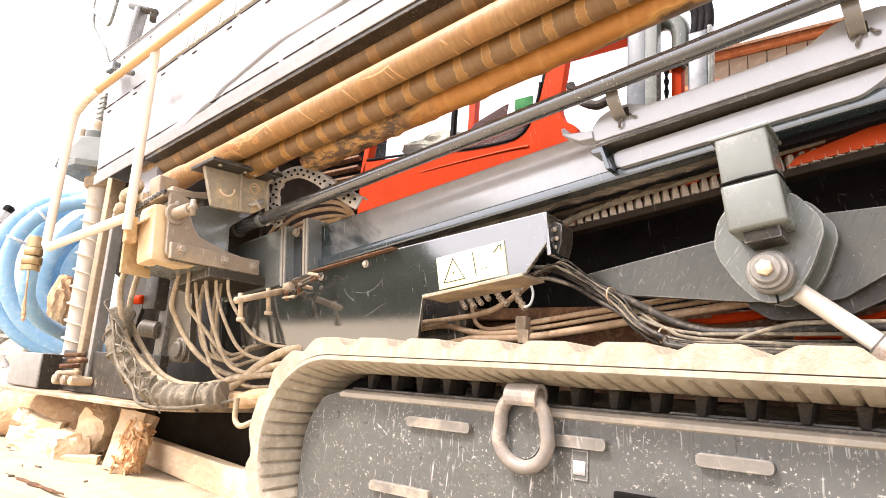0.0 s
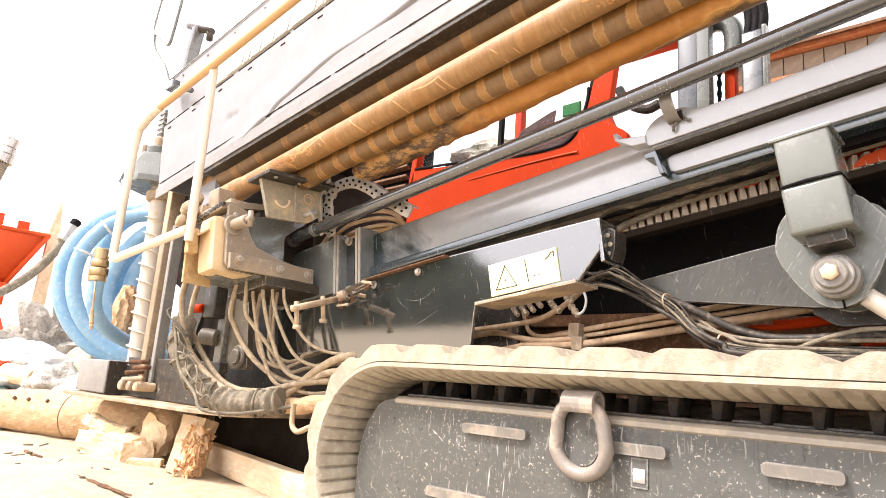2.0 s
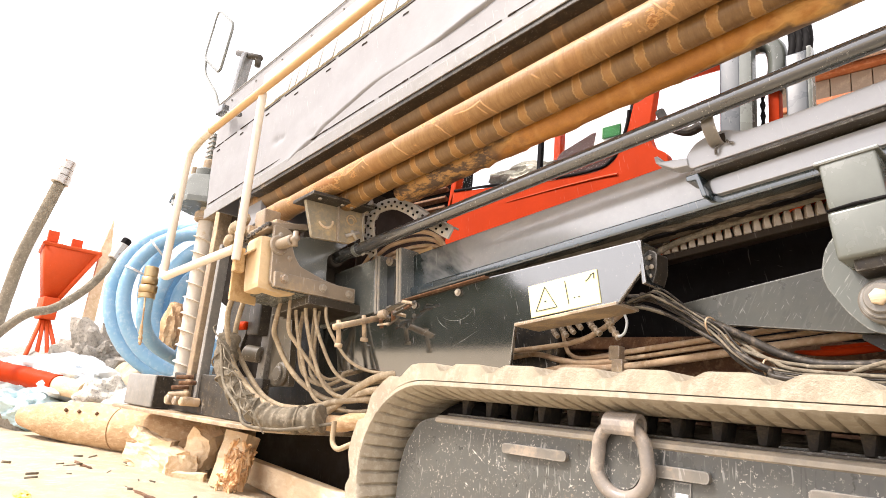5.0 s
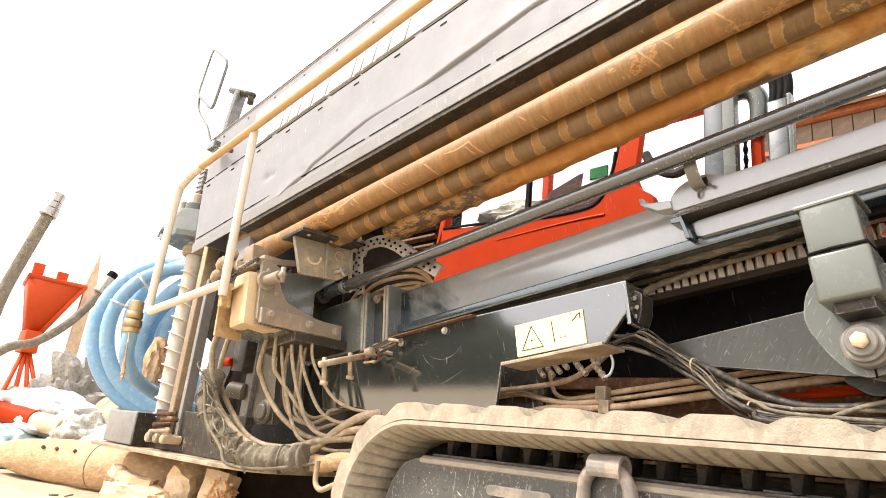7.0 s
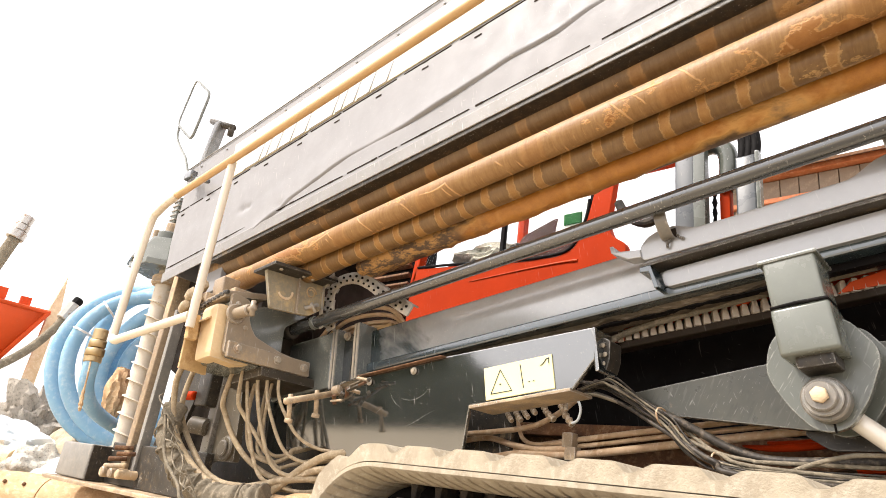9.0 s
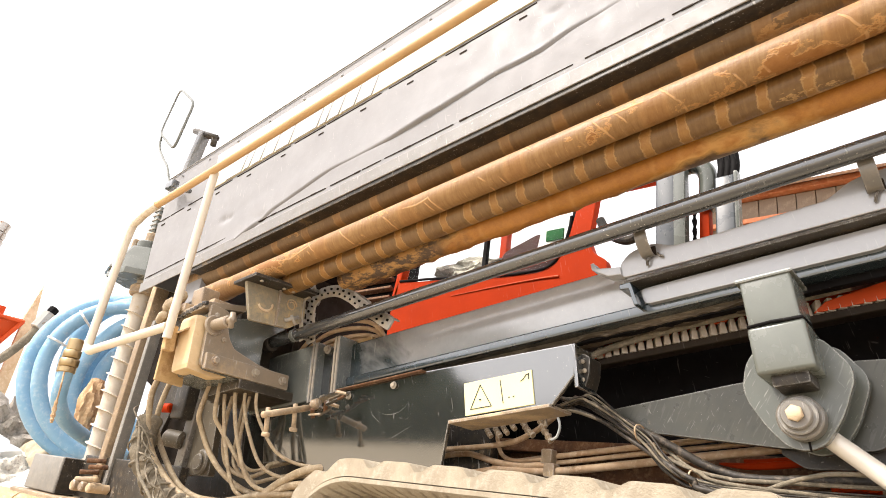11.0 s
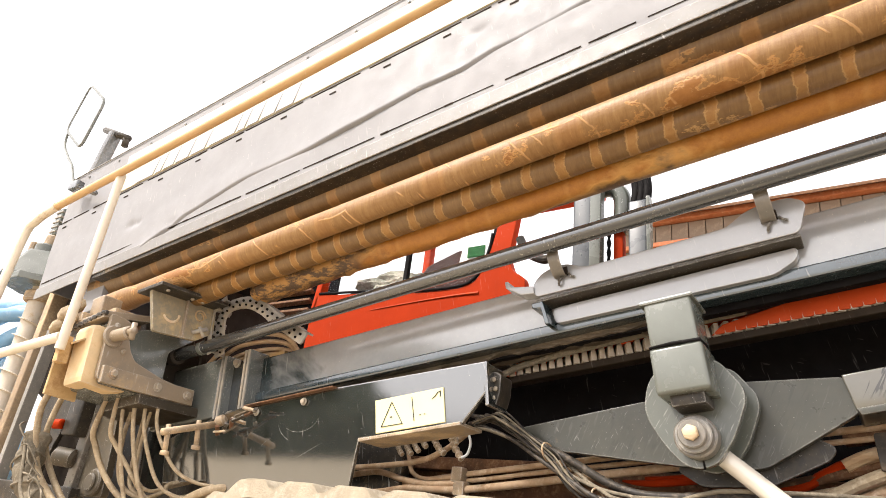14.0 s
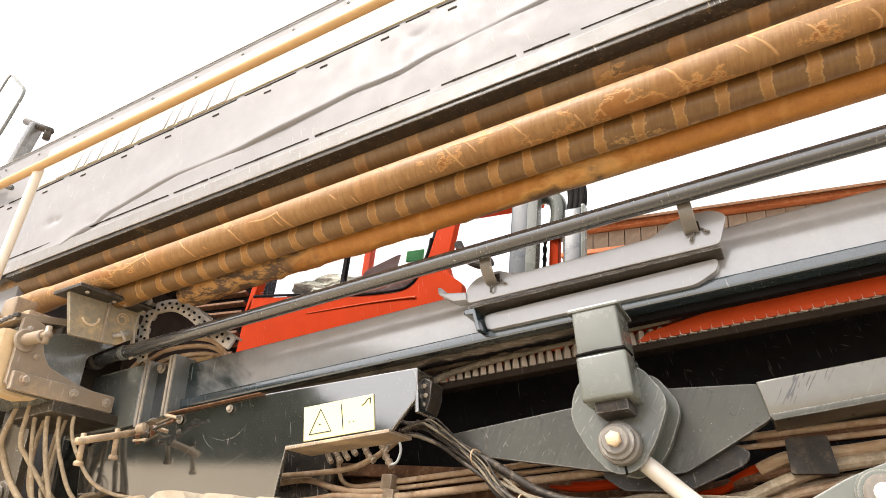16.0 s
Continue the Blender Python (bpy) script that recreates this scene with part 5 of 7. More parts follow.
part("head_plate", slab([(b, a) for a, b in hexa], 1.185, 1.212, Matrix(((1, 0, 0, 0), (0, 0, 1, 0), (0, 1, 0, 0), (0, 0, 0, 1))), 0.003), M_POST, anchor, "dusty grey six-sided head plate")
head_bm = bmesh.new()
bmesh.ops.create_cone(head_bm, cap_ends=True, segments=6, radius1=0.165, radius2=0.085, depth=0.13)
bmesh.ops.rotate(head_bm, cent=(0, 0, 0), matrix=Matrix.Rotation(radians(14), 3, "Z"), verts=head_bm.verts)
bmesh.ops.translate(head_bm, vec=(-2.79, 1.10, 1.278), verts=head_bm.verts)
soften(head_bm, head_bm.edges[:], 0.010)
part("head_box", head_bm, M_YOKE, anchor, "tapered grey drive head")
part("motor", rod((-2.80, 1.10, 1.34), (-2.80, 1.10, 1.385), 0.055, 16, bevel=0.006), M_YOKE, anchor)
part("motor_stub", rod((-2.79, 1.10, 1.38), (-2.785, 1.10, 1.43), 0.034, 14, bevel=0.004), M_BROWN, anchor)
part("breather", box((-2.815, -2.765), (1.08, 1.13), (1.43, 1.56), bevel=0.006), M_YOKE, anchor, "grey finned breather post")
for k in range(5):
    part("fin", box((-2.819, -2.761), (1.076, 1.134), (1.445 + 0.023 * k, 1.453 + 0.023 * k), bevel=0.002), M_PAD, anchor)
part("filler_cap", rod((-2.86, 1.06, 1.34), (-2.86, 1.06, 1.40), 0.016, 10, bevel=0.003), M_BROWN, anchor)
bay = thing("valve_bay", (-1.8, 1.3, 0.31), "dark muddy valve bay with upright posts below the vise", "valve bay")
# Added dark wall; it fills the dark background below the vise.
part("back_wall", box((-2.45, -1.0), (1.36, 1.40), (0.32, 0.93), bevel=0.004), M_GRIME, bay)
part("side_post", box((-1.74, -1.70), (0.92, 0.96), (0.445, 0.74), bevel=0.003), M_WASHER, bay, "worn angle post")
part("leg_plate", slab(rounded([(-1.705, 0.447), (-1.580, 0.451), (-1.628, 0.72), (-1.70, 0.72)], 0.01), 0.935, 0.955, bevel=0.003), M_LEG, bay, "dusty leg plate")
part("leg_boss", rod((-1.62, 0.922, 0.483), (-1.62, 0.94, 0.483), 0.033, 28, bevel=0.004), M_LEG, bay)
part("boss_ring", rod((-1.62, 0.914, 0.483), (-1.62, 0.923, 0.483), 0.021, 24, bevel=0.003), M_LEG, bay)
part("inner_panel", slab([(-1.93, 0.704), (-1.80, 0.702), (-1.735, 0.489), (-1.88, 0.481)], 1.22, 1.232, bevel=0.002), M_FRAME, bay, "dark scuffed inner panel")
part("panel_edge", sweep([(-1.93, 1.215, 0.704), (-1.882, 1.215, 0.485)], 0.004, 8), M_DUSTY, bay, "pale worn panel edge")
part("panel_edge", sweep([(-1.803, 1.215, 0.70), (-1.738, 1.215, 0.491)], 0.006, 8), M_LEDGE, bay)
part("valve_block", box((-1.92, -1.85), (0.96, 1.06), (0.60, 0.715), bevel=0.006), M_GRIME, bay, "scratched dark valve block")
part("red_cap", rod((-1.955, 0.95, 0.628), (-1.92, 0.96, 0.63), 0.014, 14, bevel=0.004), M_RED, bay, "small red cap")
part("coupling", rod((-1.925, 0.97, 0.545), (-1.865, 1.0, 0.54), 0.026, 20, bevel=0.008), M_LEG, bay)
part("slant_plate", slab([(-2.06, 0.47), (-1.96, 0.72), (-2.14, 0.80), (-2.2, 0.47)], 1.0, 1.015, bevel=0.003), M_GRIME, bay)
set_depth(part("catch_bar", sweep([fr(-0.60, 1.056, -0.079), fr(-0.60, 1.235, -0.022)], 0.010, 10), M_BROWN, bay, "tan muddy cross bar"), 0.92)
set_depth(part("ball_end", rod(fr(-0.60, 1.225, -0.02), fr(-0.57, 1.235, -0.012), 0.016, 16, bevel=0.007), M_BROWN, bay, "dusty ball end"), 0.92)
for y, n in ((1.075, -0.075), (1.17, -0.045)):
    set_depth(part("hanging_bolt", rod(fr(-0.605, y, n + 0.02), fr(-0.60, y, n - 0.055), 0.007, 10), M_BROWN, bay), 0.92)
    set_depth(part("hanging_head", hexagon(fr(-0.60, y, n - 0.05), (0, 0, -1), 0.012, 0.012), M_BROWN, bay), 0.92)
# Scaled back from the camera, so their places in its view stay.
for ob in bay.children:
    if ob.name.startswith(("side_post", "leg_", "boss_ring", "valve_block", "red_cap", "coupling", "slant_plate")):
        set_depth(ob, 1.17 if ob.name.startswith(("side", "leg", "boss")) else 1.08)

# ---- hoses ----


def hose(pts, r, material, label, steps=7, name="hydraulic_hose", group="hoses of the rig"):
    return solo(name, sweep(curve(pts, steps), r * (0.70 if material is M_HOSE_TAN else 0.78 if material is M_PIPE_TAN else 1.0), 12), material, label, "hose", group, base=tuple(pts[0]))


TAN = "dusty tan hydraulic hose hanging in a slack loop"
hose([(-1.80, 1.0, 0.72), (-1.822, 1.0, 0.625), (-1.825, 1.021, 0.583), (-1.795, 1.043, 0.525), (-1.747, 1.064, 0.477), (-1.692, 1.086, 0.444), (-1.630, 1.107, 0.424), (-1.575, 1.129, 0.425), (-1.513, 1.150, 0.437), (-1.38, 1.25, 0.44)], 0.0115, M_HOSE_TAN, TAN)
hose([(-1.75, 1.0, 0.72), (-1.737, 1.0, 0.624), (-1.724, 1.024, 0.583), (-1.683, 1.048, 0.535), (-1.644, 1.072, 0.488), (-1.607, 1.096, 0.449), (-1.577, 1.12, 0.432), (-1.45, 1.25, 0.43)], 0.009, M_HOSE_TAN, TAN)
hose([(-1.74, 1.05, 0.72), (-1.751, 1.05, 0.631), (-1.765, 1.067, 0.558), (-1.756, 1.083, 0.5), (-1.721, 1.1, 0.473), (-1.666, 1.117, 0.466), (-1.619, 1.133, 0.487), (-1.61, 1.15, 0.511), (-1.60, 1.31, 0.54)], 0.009, M_HOSE_TAN, TAN)
hose([(-1.76, 1.1, 0.74), (-1.758, 1.1, 0.654), (-1.753, 1.1, 0.593), (-1.748, 1.1, 0.54), (-1.724, 1.1, 0.488), (-1.66, 1.13, 0.455), (-1.60, 1.15, 0.47), (-1.57, 1.3, 0.52)], 0.008, M_HOSE_TAN, TAN)
hose([(-1.70, 1.08, 0.73), (-1.705, 1.08, 0.60), (-1.70, 1.09, 0.52), (-1.66, 1.11, 0.485), (-1.62, 1.15, 0.50), (-1.58, 1.3, 0.56)], 0.007, M_HOSE_TAN, TAN)
hose([(-1.96, 0.93, 0.76), (-1.991, 0.92, 0.664), (-1.969, 0.946, 0.527), (-1.897, 0.971, 0.448), (-1.808, 0.997, 0.396), (-1.735, 1.023, 0.378), (-1.686, 1.049, 0.389), (-1.627, 1.074, 0.405), (-1.559, 1.1, 0.424), (-1.42, 1.2, 0.45)], 0.0135, M_HOSE_TAN, "thick dusty tan hose curving under the vise")
hose([(-2.0, 0.98, 0.76), (-2.017, 0.97, 0.625), (-2.013, 0.99, 0.547), (-1.888, 1.01, 0.437), (-1.808, 1.03, 0.398), (-1.715, 1.05, 0.391), (-1.6, 1.15, 0.40)], 0.0125, M_HOSE_TAN, "thick dusty tan hose curving under the vise")
hose([(-1.66, 1.07, 0.345), (-1.628, 1.08, 0.371), (-1.564, 1.103, 0.424), (-1.512, 1.127, 0.47), (-1.437, 1.15, 0.505), (-1.36, 1.24, 0.52), (-1.25, 1.36, 0.50), (-1.0, 1.42, 0.48)], 0.0165, M_HOSE_TAN, "thick pale hose running up behind the track")
hose([(-1.6, 1.1, 0.42), (-1.542, 1.12, 0.437), (-1.497, 1.135, 0.456), (-1.409, 1.15, 0.466), (-1.32, 1.24, 0.46), (-1.2, 1.36, 0.45), (-1.0, 1.42, 0.44)], 0.0155, M_HOSE_TAN, "thick pale hose running up behind the track")
hose([(-1.66, 1.1, 0.368), (-1.63, 1.1, 0.361), (-1.546, 1.1, 0.361), (-1.459, 1.1, 0.375), (-1.3, 1.2, 0.38)], 0.024, M_BARK, "ochre-stained thick pipe behind the track")
hose([(-1.509, 1.05, 0.37), (-1.509, 1.05, 0.352), (-1.506, 1.05, 0.314), (-1.48, 1.05, 0.299), (-1.439, 1.05, 0.311), (-1.40, 1.08, 0.34), (-1.38, 1.1, 0.38)], 0.0105, M_HOSE_TAN, "short tan hose hooked below the pipe")
hose([(-1.96, 0.9, 0.56), (-1.94, 0.9, 0.522), (-1.895, 0.9, 0.442), (-1.782, 0.9, 0.378), (-1.725, 0.9, 0.335), (-1.652, 0.96, 0.330), (-1.60, 1.03, 0.345), (-1.53, 1.08, 0.365)], 0.0048, M_CLOTH, "thin tan hose outside the wrapped bundle")

# cloth-wrapped bundle with ridges and cords
path = curve([(-2.01, 0.95, 0.60), (-1.989, 0.94, 0.50), (-1.93, 0.964, 0.425), (-1.838, 0.985, 0.374), (-1.761, 1.005, 0.356), (-1.70, 1.022, 0.357), (-1.635, 1.04, 0.363), (-1.585, 1.06, 0.372)], 16)
bundle = thing("wrapped_hose_bundle", path[-1], "hose bundle wrapped in mud-stained dark cloth, tied with cord", "hose bundle", "hoses of the rig")
wrap = bmesh.new()
sweep(path, lambda t: 0.031 + 0.006 * abs(math.sin(t * 40)) + 0.003 * math.sin(t * 91) - 0.010 * math.exp(-((t - 0.80) / 0.012) ** 2), 16, bm=wrap)
for v in wrap.verts:
    v.co += v.co.normalized() * noise.fractal(v.co * 26, 1, 2, 4) * 0.006
part("cloth_wrap", wrap, M_CLOTH, bundle, "creased dark cloth", smooth=50)
for t in (0.12, 0.22, 0.30, 0.38, 0.46, 0.80):
    c = path[int(t * (len(path) - 1))]
    d = (path[min(int(t * (len(path) - 1)) + 1, len(path) - 1)] - path[max(int(t * (len(path) - 1)) - 1, 0)]).normalized()
    u = d.cross(Vector((0, 1, 0.3))).normalized()
    w = d.cross(u)
    part("cord", sweep([c + (u * math.cos(a) + w * math.sin(a)) * 0.039 + d * 0.02 * math.sin(a + t * 40) for a in [2 * math.pi * k / 18 for k in range(18)]], 0.0035, 6, closed=True), M_CLOTH, bundle)

rng = random.Random(21)
for k in range(9):
    x, z = -2.03 + 0.035 * k, 0.60 - 0.028 * k
    hose([(x - 0.05, 0.93, z + 0.03), (x + rng.uniform(-0.02, 0.02), 0.905, z + rng.uniform(-0.02, 0.03)), (x + 0.05, 0.90, z - 0.02 + rng.uniform(-0.03, 0.02)), (x + 0.08, 0.93, z - 0.06)], 0.0024, M_CLOTH, "thin brown cord lashed over the wrapped bundle", name="lashing_cord", group="cords round the bundle")

# cables by the skirt's end and pipes under it
CABLE = "grey-brown cable bundled under the lift arm"
hose([(-0.80, 1.33, 0.74), (-0.765, 1.3, 0.728), (-0.686, 1.289, 0.707), (-0.623, 1.277, 0.676), (-0.565, 1.266, 0.641), (-0.511, 1.254, 0.6), (-0.461, 1.243, 0.571), (-0.414, 1.231, 0.548), (-0.30, 1.22, 0.53), (0.1, 1.3, 0.54), (0.6, 1.36, 0.56), (1.3, 1.38, 0.55)], 0.0048, M_HOSE_DARK, CABLE, name="cable")
hose([(-0.78, 1.34, 0.735), (-0.709, 1.31, 0.724), (-0.634, 1.3, 0.696), (-0.55, 1.29, 0.65), (-0.497, 1.28, 0.613), (-0.448, 1.27, 0.583), (-0.381, 1.26, 0.57), (-0.319, 1.25, 0.568), (0.1, 1.3, 0.58), (0.6, 1.36, 0.6), (1.3, 1.38, 0.62)], 0.0038, M_CLOTH, CABLE, name="cable")
hose([(-0.74, 1.32, 0.73), (-0.66, 1.30, 0.70), (-0.542, 1.27, 0.649), (-0.486, 1.276, 0.622), (-0.43, 1.282, 0.594), (-0.368, 1.288, 0.577), (-0.291, 1.294, 0.577), (-0.233, 1.3, 0.581), (0.2, 1.34, 0.60), (0.7, 1.38, 0.62), (1.3, 1.39, 0.62)], 0.0085, M_HOSE_DARK, "thick dark sleeve bundled under the lift arm", name="cable")
hose([(-0.79, 1.33, 0.715), (-0.746, 1.3, 0.707), (-0.652, 1.28, 0.675), (-0.573, 1.26, 0.633), (-0.491, 1.24, 0.589), (-0.431, 1.22, 0.56), (-0.36, 1.20, 0.538), (0.1, 1.3, 0.535), (0.6, 1.36, 0.55), (1.3, 1.38, 0.54)], 0.0048, M_HOSE_DARK, CABLE, name="cable")
hose([(-0.80, 1.33, 0.70), (-0.72, 1.29, 0.695), (-0.60, 1.275, 0.655), (-0.52, 1.262, 0.612), (-0.44, 1.25, 0.58), (-0.34, 1.24, 0.556), (0.1, 1.3, 0.552), (0.6, 1.36, 0.57), (1.3, 1.38, 0.56)], 0.0038, M_CLOTH, CABLE, name="cable")
hose([(-0.33, 1.26, 0.55), (-0.24, 1.24, 0.58), (-0.16, 1.25, 0.59), (0.1, 1.34, 0.60), (0.6, 1.38, 0.60)], 0.004, M_CLOTH, CABLE, name="cable")
PIPE = "dusty tan rigid oil pipe under the side plate"
hose([(-1.2, 1.38, 0.565), (-0.99, 1.38, 0.578), (-0.824, 1.38, 0.603), (-0.58, 1.38, 0.639), (0.2, 1.38, 0.75)], 0.0085, M_PIPE_TAN, PIPE, name="oil_pipe")
hose([(-1.2, 1.38, 0.55), (-0.816, 1.38, 0.589), (-0.568, 1.38, 0.625), (0.2, 1.38, 0.73)], 0.007, M_PIPE_TAN, PIPE, name="oil_pipe")
hose([(-1.2, 1.36, 0.53), (-1.054, 1.36, 0.547), (-0.961, 1.36, 0.562), (-0.804, 1.36, 0.568), (-0.543, 1.36, 0.606), (-0.2, 1.37, 0.66)], 0.0115, M_PIPE_TAN, PIPE, name="oil_pipe")
hose([(-1.25, 1.34, 0.595), (-1.153, 1.34, 0.599), (-0.951, 1.34, 0.621), (-0.865, 1.34, 0.65), (-0.80, 1.35, 0.70)], 0.009, M_PIPE_TAN, PIPE, name="oil_pipe")
hose([(-1.25, 1.36, 0.565), (-1.151, 1.36, 0.585), (-1.067, 1.36, 0.595), (-0.993, 1.36, 0.582), (-0.917, 1.36, 0.574), (-0.832, 1.36, 0.58)], 0.010, M_PIPE_TAN, PIPE, name="oil_pipe")
hose([(-0.99, 1.37, 0.65), (-0.98, 1.37, 0.618), (-0.963, 1.37, 0.596), (-0.924, 1.37, 0.587), (-0.838, 1.37, 0.596)], 0.007, M_PIPE_TAN, PIPE, name="oil_pipe")
clamp = thing("pipe_clamp", (-0.815, 1.36, 0.55), "dusty two-part pipe clamp", "pipe clamp")
part("clamp_half", box((-0.83, -0.80), (1.345, 1.375), (0.552, 0.585), bevel=0.005), M_BROWN, clamp)
part("clamp_half", box((-0.842, -0.812), (1.35, 1.38), (0.583, 0.618), bevel=0.005), M_BROWN, clamp)
under = thing("undercarriage", (-0.3, 1.7, 0.2), "rust-brown undercarriage beams behind the track", "undercarriage")
part("cross_beam", box((-1.3, 1.8), (1.46, 1.50), (0.36, 0.64), bevel=0.004), M_RUST, under, "rust-brown long beam")
part("cross_beam", box((-1.25, -0.55), (1.40, 1.47), (0.615, 0.645), Matrix.Translation((0, 0, 0)) , 0.004), M_RUST, under)
part("red_strap", sweep(curve([(-0.44, 1.40, 0.612), (-0.38, 1.40, 0.610), (-0.28, 1.40, 0.622), (-0.18, 1.42, 0.640)], 6), lambda t: 0.002 + 0.006 * math.sin(math.pi * t), 8), M_RED, under, "red strap")
part("rear_beam", box((0.95, 1.6), (1.38, 1.44), (-0.245, -0.222), FRAME, 0.004), M_RUST, under, "muddy rear beam")
for k, (n0, n1) in enumerate(((-0.30, -0.27), (-0.33, -0.31), (-0.36, -0.30), (-0.40, -0.37))):
    part("rear_pipe", sweep(curve([fr(0.62, 1.42 + 0.01 * k, n0 - 0.03), fr(0.9, 1.40, n0), fr(1.2, 1.40, n1), fr(1.6, 1.42, n1 + 0.02)], 6), 0.010 + 0.003 * (k % 2), 10), (M_RUST, M_BROWN)[k % 2], under, "muddy rear pipe")
part("red_block", box((-0.10, 0.30), (1.38, 1.46), (0.50, 0.575), bevel=0.008), M_RED, under, "red painted block")
part("rough_block", box((-0.66, -0.52), (1.36, 1.44), (0.47, 0.545), bevel=0.008), M_BROWN, under)
# Dark box added under the base; it stands in for the deep shadow there.
part("skid_box", box((-2.55, -1.15), (1.40, 1.75), (0.09, 0.304), bevel=0.01), M_VOID, under, "added dark box for the shade under the base")
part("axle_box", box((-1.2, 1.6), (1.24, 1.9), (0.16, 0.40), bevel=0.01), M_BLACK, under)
for s, n, ds, dn, r in ((-0.014, -0.136, 0.022, -0.032, 0.0075), (0.012, -0.136, 0.024, -0.034, 0.008), (0.036, -0.136, 0.022, -0.030, 0.0075), (0.062, -0.136, 0.018, -0.022, 0.0075), (0.097, -0.138, 0.034, -0.042, 0.009), (0.146, -0.136, 0.034, -0.062, 0.0095), (0.160, -0.137, 0.006, -0.026, 0.0065)):
    line = curve([fr(s, 1.325, n), fr(s + ds * 0.35, 1.32, n + dn * 0.5), fr(s + ds, 1.315, n + dn)], 9)
    solo("cable_lug", sweep(line, lambda t: r * (0.82 + 0.22 * math.sin(t * 34) - 0.25 * max(0.0, t - 0.8)), 8), M_BROWN, "muddy ribbed cable connector hanging under the skirt", "connector", "cable ends under the skirt")
hose([fr(0.196, 1.32, -0.137), fr(0.205, 1.315, -0.165), fr(0.198, 1.31, -0.19), fr(0.182, 1.31, -0.196)], 0.0032, M_BAG, "thin pale looped wire under the skirt", name="wire")
for k, (dy, dz, r, m) in enumerate(((0.0, 0.006, 0.0022, M_CLOTH), (0.008, 0.012, 0.002, M_HOSE_DARK), (-0.006, -0.005, 0.0028, M_CLOTH), (0.004, -0.012, 0.0026, M_HOSE_DARK), (-0.008, 0.0, 0.0018, M_HOSE_DARK), (0.012, -0.018, 0.003, M_HOSE_DARK))):
    j = 0.004 * math.sin(k * 2.3)
    hose([(-0.76, 1.30 + dy, 0.712 + dz * 0.5), (-0.70, 1.275 + dy, 0.722 + dz * 0.4), (-0.663, 1.258 + dy, 0.716 + dz + j), (-0.591, 1.25 + dy, 0.670 + dz - j), (-0.531, 1.245 + dy, 0.630 + dz + j), (-0.497, 1.24 + dy, 0.594 + dz), (-0.454, 1.24 + dy, 0.563 + dz * 0.8 - j), (-0.392, 1.24 + dy, 0.551 + dz * 0.7), (-0.326, 1.24 + dy, 0.547 + dz * 0.8), (-0.1, 1.28, 0.55 + dz)], r, m, "thin muddy wire in the bundle below the arm", name="wire")
for x, z in ((-0.548, 0.643), (-0.44, 0.560)):
    ring = [(x + 0.004 * math.cos(a), 1.258 + 0.024 * math.cos(a), z + 0.018 * math.sin(a) - 0.006 * math.cos(a)) for a in [2 * math.pi * k / 20 for k in range(20)]]
    solo("cable_tie", sweep(ring, 0.0018, 6, closed=True), M_PIPE_TAN, "pale cable tie round the wires", "cable tie", "cable ties below the arm")
box_end = part("junction_box", slab(rounded([(0.285, -0.100), (0.300, -0.098), (0.312, -0.070), (0.318, -0.030), (0.300, -0.018), (0.285, -0.022)], 0.005), 1.275, 1.33, FRAME, 0.003), M_GRIME, rig, "dark junction box with pale bolts")
for s, n in ((0.302, -0.040), (0.305, -0.062), (0.298, -0.082)):
    bolt("bolt", fr(s, 1.274, n), (0, -1, 0), 0.006, box_end, washer=False)
for ob in (box_end, *box_end.children):
    set_depth(ob, 0.93)

# muddy ledge and drooping cable between beam and rack
ledge = bmesh.new()
rows = []
for i in range(180):
    s = -0.45 + 2.6 * i / 179
    row = []
    for k, (y, n) in enumerate(((1.270, 0.024), (1.268, 0.012), (1.30, 0.006), (1.335, 0.014), (1.345, 0.028))):
        j = noise.fractal((s * 14, k * 2.1, 5), 1, 2, 4) * (0.010 if s < 0.7 else 0.006)
        row.append(ledge.verts.new(fr(s, y - j * 0.6, n + j + 0.004 - (0.004 if k in (1, 2) else 0) + 0.034 * min(1.0, max(0.0, (s - 0.70) * 6.0)))))
    rows.append(row)
for a, b in zip(rows, rows[1:]):
    for k in range(4):
        ledge.faces.new((a[k], a[k + 1], b[k + 1], b[k]))
part("mud_ledge", ledge, M_LEDGE, rig, "mud-caked ledge under the beam", smooth=50)
part("drooping_cable", sweep(curve([fr(0.27, 1.33, -0.022), fr(0.33, 1.325, -0.004), fr(0.45, 1.32, 0.006), (fr(0.62, 1.32, 0.012)), fr(0.85, 1.325, 0.018)], 8), 0.008, 10), M_CLOTH, rig, "mud-caked cable")

# ---- cable carrier ----
carrier = thing("cable_carrier", (-1.55, 1.24, 0.93), "dusty grey plastic cable carrier bent in a loop", "cable carrier")
links = curve([fr(s, 1.16, n) for s, n in ((-0.560, 0.175), (-0.567, 0.214), (-0.574, 0.256), (-0.566, 0.289), (-0.532, 0.311), (-0.461, 0.304), (-0.392, 0.267), (-0.330, 0.218), (-0.269, 0.174), (-0.195, 0.121))], 12)
dist = [0.0]
for a, b in zip(links, links[1:]):
    dist.append(dist[-1] + (b - a).length)
link_bm = slab(rounded([(-0.017, -0.018), (-0.020, 0.014), (-0.016, 0.019), (0.016, 0.019), (0.020, 0.014), (0.017, -0.018)], 0.005), 0, 0.006, bevel=0.001)
box((-0.008, 0.008), (0.004, 0.035), (0.014, 0.019), bevel=0.001, bm=link_bm)
link_mesh = finish("carrier_link", link_bm, M_DUSTY, (0, 0, 0))
places = []
k = 0
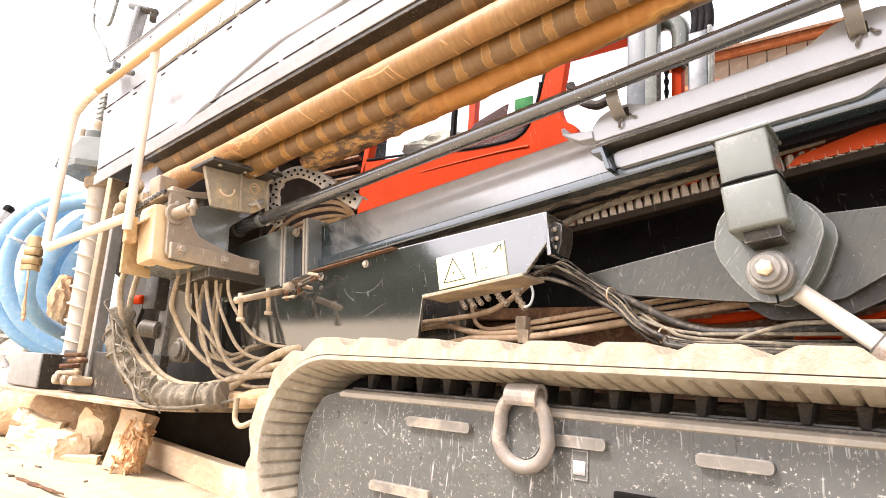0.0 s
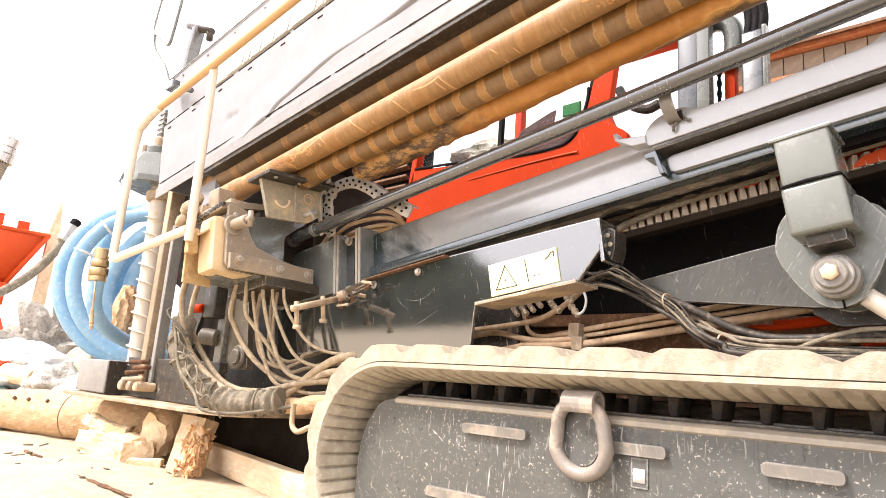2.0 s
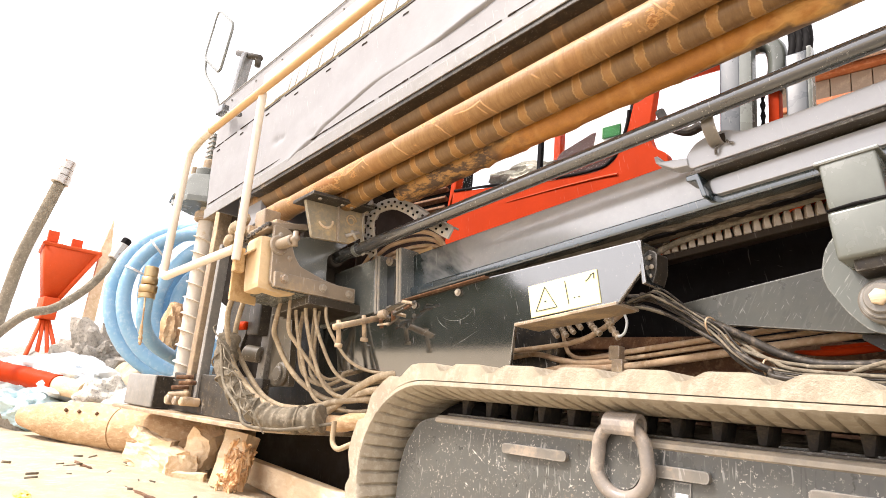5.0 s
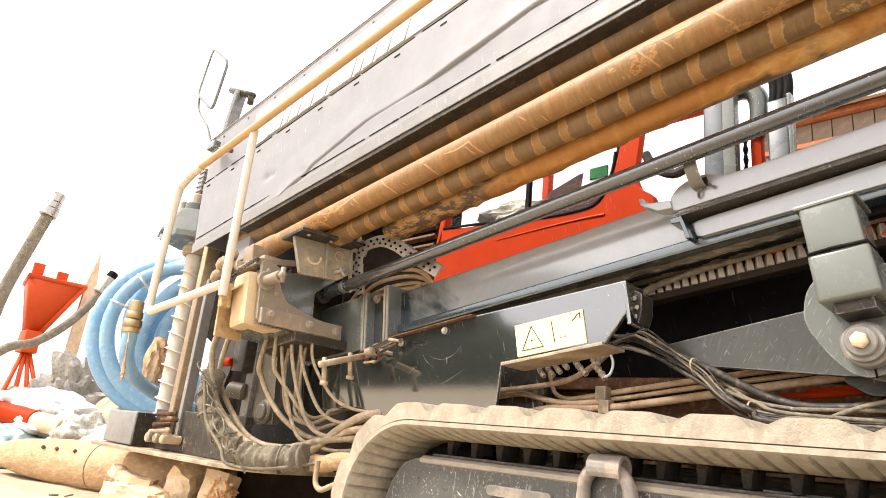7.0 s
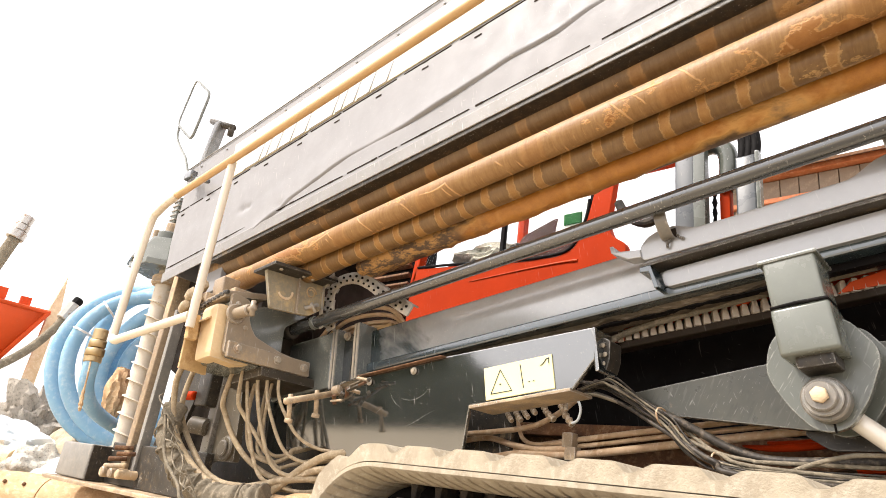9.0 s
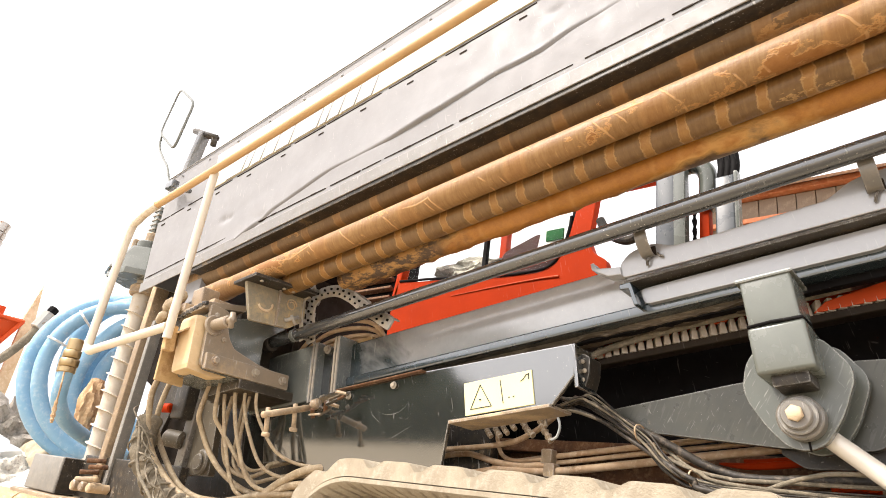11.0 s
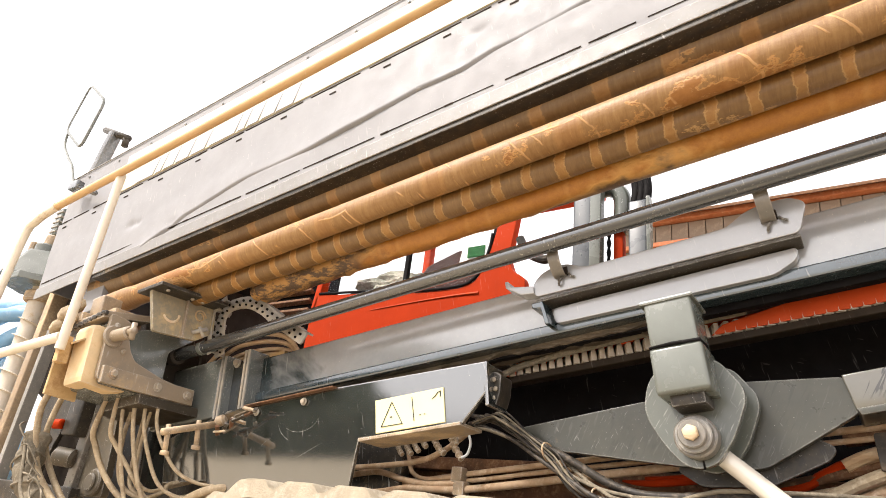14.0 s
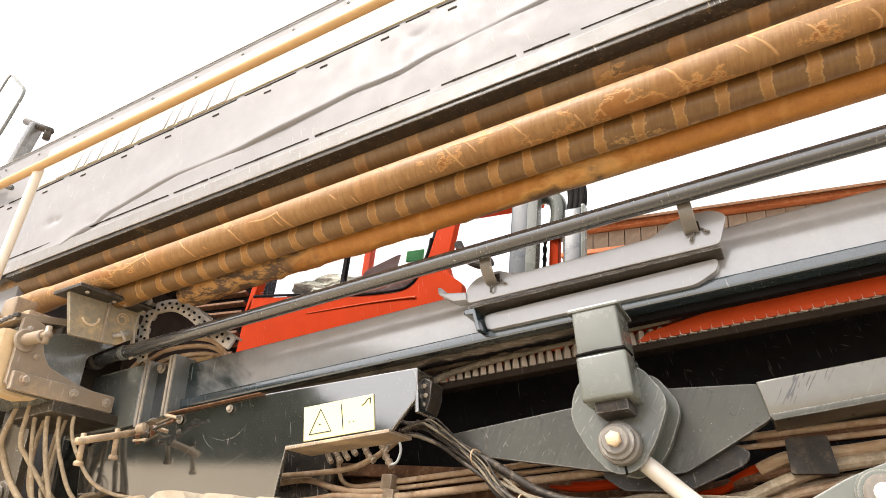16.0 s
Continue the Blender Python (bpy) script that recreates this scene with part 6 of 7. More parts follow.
while k * 0.030 < dist[-1] - 0.02:
    q = k * 0.030
    i = max(j for j in range(len(dist)) if dist[j] <= q)
    i = min(i, len(links) - 2)
    p = links[i].lerp(links[i + 1], (q - dist[i]) / (dist[i + 1] - dist[i]))
    d = links[i + 1] - links[i]
    places.append(Matrix.Translation(p) @ Matrix.Rotation(-math.atan2(d.z, d.x), 4, "Y"))
    k += 1
pieces("carrier_link", link_mesh, carrier, places)
bar_bm = box((-0.006, 0.006), (-0.024, 0.0), (0.013, 0.019), bevel=0.001)
box((-0.017, 0.017), (-0.027, -0.023), (0.004, 0.020), bevel=0.001, bm=bar_bm)
pieces("link_bar", finish("link_bar", bar_bm, M_DUSTY, (0, 0, 0)), carrier, places[:6])
hole_bm = rod((0.0, -0.0042, 0.006), (0.0, 0.0005, 0.006), 0.0038, 10)
rod((-0.012, -0.0042, -0.008), (-0.012, 0.0005, -0.008), 0.003, 8, bm=hole_bm)
pieces("link_slot", finish("link_slot", hole_bm, M_BLACK, (0, 0, 0), 0), carrier, places)
for dy, dz in ((1.22, 0.035), (1.24, 0.018), (1.26, 0.0), (1.27, -0.012), (1.285, 0.004), (1.30, -0.006)):
    hose([(-1.70, dy, 0.86), (-1.60, dy, 0.905 + dz), (-1.47, dy + 0.03, 0.925 + dz), (-1.40, dy + 0.06, 0.90 + dz), (-1.35, dy + 0.09, 0.84)], 0.007, M_BARK, "rust-stained hose inside the cable carrier loop")
part("hose_bracket", box((-0.47, -0.40), (1.27, 1.30), (0.156, 0.176), FRAME, 0.004), M_OCHRE, rig)

# more slack hoses under the vise
for k, (x, y, r, low) in enumerate(((-1.71, 1.03, 0.0085, 0.46), (-1.69, 1.05, 0.0075, 0.50), (-1.66, 1.07, 0.007, 0.54), (-1.75, 1.02, 0.008, 0.43))):
    hose([(x, y, 0.73), (x + 0.015, y, 0.66), (x + 0.05, y + 0.015, (0.66 + low) / 2), (x + 0.105, y + 0.04, low), (x + 0.165, y + 0.08, low - 0.025), (x + 0.235, y + 0.12, low - 0.01 * k), (x + 0.32, y + 0.24, low + 0.01)], r, M_HOSE_TAN, TAN)

# ---- mirror and exhaust post ----
mirror = thing("wing_mirror", (-2.41, 0.95, 1.53), "rectangular wing mirror with a dark frame on a thin bent arm", "mirror")
quad = [(-2.648, 2.08), (-2.455, 1.935), (-2.511, 1.717), (-2.707, 1.858)]
frame_bm = sweep([(x, 0.95, z) for x, z in rounded(quad, 0.04, 5)], 0.0062, 8, closed=True)
part("mirror_frame", frame_bm, M_YOKE, mirror)
part("mirror_glass", slab(rounded(quad, 0.04, 5), 0.948, 0.953, bevel=0), M_MIRROR, mirror, "dull mirror glass", smooth=0)
part("mirror_arm", sweep(curve([(-2.70, 0.955, 1.85), (-2.68, 0.955, 1.78), (-2.60, 0.955, 1.70), (-2.53, 0.955, 1.64), (-2.46, 0.95, 1.56), (-2.42, 0.95, 1.525)], 6), 0.0055, 8), M_YOKE, mirror)
part("mirror_clamp", box((-2.44, -2.38), (0.935, 0.965), (1.50, 1.535), bevel=0.005), M_TUBE, mirror)
part("mirror_stay", rod((-2.41, 0.95, 1.515), (-2.26, 0.96, 1.462), 0.010, 8), M_TUBE, mirror)
post = thing("lamp_post", (-2.62, 1.08, 1.45), "grey post with a rusty cross bar on top", "post")
part("post_tube", box((-0.022, 0.022), (-0.022, 0.022), (0, 0.46), Matrix.Translation((-2.665, 1.08, 1.44)) @ Matrix.Rotation(radians(13), 4, "Y"), 0.005), M_SLATE, post)
part("cross_bar", sweep([(-2.666, 1.08, 1.932), (-2.435, 1.08, 1.825)], 0.015, 10), M_UMBER, post, "rusty cross bar")
part("bar_tip", rod((-2.45, 1.08, 1.835), (-2.445, 1.08, 1.79), 0.014, 10), M_UMBER, post)

# ---- blue hose coil and small hoses by the anchor ----
CENTRE = Vector((-3.62, 1.50, 0.90))
N_VIEW = Vector((-0.90, 0.42, 0.08)).normalized()
U_SIDE = N_VIEW.cross(Vector((0, 0, 1))).normalized()
for k, (r, off, dz, squash, side) in enumerate(((0.44, 0.10, 0.0, 1.0, -0.02), (0.415, -0.04, -0.015, 0.98, 0.05), (0.40, 0.12, 0.03, 0.99, 0.10), (0.37, 0.02, -0.03, 1.0, 0.15), (0.36, 0.15, 0.0, 1.0, 0.20), (0.33, 0.06, -0.05, 0.98, 0.24), (0.30, 0.10, -0.02, 1.0, 0.30))):
    ring = []
    for i in range(48):
        a = 2 * math.pi * i / 48
        wob = 0.012 * math.sin(2 * a + k * 1.7) + 0.008 * math.sin(3 * a + k)
        ring.append(CENTRE + N_VIEW * (off + 0.03 * math.sin(a + k)) + U_SIDE * (side + math.cos(a) * (r + wob)) + Vector((0, 0, 1)) * (math.sin(a) * (r * squash + wob) + dz))
    solo("blue_hose_loop", sweep(ring, 0.038, 14, closed=True), M_BLUEHOSE, "loop of pale blue plastic hose, coiled and tied", "hose", "loops of the blue coil")
for a0 in (0.75, 0.9):
    a = math.pi * a0
    c = CENTRE + U_SIDE * math.cos(a) * 0.36 + Vector((0, 0, 1)) * math.sin(a) * 0.36
    rad = (c - CENTRE).normalized()
    solo("coil_tie", sweep([c + N_VIEW * (0.06 + 0.20 * math.cos(t)) + rad * 0.062 * math.sin(t) for t in [2 * math.pi * j / 20 for j in range(20)]], 0.006, 6, closed=True), M_WHITE, "white cord tied round the blue coil", "cord", "ties of the blue coil")
coupling = thing("hose_coupling", (-2.86, 0.97, 0.50), "upright grey hose end with a brass screw coupling", "hose coupling")
part("hose_stub", sweep(curve([(-3.4, 1.55, 0.50), (-3.1, 1.28, 0.52), (-2.93, 1.06, 0.58), (-2.875, 0.975, 0.66), (-2.86, 0.96, 0.77)], 6), 0.030, 16), M_BLUEHOSE, coupling)
for z0, z1, r, sides in ((0.765, 0.79, 0.035, 16), (0.79, 0.822, 0.041, 6), (0.826, 0.858, 0.037, 6), (0.858, 0.905, 0.029, 18)):
    part("brass_ring", rod((-2.86, 0.96, z0), (-2.862, 0.96, z1), r, sides, bevel=0.003), M_BRASS, coupling)
part("bore", rod((-2.862, 0.96, 0.9052), (-2.862, 0.96, 0.9060), 0.022, 16), M_BLACK, coupling)
crumple = bmesh.new()
bmesh.ops.create_icosphere(crumple, subdivisions=4, radius=1.0)
for v in crumple.verts:
    f = 1 + 0.28 * noise.fractal(v.co * 2.6, 1, 2, 4)
    v.co = Vector((-3.08 + v.co.x * 0.055 * f, 1.18 + v.co.y * 0.05 * f, 0.68 + v.co.z * 0.11 * f))
solo("crumpled_sack", crumple, M_BARK, "tan crumpled paper sack hanging behind the anchor", "sack", smooth=30)
solo("twine_end", sweep(curve([(-2.85, 0.95, 0.78), (-2.79, 0.935, 0.715), (-2.795, 0.94, 0.675), (-2.79, 0.94, 0.63), (-2.775, 0.94, 0.585), (-2.77, 0.94, 0.565)], 6), lambda t: 0.0035 + 0.007 * max(0, math.sin((t - 0.45) * 5.5)) * (0.7 + 0.3 * math.sin(t * 60)), 8), M_BARK, "frayed knotted twine hanging from the hose coupling", "twine")
red_valve = thing("red_valve", (-3.0, 1.25, 0.96), "small red valve behind the anchor", "valve")
part("valve_body", box((-3.10, -2.90), (1.22, 1.30), (0.95, 1.0), bevel=0.012), M_RED, red_valve)
part("valve_cap", rod((-2.95, 1.25, 0.99), (-2.95, 1.25, 1.03), 0.035, 8, bevel=0.006), M_RED, red_valve)

# ---- operator's cab behind the frame ----
cab = thing("operator_cab", (-1.67, 2.55, 0.30), "orange-red operator's cab with large windows, behind the drill frame", "cab")
door = [(-2.235, 0.55), (-2.235, 1.40), (-2.215, 1.480), (-1.95, 1.462), (-1.60, 1.428), (-1.38, 1.425), (-1.305, 1.448), (-1.262, 1.51), (-1.232, 1.62), (-1.214, 1.70), (-1.155, 2.28), (-1.055, 2.28), (-1.133, 1.671), (-1.152, 1.533), (-1.13, 1.475), (-1.07, 1.435), (-1.055, 0.55)]
part("door_panel", slab(rounded(door, 0.02), 2.10, 2.14, bevel=0.008), M_RED, cab, "orange-red lower door panel")
trim_pts = [(-1.85, 2.098, 1.370), (-1.55, 2.098, 1.388), (-1.36, 2.098, 1.395), (-1.28, 2.098, 1.394)]
# Lighter red strip painted as the highlight along the door's crease.
part("door_crease", sweep(curve(trim_pts, 4), lambda t: 0.0015 + 0.004 * t, 8), M_VERMILION, cab)
part("front_pillar", slab([(-2.245, 1.40), (-2.21, 1.40), (-2.10, 2.28), (-2.14, 2.28)], 2.10, 2.15, bevel=0.006), M_RED, cab)
part("pillar_seam", slab([(-1.252, 1.56), (-1.236, 1.56), (-1.219, 1.70), (-1.160, 2.28), (-1.176, 2.28), (-1.234, 1.70)], 2.105, 2.15, bevel=0.003), M_BLACK, cab)
part("front_pillar", box((-2.24, -2.19), (2.95, 3.0), (1.40, 2.28), bevel=0.006), M_RED, cab)
part("rear_pillar", box((-1.22, -1.13), (2.94, 3.0), (1.40, 2.28), bevel=0.006), M_RED, cab)
part("mullion", box((-1.695, -1.675), (2.105, 2.13), (1.47, 2.28), bevel=0.003), M_BLACK, cab, "black window bar")
part("window_seal", sweep(curve([(-2.20, 2.10, 1.486), (-1.95, 2.10, 1.470), (-1.60, 2.10, 1.437), (-1.39, 2.10, 1.435), (-1.315, 2.10, 1.457), (-1.272, 2.10, 1.515), (-1.245, 2.10, 1.60), (-1.238, 2.10, 1.66)], 5), 0.007, 8), M_BLACK, cab)
pane = part("window_pane", slab([(-2.19, 1.478), (-1.60, 1.43), (-1.38, 1.427), (-1.31, 1.45), (-1.265, 1.51), (-1.236, 1.66), (-1.185, 2.26), (-2.09, 2.26)], 2.118, 2.122, bevel=0), M_GLASS, cab, "clear dusty window pane", smooth=0)
pane.visible_shadow = False
part("cab_roof", box((-2.26, -1.08), (2.06, 3.04), (2.27, 2.33), bevel=0.02), M_RED, cab)
part("cab_floor", box((-2.22, -1.11), (2.14, 2.98), (0.50, 0.56), bevel=0.006), M_BLACK, cab)
part("far_wall", box((-2.22, -1.13), (2.96, 2.99), (0.55, 1.45), bevel=0.006), M_RED, cab)
part("chassis", box((-2.1, -1.2), (2.2, 2.9), (0.08, 0.51), bevel=0.02), M_BLACK, cab)
part("seat_back", slab(rounded([(-1.88, 1.35), (-1.80, 1.70), (-1.58, 1.775), (-1.50, 1.72), (-1.48, 1.35)], 0.04), 2.40, 2.75, bevel=0.02), M_MAROON, cab, "dark maroon seat back")
screen = part("display_box", slab(rounded([(-1.50, 1.585), (-1.335, 1.585), (-1.315, 1.735), (-1.475, 1.735)], 0.012), 2.25, 2.30, bevel=0.006), M_WHITE, cab, "white display box")
part("display", box((-1.450, -1.36), (2.244, 2.252), (1.638, 1.692), bevel=0.002), paint("green_display", (0.003, 0.075, 0.012), amount=0.0, scratch=0.0, spec=0.1), screen, "green display")
lump = bmesh.new()
bmesh.ops.create_icosphere(lump, subdivisions=4, radius=1.0)
for v in lump.verts:
    f = 1 + 0.35 * noise.fractal(v.co * 1.8, 1, 2, 5)
    v.co = Vector((-1.99 + v.co.x * 0.22 * f, 2.45 + v.co.y * 0.16 * f, 1.60 + v.co.z * 0.09 * f))
part("crumpled_coat", lump, M_SOIL, cab, "crumpled grey cloth on the console", smooth=40)
part("console", box((-2.18, -1.9), (2.28, 2.62), (1.30, 1.56), bevel=0.02), M_BLACK, cab)
grille = thing("radiator_grille", (-2.45, 2.1, 0.30), "rust-brown slatted radiator grille beside the cab", "grille")
part("grille_frame", box((-3.2, -2.27), (2.14, 2.3), (0.25, 1.72), bevel=0.008), M_BLACK, grille)
slat = box((-0.46, 0.46), (-0.03, 0.0), (-0.008, 0.008), Matrix.Rotation(radians(-25), 4, "X"), 0.002)
pieces("slat", finish("slat", slat, M_RUST, (0, 0, 0)), grille, [Matrix.Translation((-2.735, 2.135, 1.20 + 0.052 * k)) for k in range(10)])

# ---- posts, exhaust and hoses right of the cab ----
mast = thing("equipment_mast", (-0.75, 2.15, 0.3), "blue-grey steel mast posts with a bent exhaust", "mast")
part("mast_post", box((-0.875, -0.80), (2.10, 2.18), (0.3, 2.25), bevel=0.008), M_MAST, mast)
part("mast_post", box((-0.795, -0.752), (2.07, 2.12), (0.3, 2.25), bevel=0.006), M_POST, mast, "pale post edge")
part("mast_post", box((-0.655, -0.585), (2.10, 2.18), (0.3, 1.70), bevel=0.008), M_MAST, mast)
part("mast_post", box((-0.582, -0.568), (2.08, 2.12), (0.3, 1.70), bevel=0.004), M_POST, mast)
part("red_bar", box((-0.725, -0.688), (2.14, 2.18), (0.3, 1.62), bevel=0.006), M_RED, mast, "red upright bar")
part("chain_strip", sweep([(-0.738, 2.13, 1.35 + 0.02 * k) for k in range(16)], lambda t: 0.008 + 0.005 * math.sin(t * 48), 6), M_BLACK, mast)
part("exhaust_elbow", sweep(curve([(-0.79, 2.15, 1.80), (-0.74, 2.15, 1.80), (-0.70, 2.15, 1.765), (-0.69, 2.15, 1.70), (-0.70, 2.15, 1.60)], 6), 0.034, 16), M_YOKE, mast, "grey bent exhaust")
for dx in (-0.022, 0.0, 0.022):
    hose([(-0.62 + dx, 2.13, 1.68), (-0.61 + dx, 2.13, 1.76), (-0.625 + dx, 2.13, 1.84), (-0.68 + dx, 2.13, 1.92), (-0.78, 2.13, 1.98)], 0.017, M_BLACK, "black hose bent over the mast", group="black hoses on the mast")
part("mast_foot", box((-0.95, -0.5), (2.0, 2.3), (0.08, 0.31), bevel=0.01), M_BLACK, mast)
part("rubber_boot", sweep(curve([(-1.09, 2.07, 1.60), (-1.05, 2.07, 1.53), (-0.98, 2.07, 1.49), (-0.93, 2.07, 1.50)], 5), 0.018, 10), M_RUBBER, mast)

# ---- house behind ----
house = thing("brick_house", (-0.4, 7.2, GROUND), "house with a tan block wall and orange-red eaves boards", "house")
wall = part("wall", box((-2.0, 2.6), (6.06, 9.0), (GROUND - 0.02, 3.66), bevel=0.01), M_BRICKS, house, "tan block wall")
part("eaves_board", box((-2.1, 2.7), (5.93, 6.03), (3.645, 3.70), bevel=0.006), M_EAVES, house, "orange-brown eaves board")
part("band_board", box((-2.0, 2.6), (5.99, 6.05), (3.40, 3.45), bevel=0.006), M_EAVES, house, "orange-brown band board")
part("roof", slab([(5.85, 3.69), (7.5, 4.5), (9.2, 3.69), (9.2, 3.66), (7.5, 4.46), (5.85, 3.66)], -2.15, 2.75, bevel=0.004, axis="x"), M_RUST, house, "dark tiled roof")
block = box((-0.079, 0.079), (-0.03, 0.02), (-0.092, 0.092), bevel=0.006)
block_mesh = finish("block", block, M_BRICKS, (0, 0, 0))
places = []
for k in range(28):
    for row, z in enumerate((3.548, 3.30)):
        places.append(Matrix.Translation((-1.9 + 0.165 * k + (0.08 if row else 0), 6.045, z)))
pieces("block", block_mesh, wall, places)

# ---- wood on the ground ----


def rough_block(dims, at, turn, material, label, name, seed, jag=0.02, category="wood"):
    bm = bmesh.new()
    bmesh.ops.create_cube(bm, size=1.0)
    bmesh.ops.subdivide_edges(bm, edges=bm.edges[:], cuts=11, use_grid_fill=True)
    for v in bm.verts:
        v.co = Vector((v.co.x * dims[0], v.co.y * dims[1], v.co.z * dims[2]))
        p = v.co * 14 + Vector((seed, seed * 2, 0))
        v.co += Vector((noise.noise(p), noise.noise(p + Vector((7, 0, 0))), noise.noise(p + Vector((0, 9, 0))))) * jag
        v.co += Vector((noise.noise(v.co * 60), noise.noise(v.co * 60 + Vector((4, 0, 0))), 0.5 * noise.noise(v.co * 60 + Vector((0, 4, 0))))) * jag * 0.35
    bm.transform(Matrix.Translation(at) @ Euler([radians(a) for a in turn]).to_matrix().to_4x4())
    return solo(name, bm, material, label, category, "broken wood by the base", smooth=14)


rough_block((0.34, 0.11, 0.085), (-2.58, 1.03, 0.145), (6, 3, 6), M_WOOD, "pale splintered wood block on the sand", "wood_block", 1)
rough_block((0.20, 0.07, 0.04), (-2.66, 1.03, 0.205), (-12, 10, 30), M_WOOD, "pale splintered wood scrap on another block", "wood_scrap", 2)
rough_block((0.15, 0.10, 0.07), (-2.43, 1.04, 0.134), (0, -4, -15), M_WOOD, "pale wood block with a dark sawn end", "wood_block", 3)
rough_block((0.10, 0.09, 0.14), (-2.42, 1.12, 0.205), (10, 22, 30), M_WOOD, "short square wood offcut lying tilted", "wood_offcut", 4)
rough_block((0.11, 0.05, 0.03), (-2.30, 1.03, 0.112), (0, 0, 50), M_WOOD, "thin pale wood splinter on the sand", "wood_splinter", 5, 0.006)
rough_block((0.07, 0.03, 0.02), (-2.72, 0.98, 0.112), (0, 0, 10), M_WOOD, "thin pale wood splinter on the sand", "wood_splinter", 6, 0.006)

# short log with a torn face
log = thing("torn_log", (-2.13, 1.12, GROUND), "short log with a torn orange-brown fibrous face", "log")
spin = Matrix.Translation((-2.16, 1.115, 0.185)) @ Euler((radians(-10), radians(7), radians(34))).to_matrix().to_4x4()
body = bmesh.new()
bmesh.ops.create_cube(body, size=1.0)
bmesh.ops.subdivide_edges(body, edges=body.edges[:], cuts=11, use_grid_fill=True)
for v in body.verts:
    v.co = Vector((v.co.x * 0.09, v.co.y * 0.09, v.co.z * 0.19))
    v.co += Vector((noise.noise(v.co * 18), noise.noise(v.co * 18 + Vector((3, 0, 0))), noise.noise(v.co * 14 + Vector((0, 3, 0))))) * 0.008
    v.co.x += 0.012 * noise.noise(Vector((v.co.x * 70, v.co.y * 70, v.co.z * 10)))
body.transform(spin)
part("log_body", body, M_WOOD, log, smooth=25)
fibres = bmesh.new()
rng = random.Random(4)
for i in range(150):
    p = Vector((rng.uniform(-0.01, 0.062), -0.052 + rng.uniform(-0.008, 0.004), rng.uniform(-0.085, 0.05))) if i % 2 else Vector((0.054 + rng.uniform(-0.006, 0.006), rng.uniform(-0.055, 0.03), rng.uniform(-0.085, 0.06)))
    d = Vector((rng.uniform(-0.012, 0.02), rng.uniform(-0.022, 0.006), rng.uniform(-0.045, 0.03)))
    thick = rng.uniform(0.004, 0.012)
    p.x, p.y = p.x * 0.82, p.y * 0.82
    sweep([spin @ p, spin @ (p + d * 0.6), spin @ (p + d * 1.1 + Vector((0.004, -0.004, -0.006)))], lambda t: thick * (1.0 - t * 0.5), 5, bm=fibres)
tagged(part("torn_fibre_face", fibres, M_TORN, log, "torn orange fibres", smooth=30), kind="stuff")
chips = bmesh.new()
rng = random.Random(8)
for i in range(26):
    x, y = rng.uniform(-3.0, -1.5), rng.uniform(0.45, 1.05)
    a, l = rng.uniform(0, 3.14), rng.uniform(0.01, 0.045)
    z = GROUND + 0.012
    sweep([(x, y, z), (x + math.cos(a) * l, y + math.sin(a) * l, z + rng.uniform(-0.003, 0.006))], rng.uniform(0.002, 0.005), 5, bm=chips)
solo("wood_chips", chips, M_CLOTH, "dark wood chips scattered on the sand", "wood chips", kind="stuff")

for k, pts in enumerate((((-2.30, 0.756), (-2.11, 0.765), (-1.97, 0.772), (-1.80, 0.777)), ((-2.80, 0.80), (-2.70, 0.79), (-2.60, 0.80)))):
    strip = sweep(curve([(x, y, GROUND + 0.004) for x, y in pts], 8), lambda t: 0.003 + 0.008 * math.sin(math.pi * t) * (0.7 + 0.3 * math.sin(t * 30)), 7)
    for v in strip.verts:
        v.co.z = GROUND + 0.002 + (v.co.z - GROUND) * 0.6
        v.co.y += 0.006 * noise.noise(v.co * 40)
    solo("bark_strip", strip, M_RUST, "dark strip of bark lying on the sand", "bark", "bark on the sand")
scrap = bmesh.new()
bmesh.ops.create_icosphere(scrap, subdivisions=3, radius=1.0)
for v in scrap.verts:
    f = 1 + 0.4 * noise.fractal(v.co * 2.2, 1, 2, 3)
    v.co = Vector((-2.04 + v.co.x * 0.05 * f, 0.462 + v.co.y * 0.016 * f, GROUND + 0.008 + v.co.z * 0.012 * f))
solo("plastic_scrap", scrap, paint("yellow_plastic", (0.80, 0.60, 0.10), amount=0.1, rough=0.4, scratch=0.1), "small crumpled yellow plastic scrap on the sand", "scrap")

board = box((-0.68, 0.62), (-0.022, 0.022), (0, 0.085), Matrix.Translation((-1.72, 1.155, GROUND - 0.005)) @ Matrix.Rotation(radians(-10.5), 4, "Z"), 0.004)
solo("timber_board", board, M_WOOD, "long pale timber board lying on edge beside the track", "board")
trunk = thing("pointed_pile", (-3.1, 1.15, GROUND), "thick pale steel-banded timber pile with a blunt point", "pile")
a, b = Vector((-3.80, 0.80, 0.20)), Vector((-2.55, 1.38, 0.20))
stops = [(0, 0.02), (0.03, 0.05), (0.15, 0.080), (0.32, 0.100), (0.50, 0.104)]
tip = bmesh.new()
sweep([a.lerp(b, t * 1.0) for t, r in stops], lambda t: stops[round(t * 4)][1], 24, bm=tip)
part("pile_tip", tip, M_BARK, trunk, "pale blunt tip", smooth=50)
part("pile_body", rod(a.lerp(b, 0.504), b, 0.103, 24), M_BARK, trunk, "dusty round body")
for t in (0.30, 0.36, 0.44):
    c = a.lerp(b, t)
    part("nail", rod(c + Vector((0.03, -0.076, 0.055)), c + Vector((0.032, -0.086, 0.062)), 0.008, 8), M_RUST, trunk)

# ---- left background ----


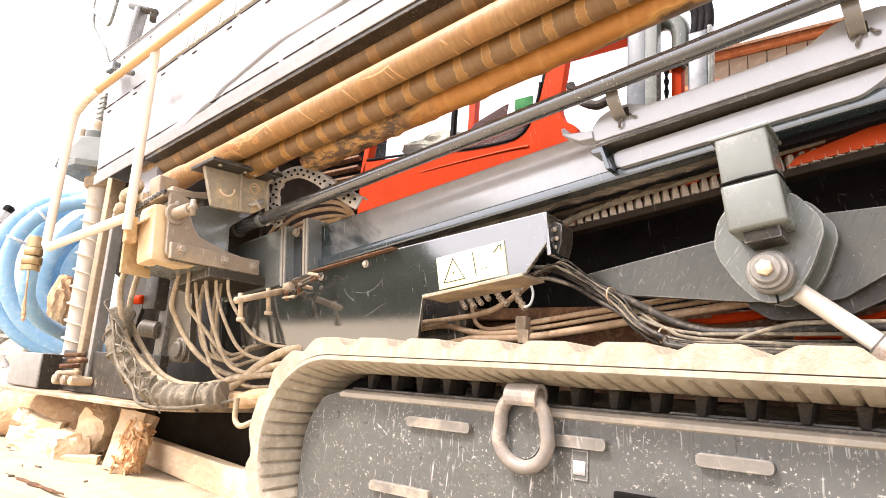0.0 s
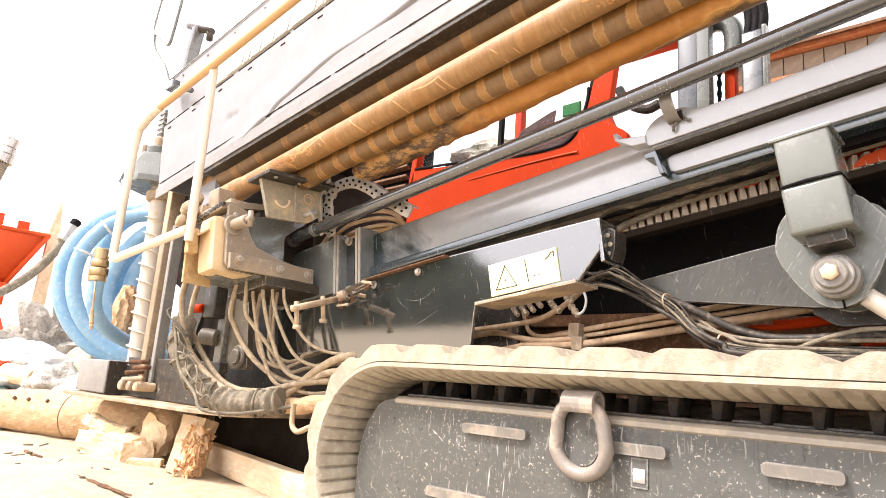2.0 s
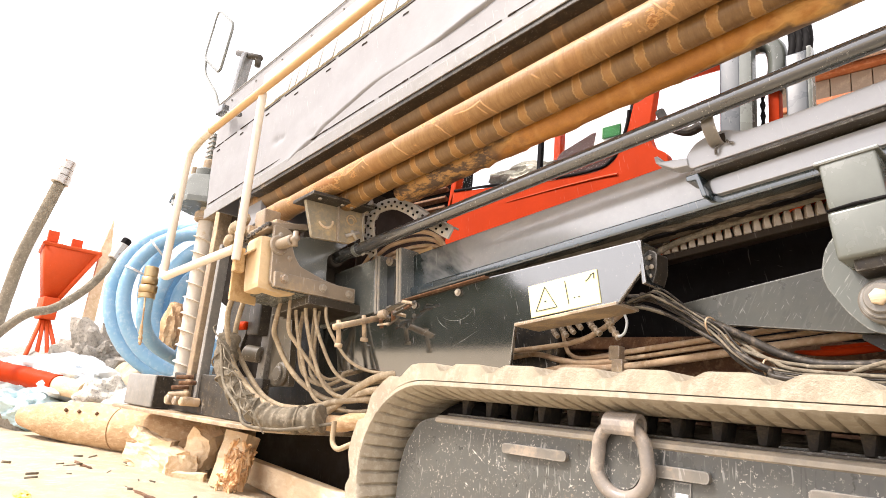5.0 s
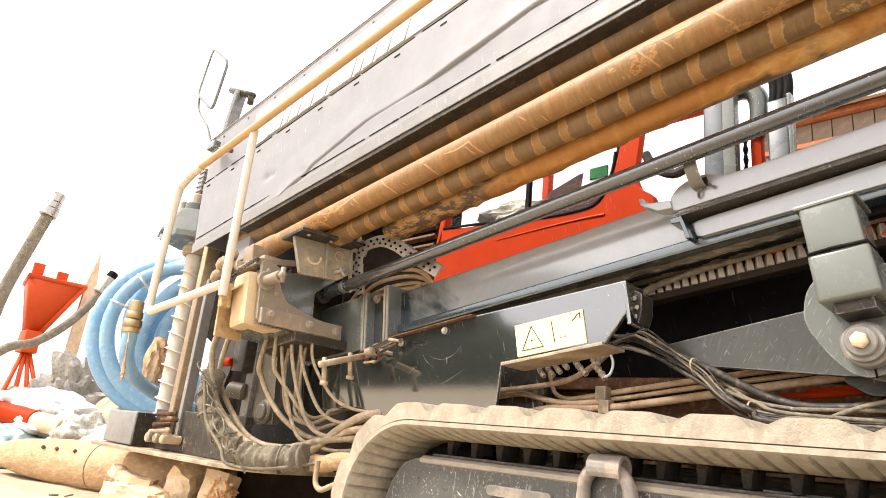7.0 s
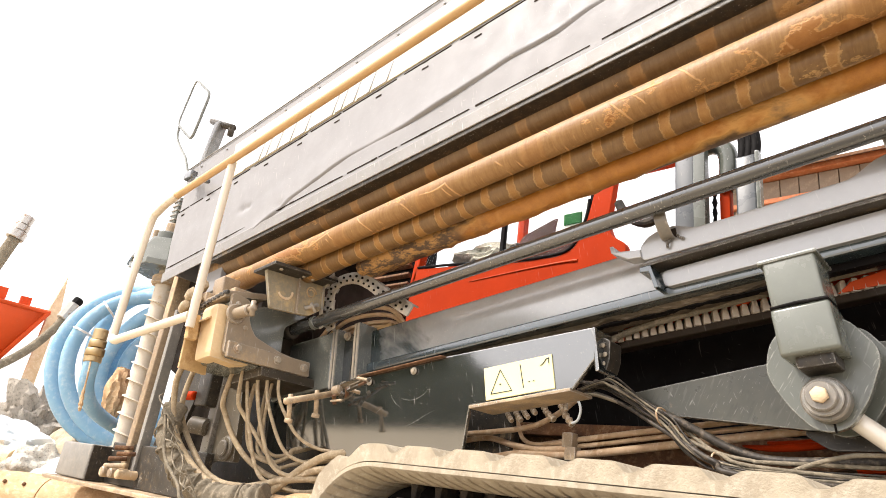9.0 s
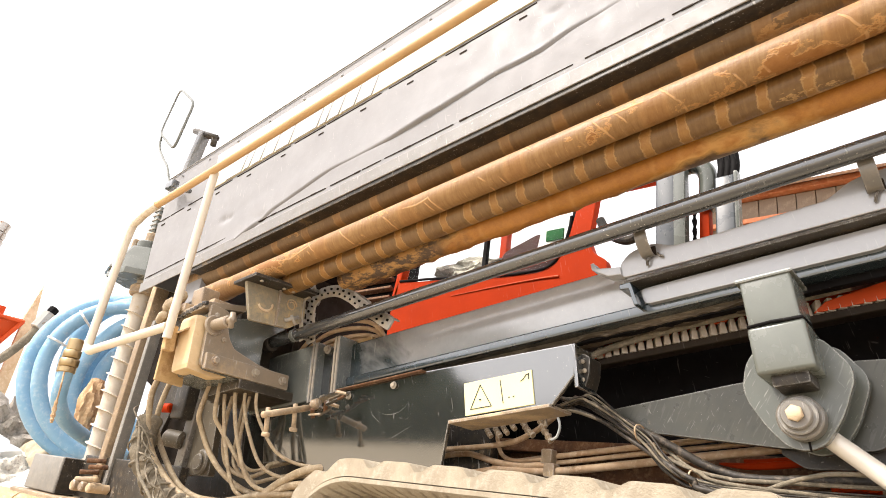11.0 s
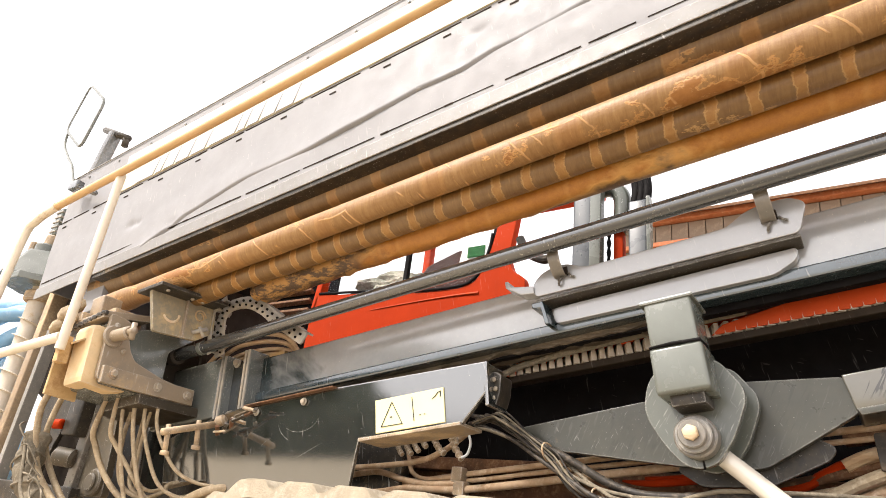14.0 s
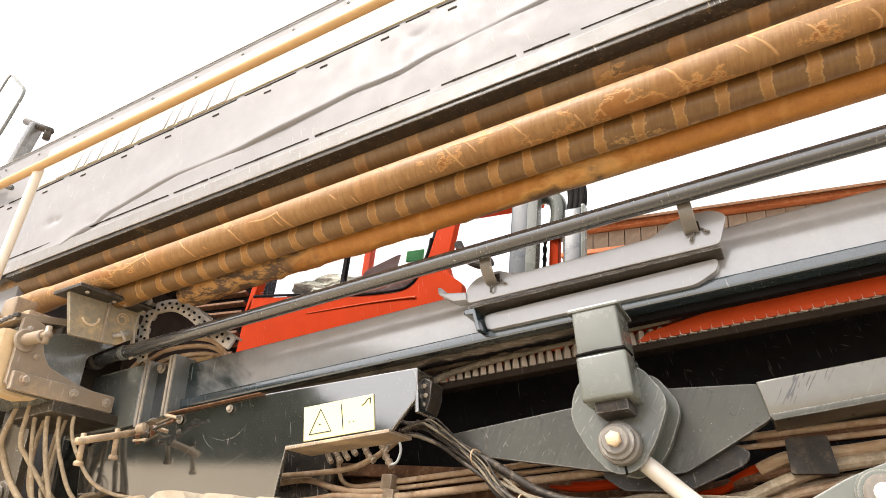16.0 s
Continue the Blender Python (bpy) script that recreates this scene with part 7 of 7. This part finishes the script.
def mound(centre, size, material, label, name, seed, jag=0.3, category="mound", sub=5, detail=2.0):
    bm = bmesh.new()
    bmesh.ops.create_icosphere(bm, subdivisions=sub, radius=1.0)
    for v in bm.verts:
        f = 1 + jag * noise.fractal(v.co * detail + Vector((seed, 0, seed)), 1, 2, 6)
        v.co = Vector(centre) + Vector((v.co.x * size[0] * f, v.co.y * size[1] * f, v.co.z * size[2] * f))
    return solo(name, bm, material, label, category, smooth=50)


mound((-6.2, 2.6, 0.05), (2.2, 1.9, 0.62), M_SOIL, "heap of grey crumbly soil", "soil_mound", 1.0, 0.28)
mound((-5.0, 2.05, 0.05), (0.9, 0.75, 0.50), M_SOIL, "low heap of grey stony soil", "soil_mound", 3.0, 0.35)
mound((-3.9, 1.75, 0.05), (0.9, 0.6, 0.36), M_SOIL, "low heap of grey stony soil behind the base", "soil_mound", 5.0, 0.3)
mound((-5.6, 1.15, 0.08), (1.4, 0.55, 0.42), M_SOIL, "low heap of grey stony soil", "soil_mound", 8.0, 0.35)
mound((-5.0, 1.5, 0.40), (0.40, 0.32, 0.34), M_SOIL, "broken heap of grey stony rubble", "soil_mound", 14.0, 0.5, "rubble", 5, 3.0)
mound((-4.08, 1.50, 0.26), (0.50, 0.25, 0.28), M_SAND, "low ridge of pale sandy soil behind the base", "sand_ridge", 17.0, 0.25)
mound((-4.55, 1.12, 0.36), (0.60, 0.30, 0.17), M_BAG, "white plastic sack lying on the soil", "plastic_sack", 9.0, 0.25, "sack")
mound((-4.35, 1.0, 0.22), (0.34, 0.20, 0.12), paint("pale_blue_sheet", (0.55, 0.72, 0.76), amount=0.1, rough=0.5), "pale blue plastic sheet crumpled on the ground", "plastic_sheet", 12.0, 0.35, "sheet")
mound((-3.75, 1.17, 0.28), (0.16, 0.15, 0.13), earthy("speckled_concrete", (0.62, 0.58, 0.50), (0.50, 0.46, 0.39), (0.14, 0.13, 0.115), 26, 0.95, 1.0), "lump of pale speckled concrete", "concrete_lump", 4.0, 0.3, "rubble")
mound((-3.55, 1.26, 0.25), (0.20, 0.15, 0.13), M_BAG, "white crumpled cement sack on the rubble", "cement_sack", 6.0, 0.3, "sack")
tube_red = thing("red_capped_tube", (-4.2, 0.90, 0.30), "tan tube with a bright red sleeve, lying across the rubble", "tube")
part("tube_body", rod((-3.80, 1.08, 0.335), (-4.22, 0.93, 0.37), 0.05, 20), M_WOOD, tube_red)
part("red_sleeve", rod((-4.02, 1.0, 0.353), (-4.9, 0.69, 0.43), 0.056, 20), M_RED, tube_red, "bright red sleeve")
for i in range(26):
    rr = random.Random(40 + i)
    x, y = rr.uniform(-4.6, -2.8), 0
    y = rr.uniform(1.25, 1.75) if x > -3.5 else rr.uniform(0.85, 1.6)
    s = rr.uniform(0.02, 0.055)
    st = bmesh.new()
    bmesh.ops.create_icosphere(st, subdivisions=2, radius=1.0)
    for v in st.verts:
        v.co = Vector((x, y, GROUND + s * 0.4)) + v.co * s * (1 + 0.4 * noise.noise(v.co * 2 + Vector((i, 0, 0)))) * 1.0
    solo("stone", st, M_SAND if i % 2 else M_SOIL, "small stone on the sand", "stone", "stones round the base", smooth=30)

hopper = thing("red_hopper", (-5.6, 1.3, GROUND), "bright orange-red steel hopper on a low red stand", "hopper")
hx = -5.6
k = 5.6 / 5.0
top = [Vector((hx + dx, y * k, (1.268 - 0.45) * k + 0.45)) for dx, y in ((0.0, 0.977), (0.0, 1.333), (-0.5, 1.40), (-0.5, 1.05))]
low = [Vector((hx - 0.15 + dx, y, (0.90 - 0.45) * k + 0.45)) for dx, y in ((0.05, 1.20), (0.05, 1.29), (-0.08, 1.29), (-0.08, 1.20))]
bm = bmesh.new()
tv, lv = [bm.verts.new(p) for p in top], [bm.verts.new(p) for p in low]
for i in range(4):
    bm.faces.new((tv[i], tv[(i + 1) % 4], lv[(i + 1) % 4], lv[i]))
thicken(bm, 0.012)
part("funnel", bm, M_VERMILION, hopper, "orange-red funnel")
part("rim", sweep(top, 0.018, 6, closed=True), M_VERMILION, hopper)
part("corner_rib", sweep([top[1], low[1]], 0.02, 6), M_VERMILION, hopper)
part("outlet", box((hx - 0.25, hx - 0.06), (1.19, 1.30), (0.80, 0.97), bevel=0.01), M_VERMILION, hopper)
for y in (1.05, 1.20, 1.36, 1.5):
    part("stand_leg", rod((hx - 0.15, 1.24, 0.88), (hx + 0.1, y, GROUND), 0.016, 8), M_VERMILION, hopper)
for y, z in ((1.20, 1.475), (1.38, 1.445)):
    part("lug_plate", box((hx - 0.3, hx - 0.27), (y - 0.04, y + 0.04), (z - 0.045, z + 0.045), bevel=0.004), M_VERMILION, hopper)
    part("lug_stem", box((hx - 0.29, hx - 0.28), (y - 0.012, y + 0.012), (1.2, z - 0.044), bevel=0.002), M_WHITE, hopper)
solo("timber_plank", slab([(1.50, 0.10), (1.61, 0.10), (1.63, 1.45), (1.60, 1.73), (1.55, 1.45)], -5.85, -5.81, bevel=0.004, axis="x"), M_WOOD, "upright pale timber plank with a split top", "plank")
standing = thing("standing_hose", (-4.8, 0.75, GROUND), "thick grey muddy hose standing up with a steel end fitting", "hose")
part("hose_body", sweep(curve([(-4.6, 0.62, 0.12), (-4.75, 0.70, 0.35), (-4.95, 0.80, 0.62), (-5.0, 0.835, 0.90), (-5.0, 0.86, 1.15), (-5.0, 0.93, 1.49), (-5.0, 0.975, 1.70)], 8), 0.040, 14), M_CLOTH, standing)
for p0, p1, r in (((-5.0, 0.972, 1.69), (-5.0, 0.985, 1.75), 0.058), ((-5.0, 0.985, 1.75), (-5.0, 0.995, 1.80), 0.05), ((-5.0, 0.995, 1.80), (-5.0, 1.01, 1.87), 0.043)):
    part("end_fitting", rod(p0, p1, r, 12, bevel=0.006), M_STEEL, standing)
fitted = thing("tan_hose_with_fitting", (-4.4, 0.95, 0.5), "tan hose with a black end fitting, draped before the hopper", "hose")
part("hose_body", sweep(curve([(-4.3, 0.55, 0.30), (-4.4, 0.70, 0.55), (-4.4, 0.84, 0.725), (-4.4, 0.98, 0.79), (-4.4, 1.12, 0.925), (-4.4, 1.22, 1.08), (-4.4, 1.255, 1.16)], 8), 0.026, 14), M_CLOTH, fitted)
part("end_fitting", rod((-4.4, 1.25, 1.15), (-4.4, 1.29, 1.26), 0.042, 10, bevel=0.006), M_STEEL, fitted)
part("end_plug", rod((-4.4, 1.285, 1.245), (-4.4, 1.31, 1.30), 0.03, 10, bevel=0.006), M_BLACK, fitted)
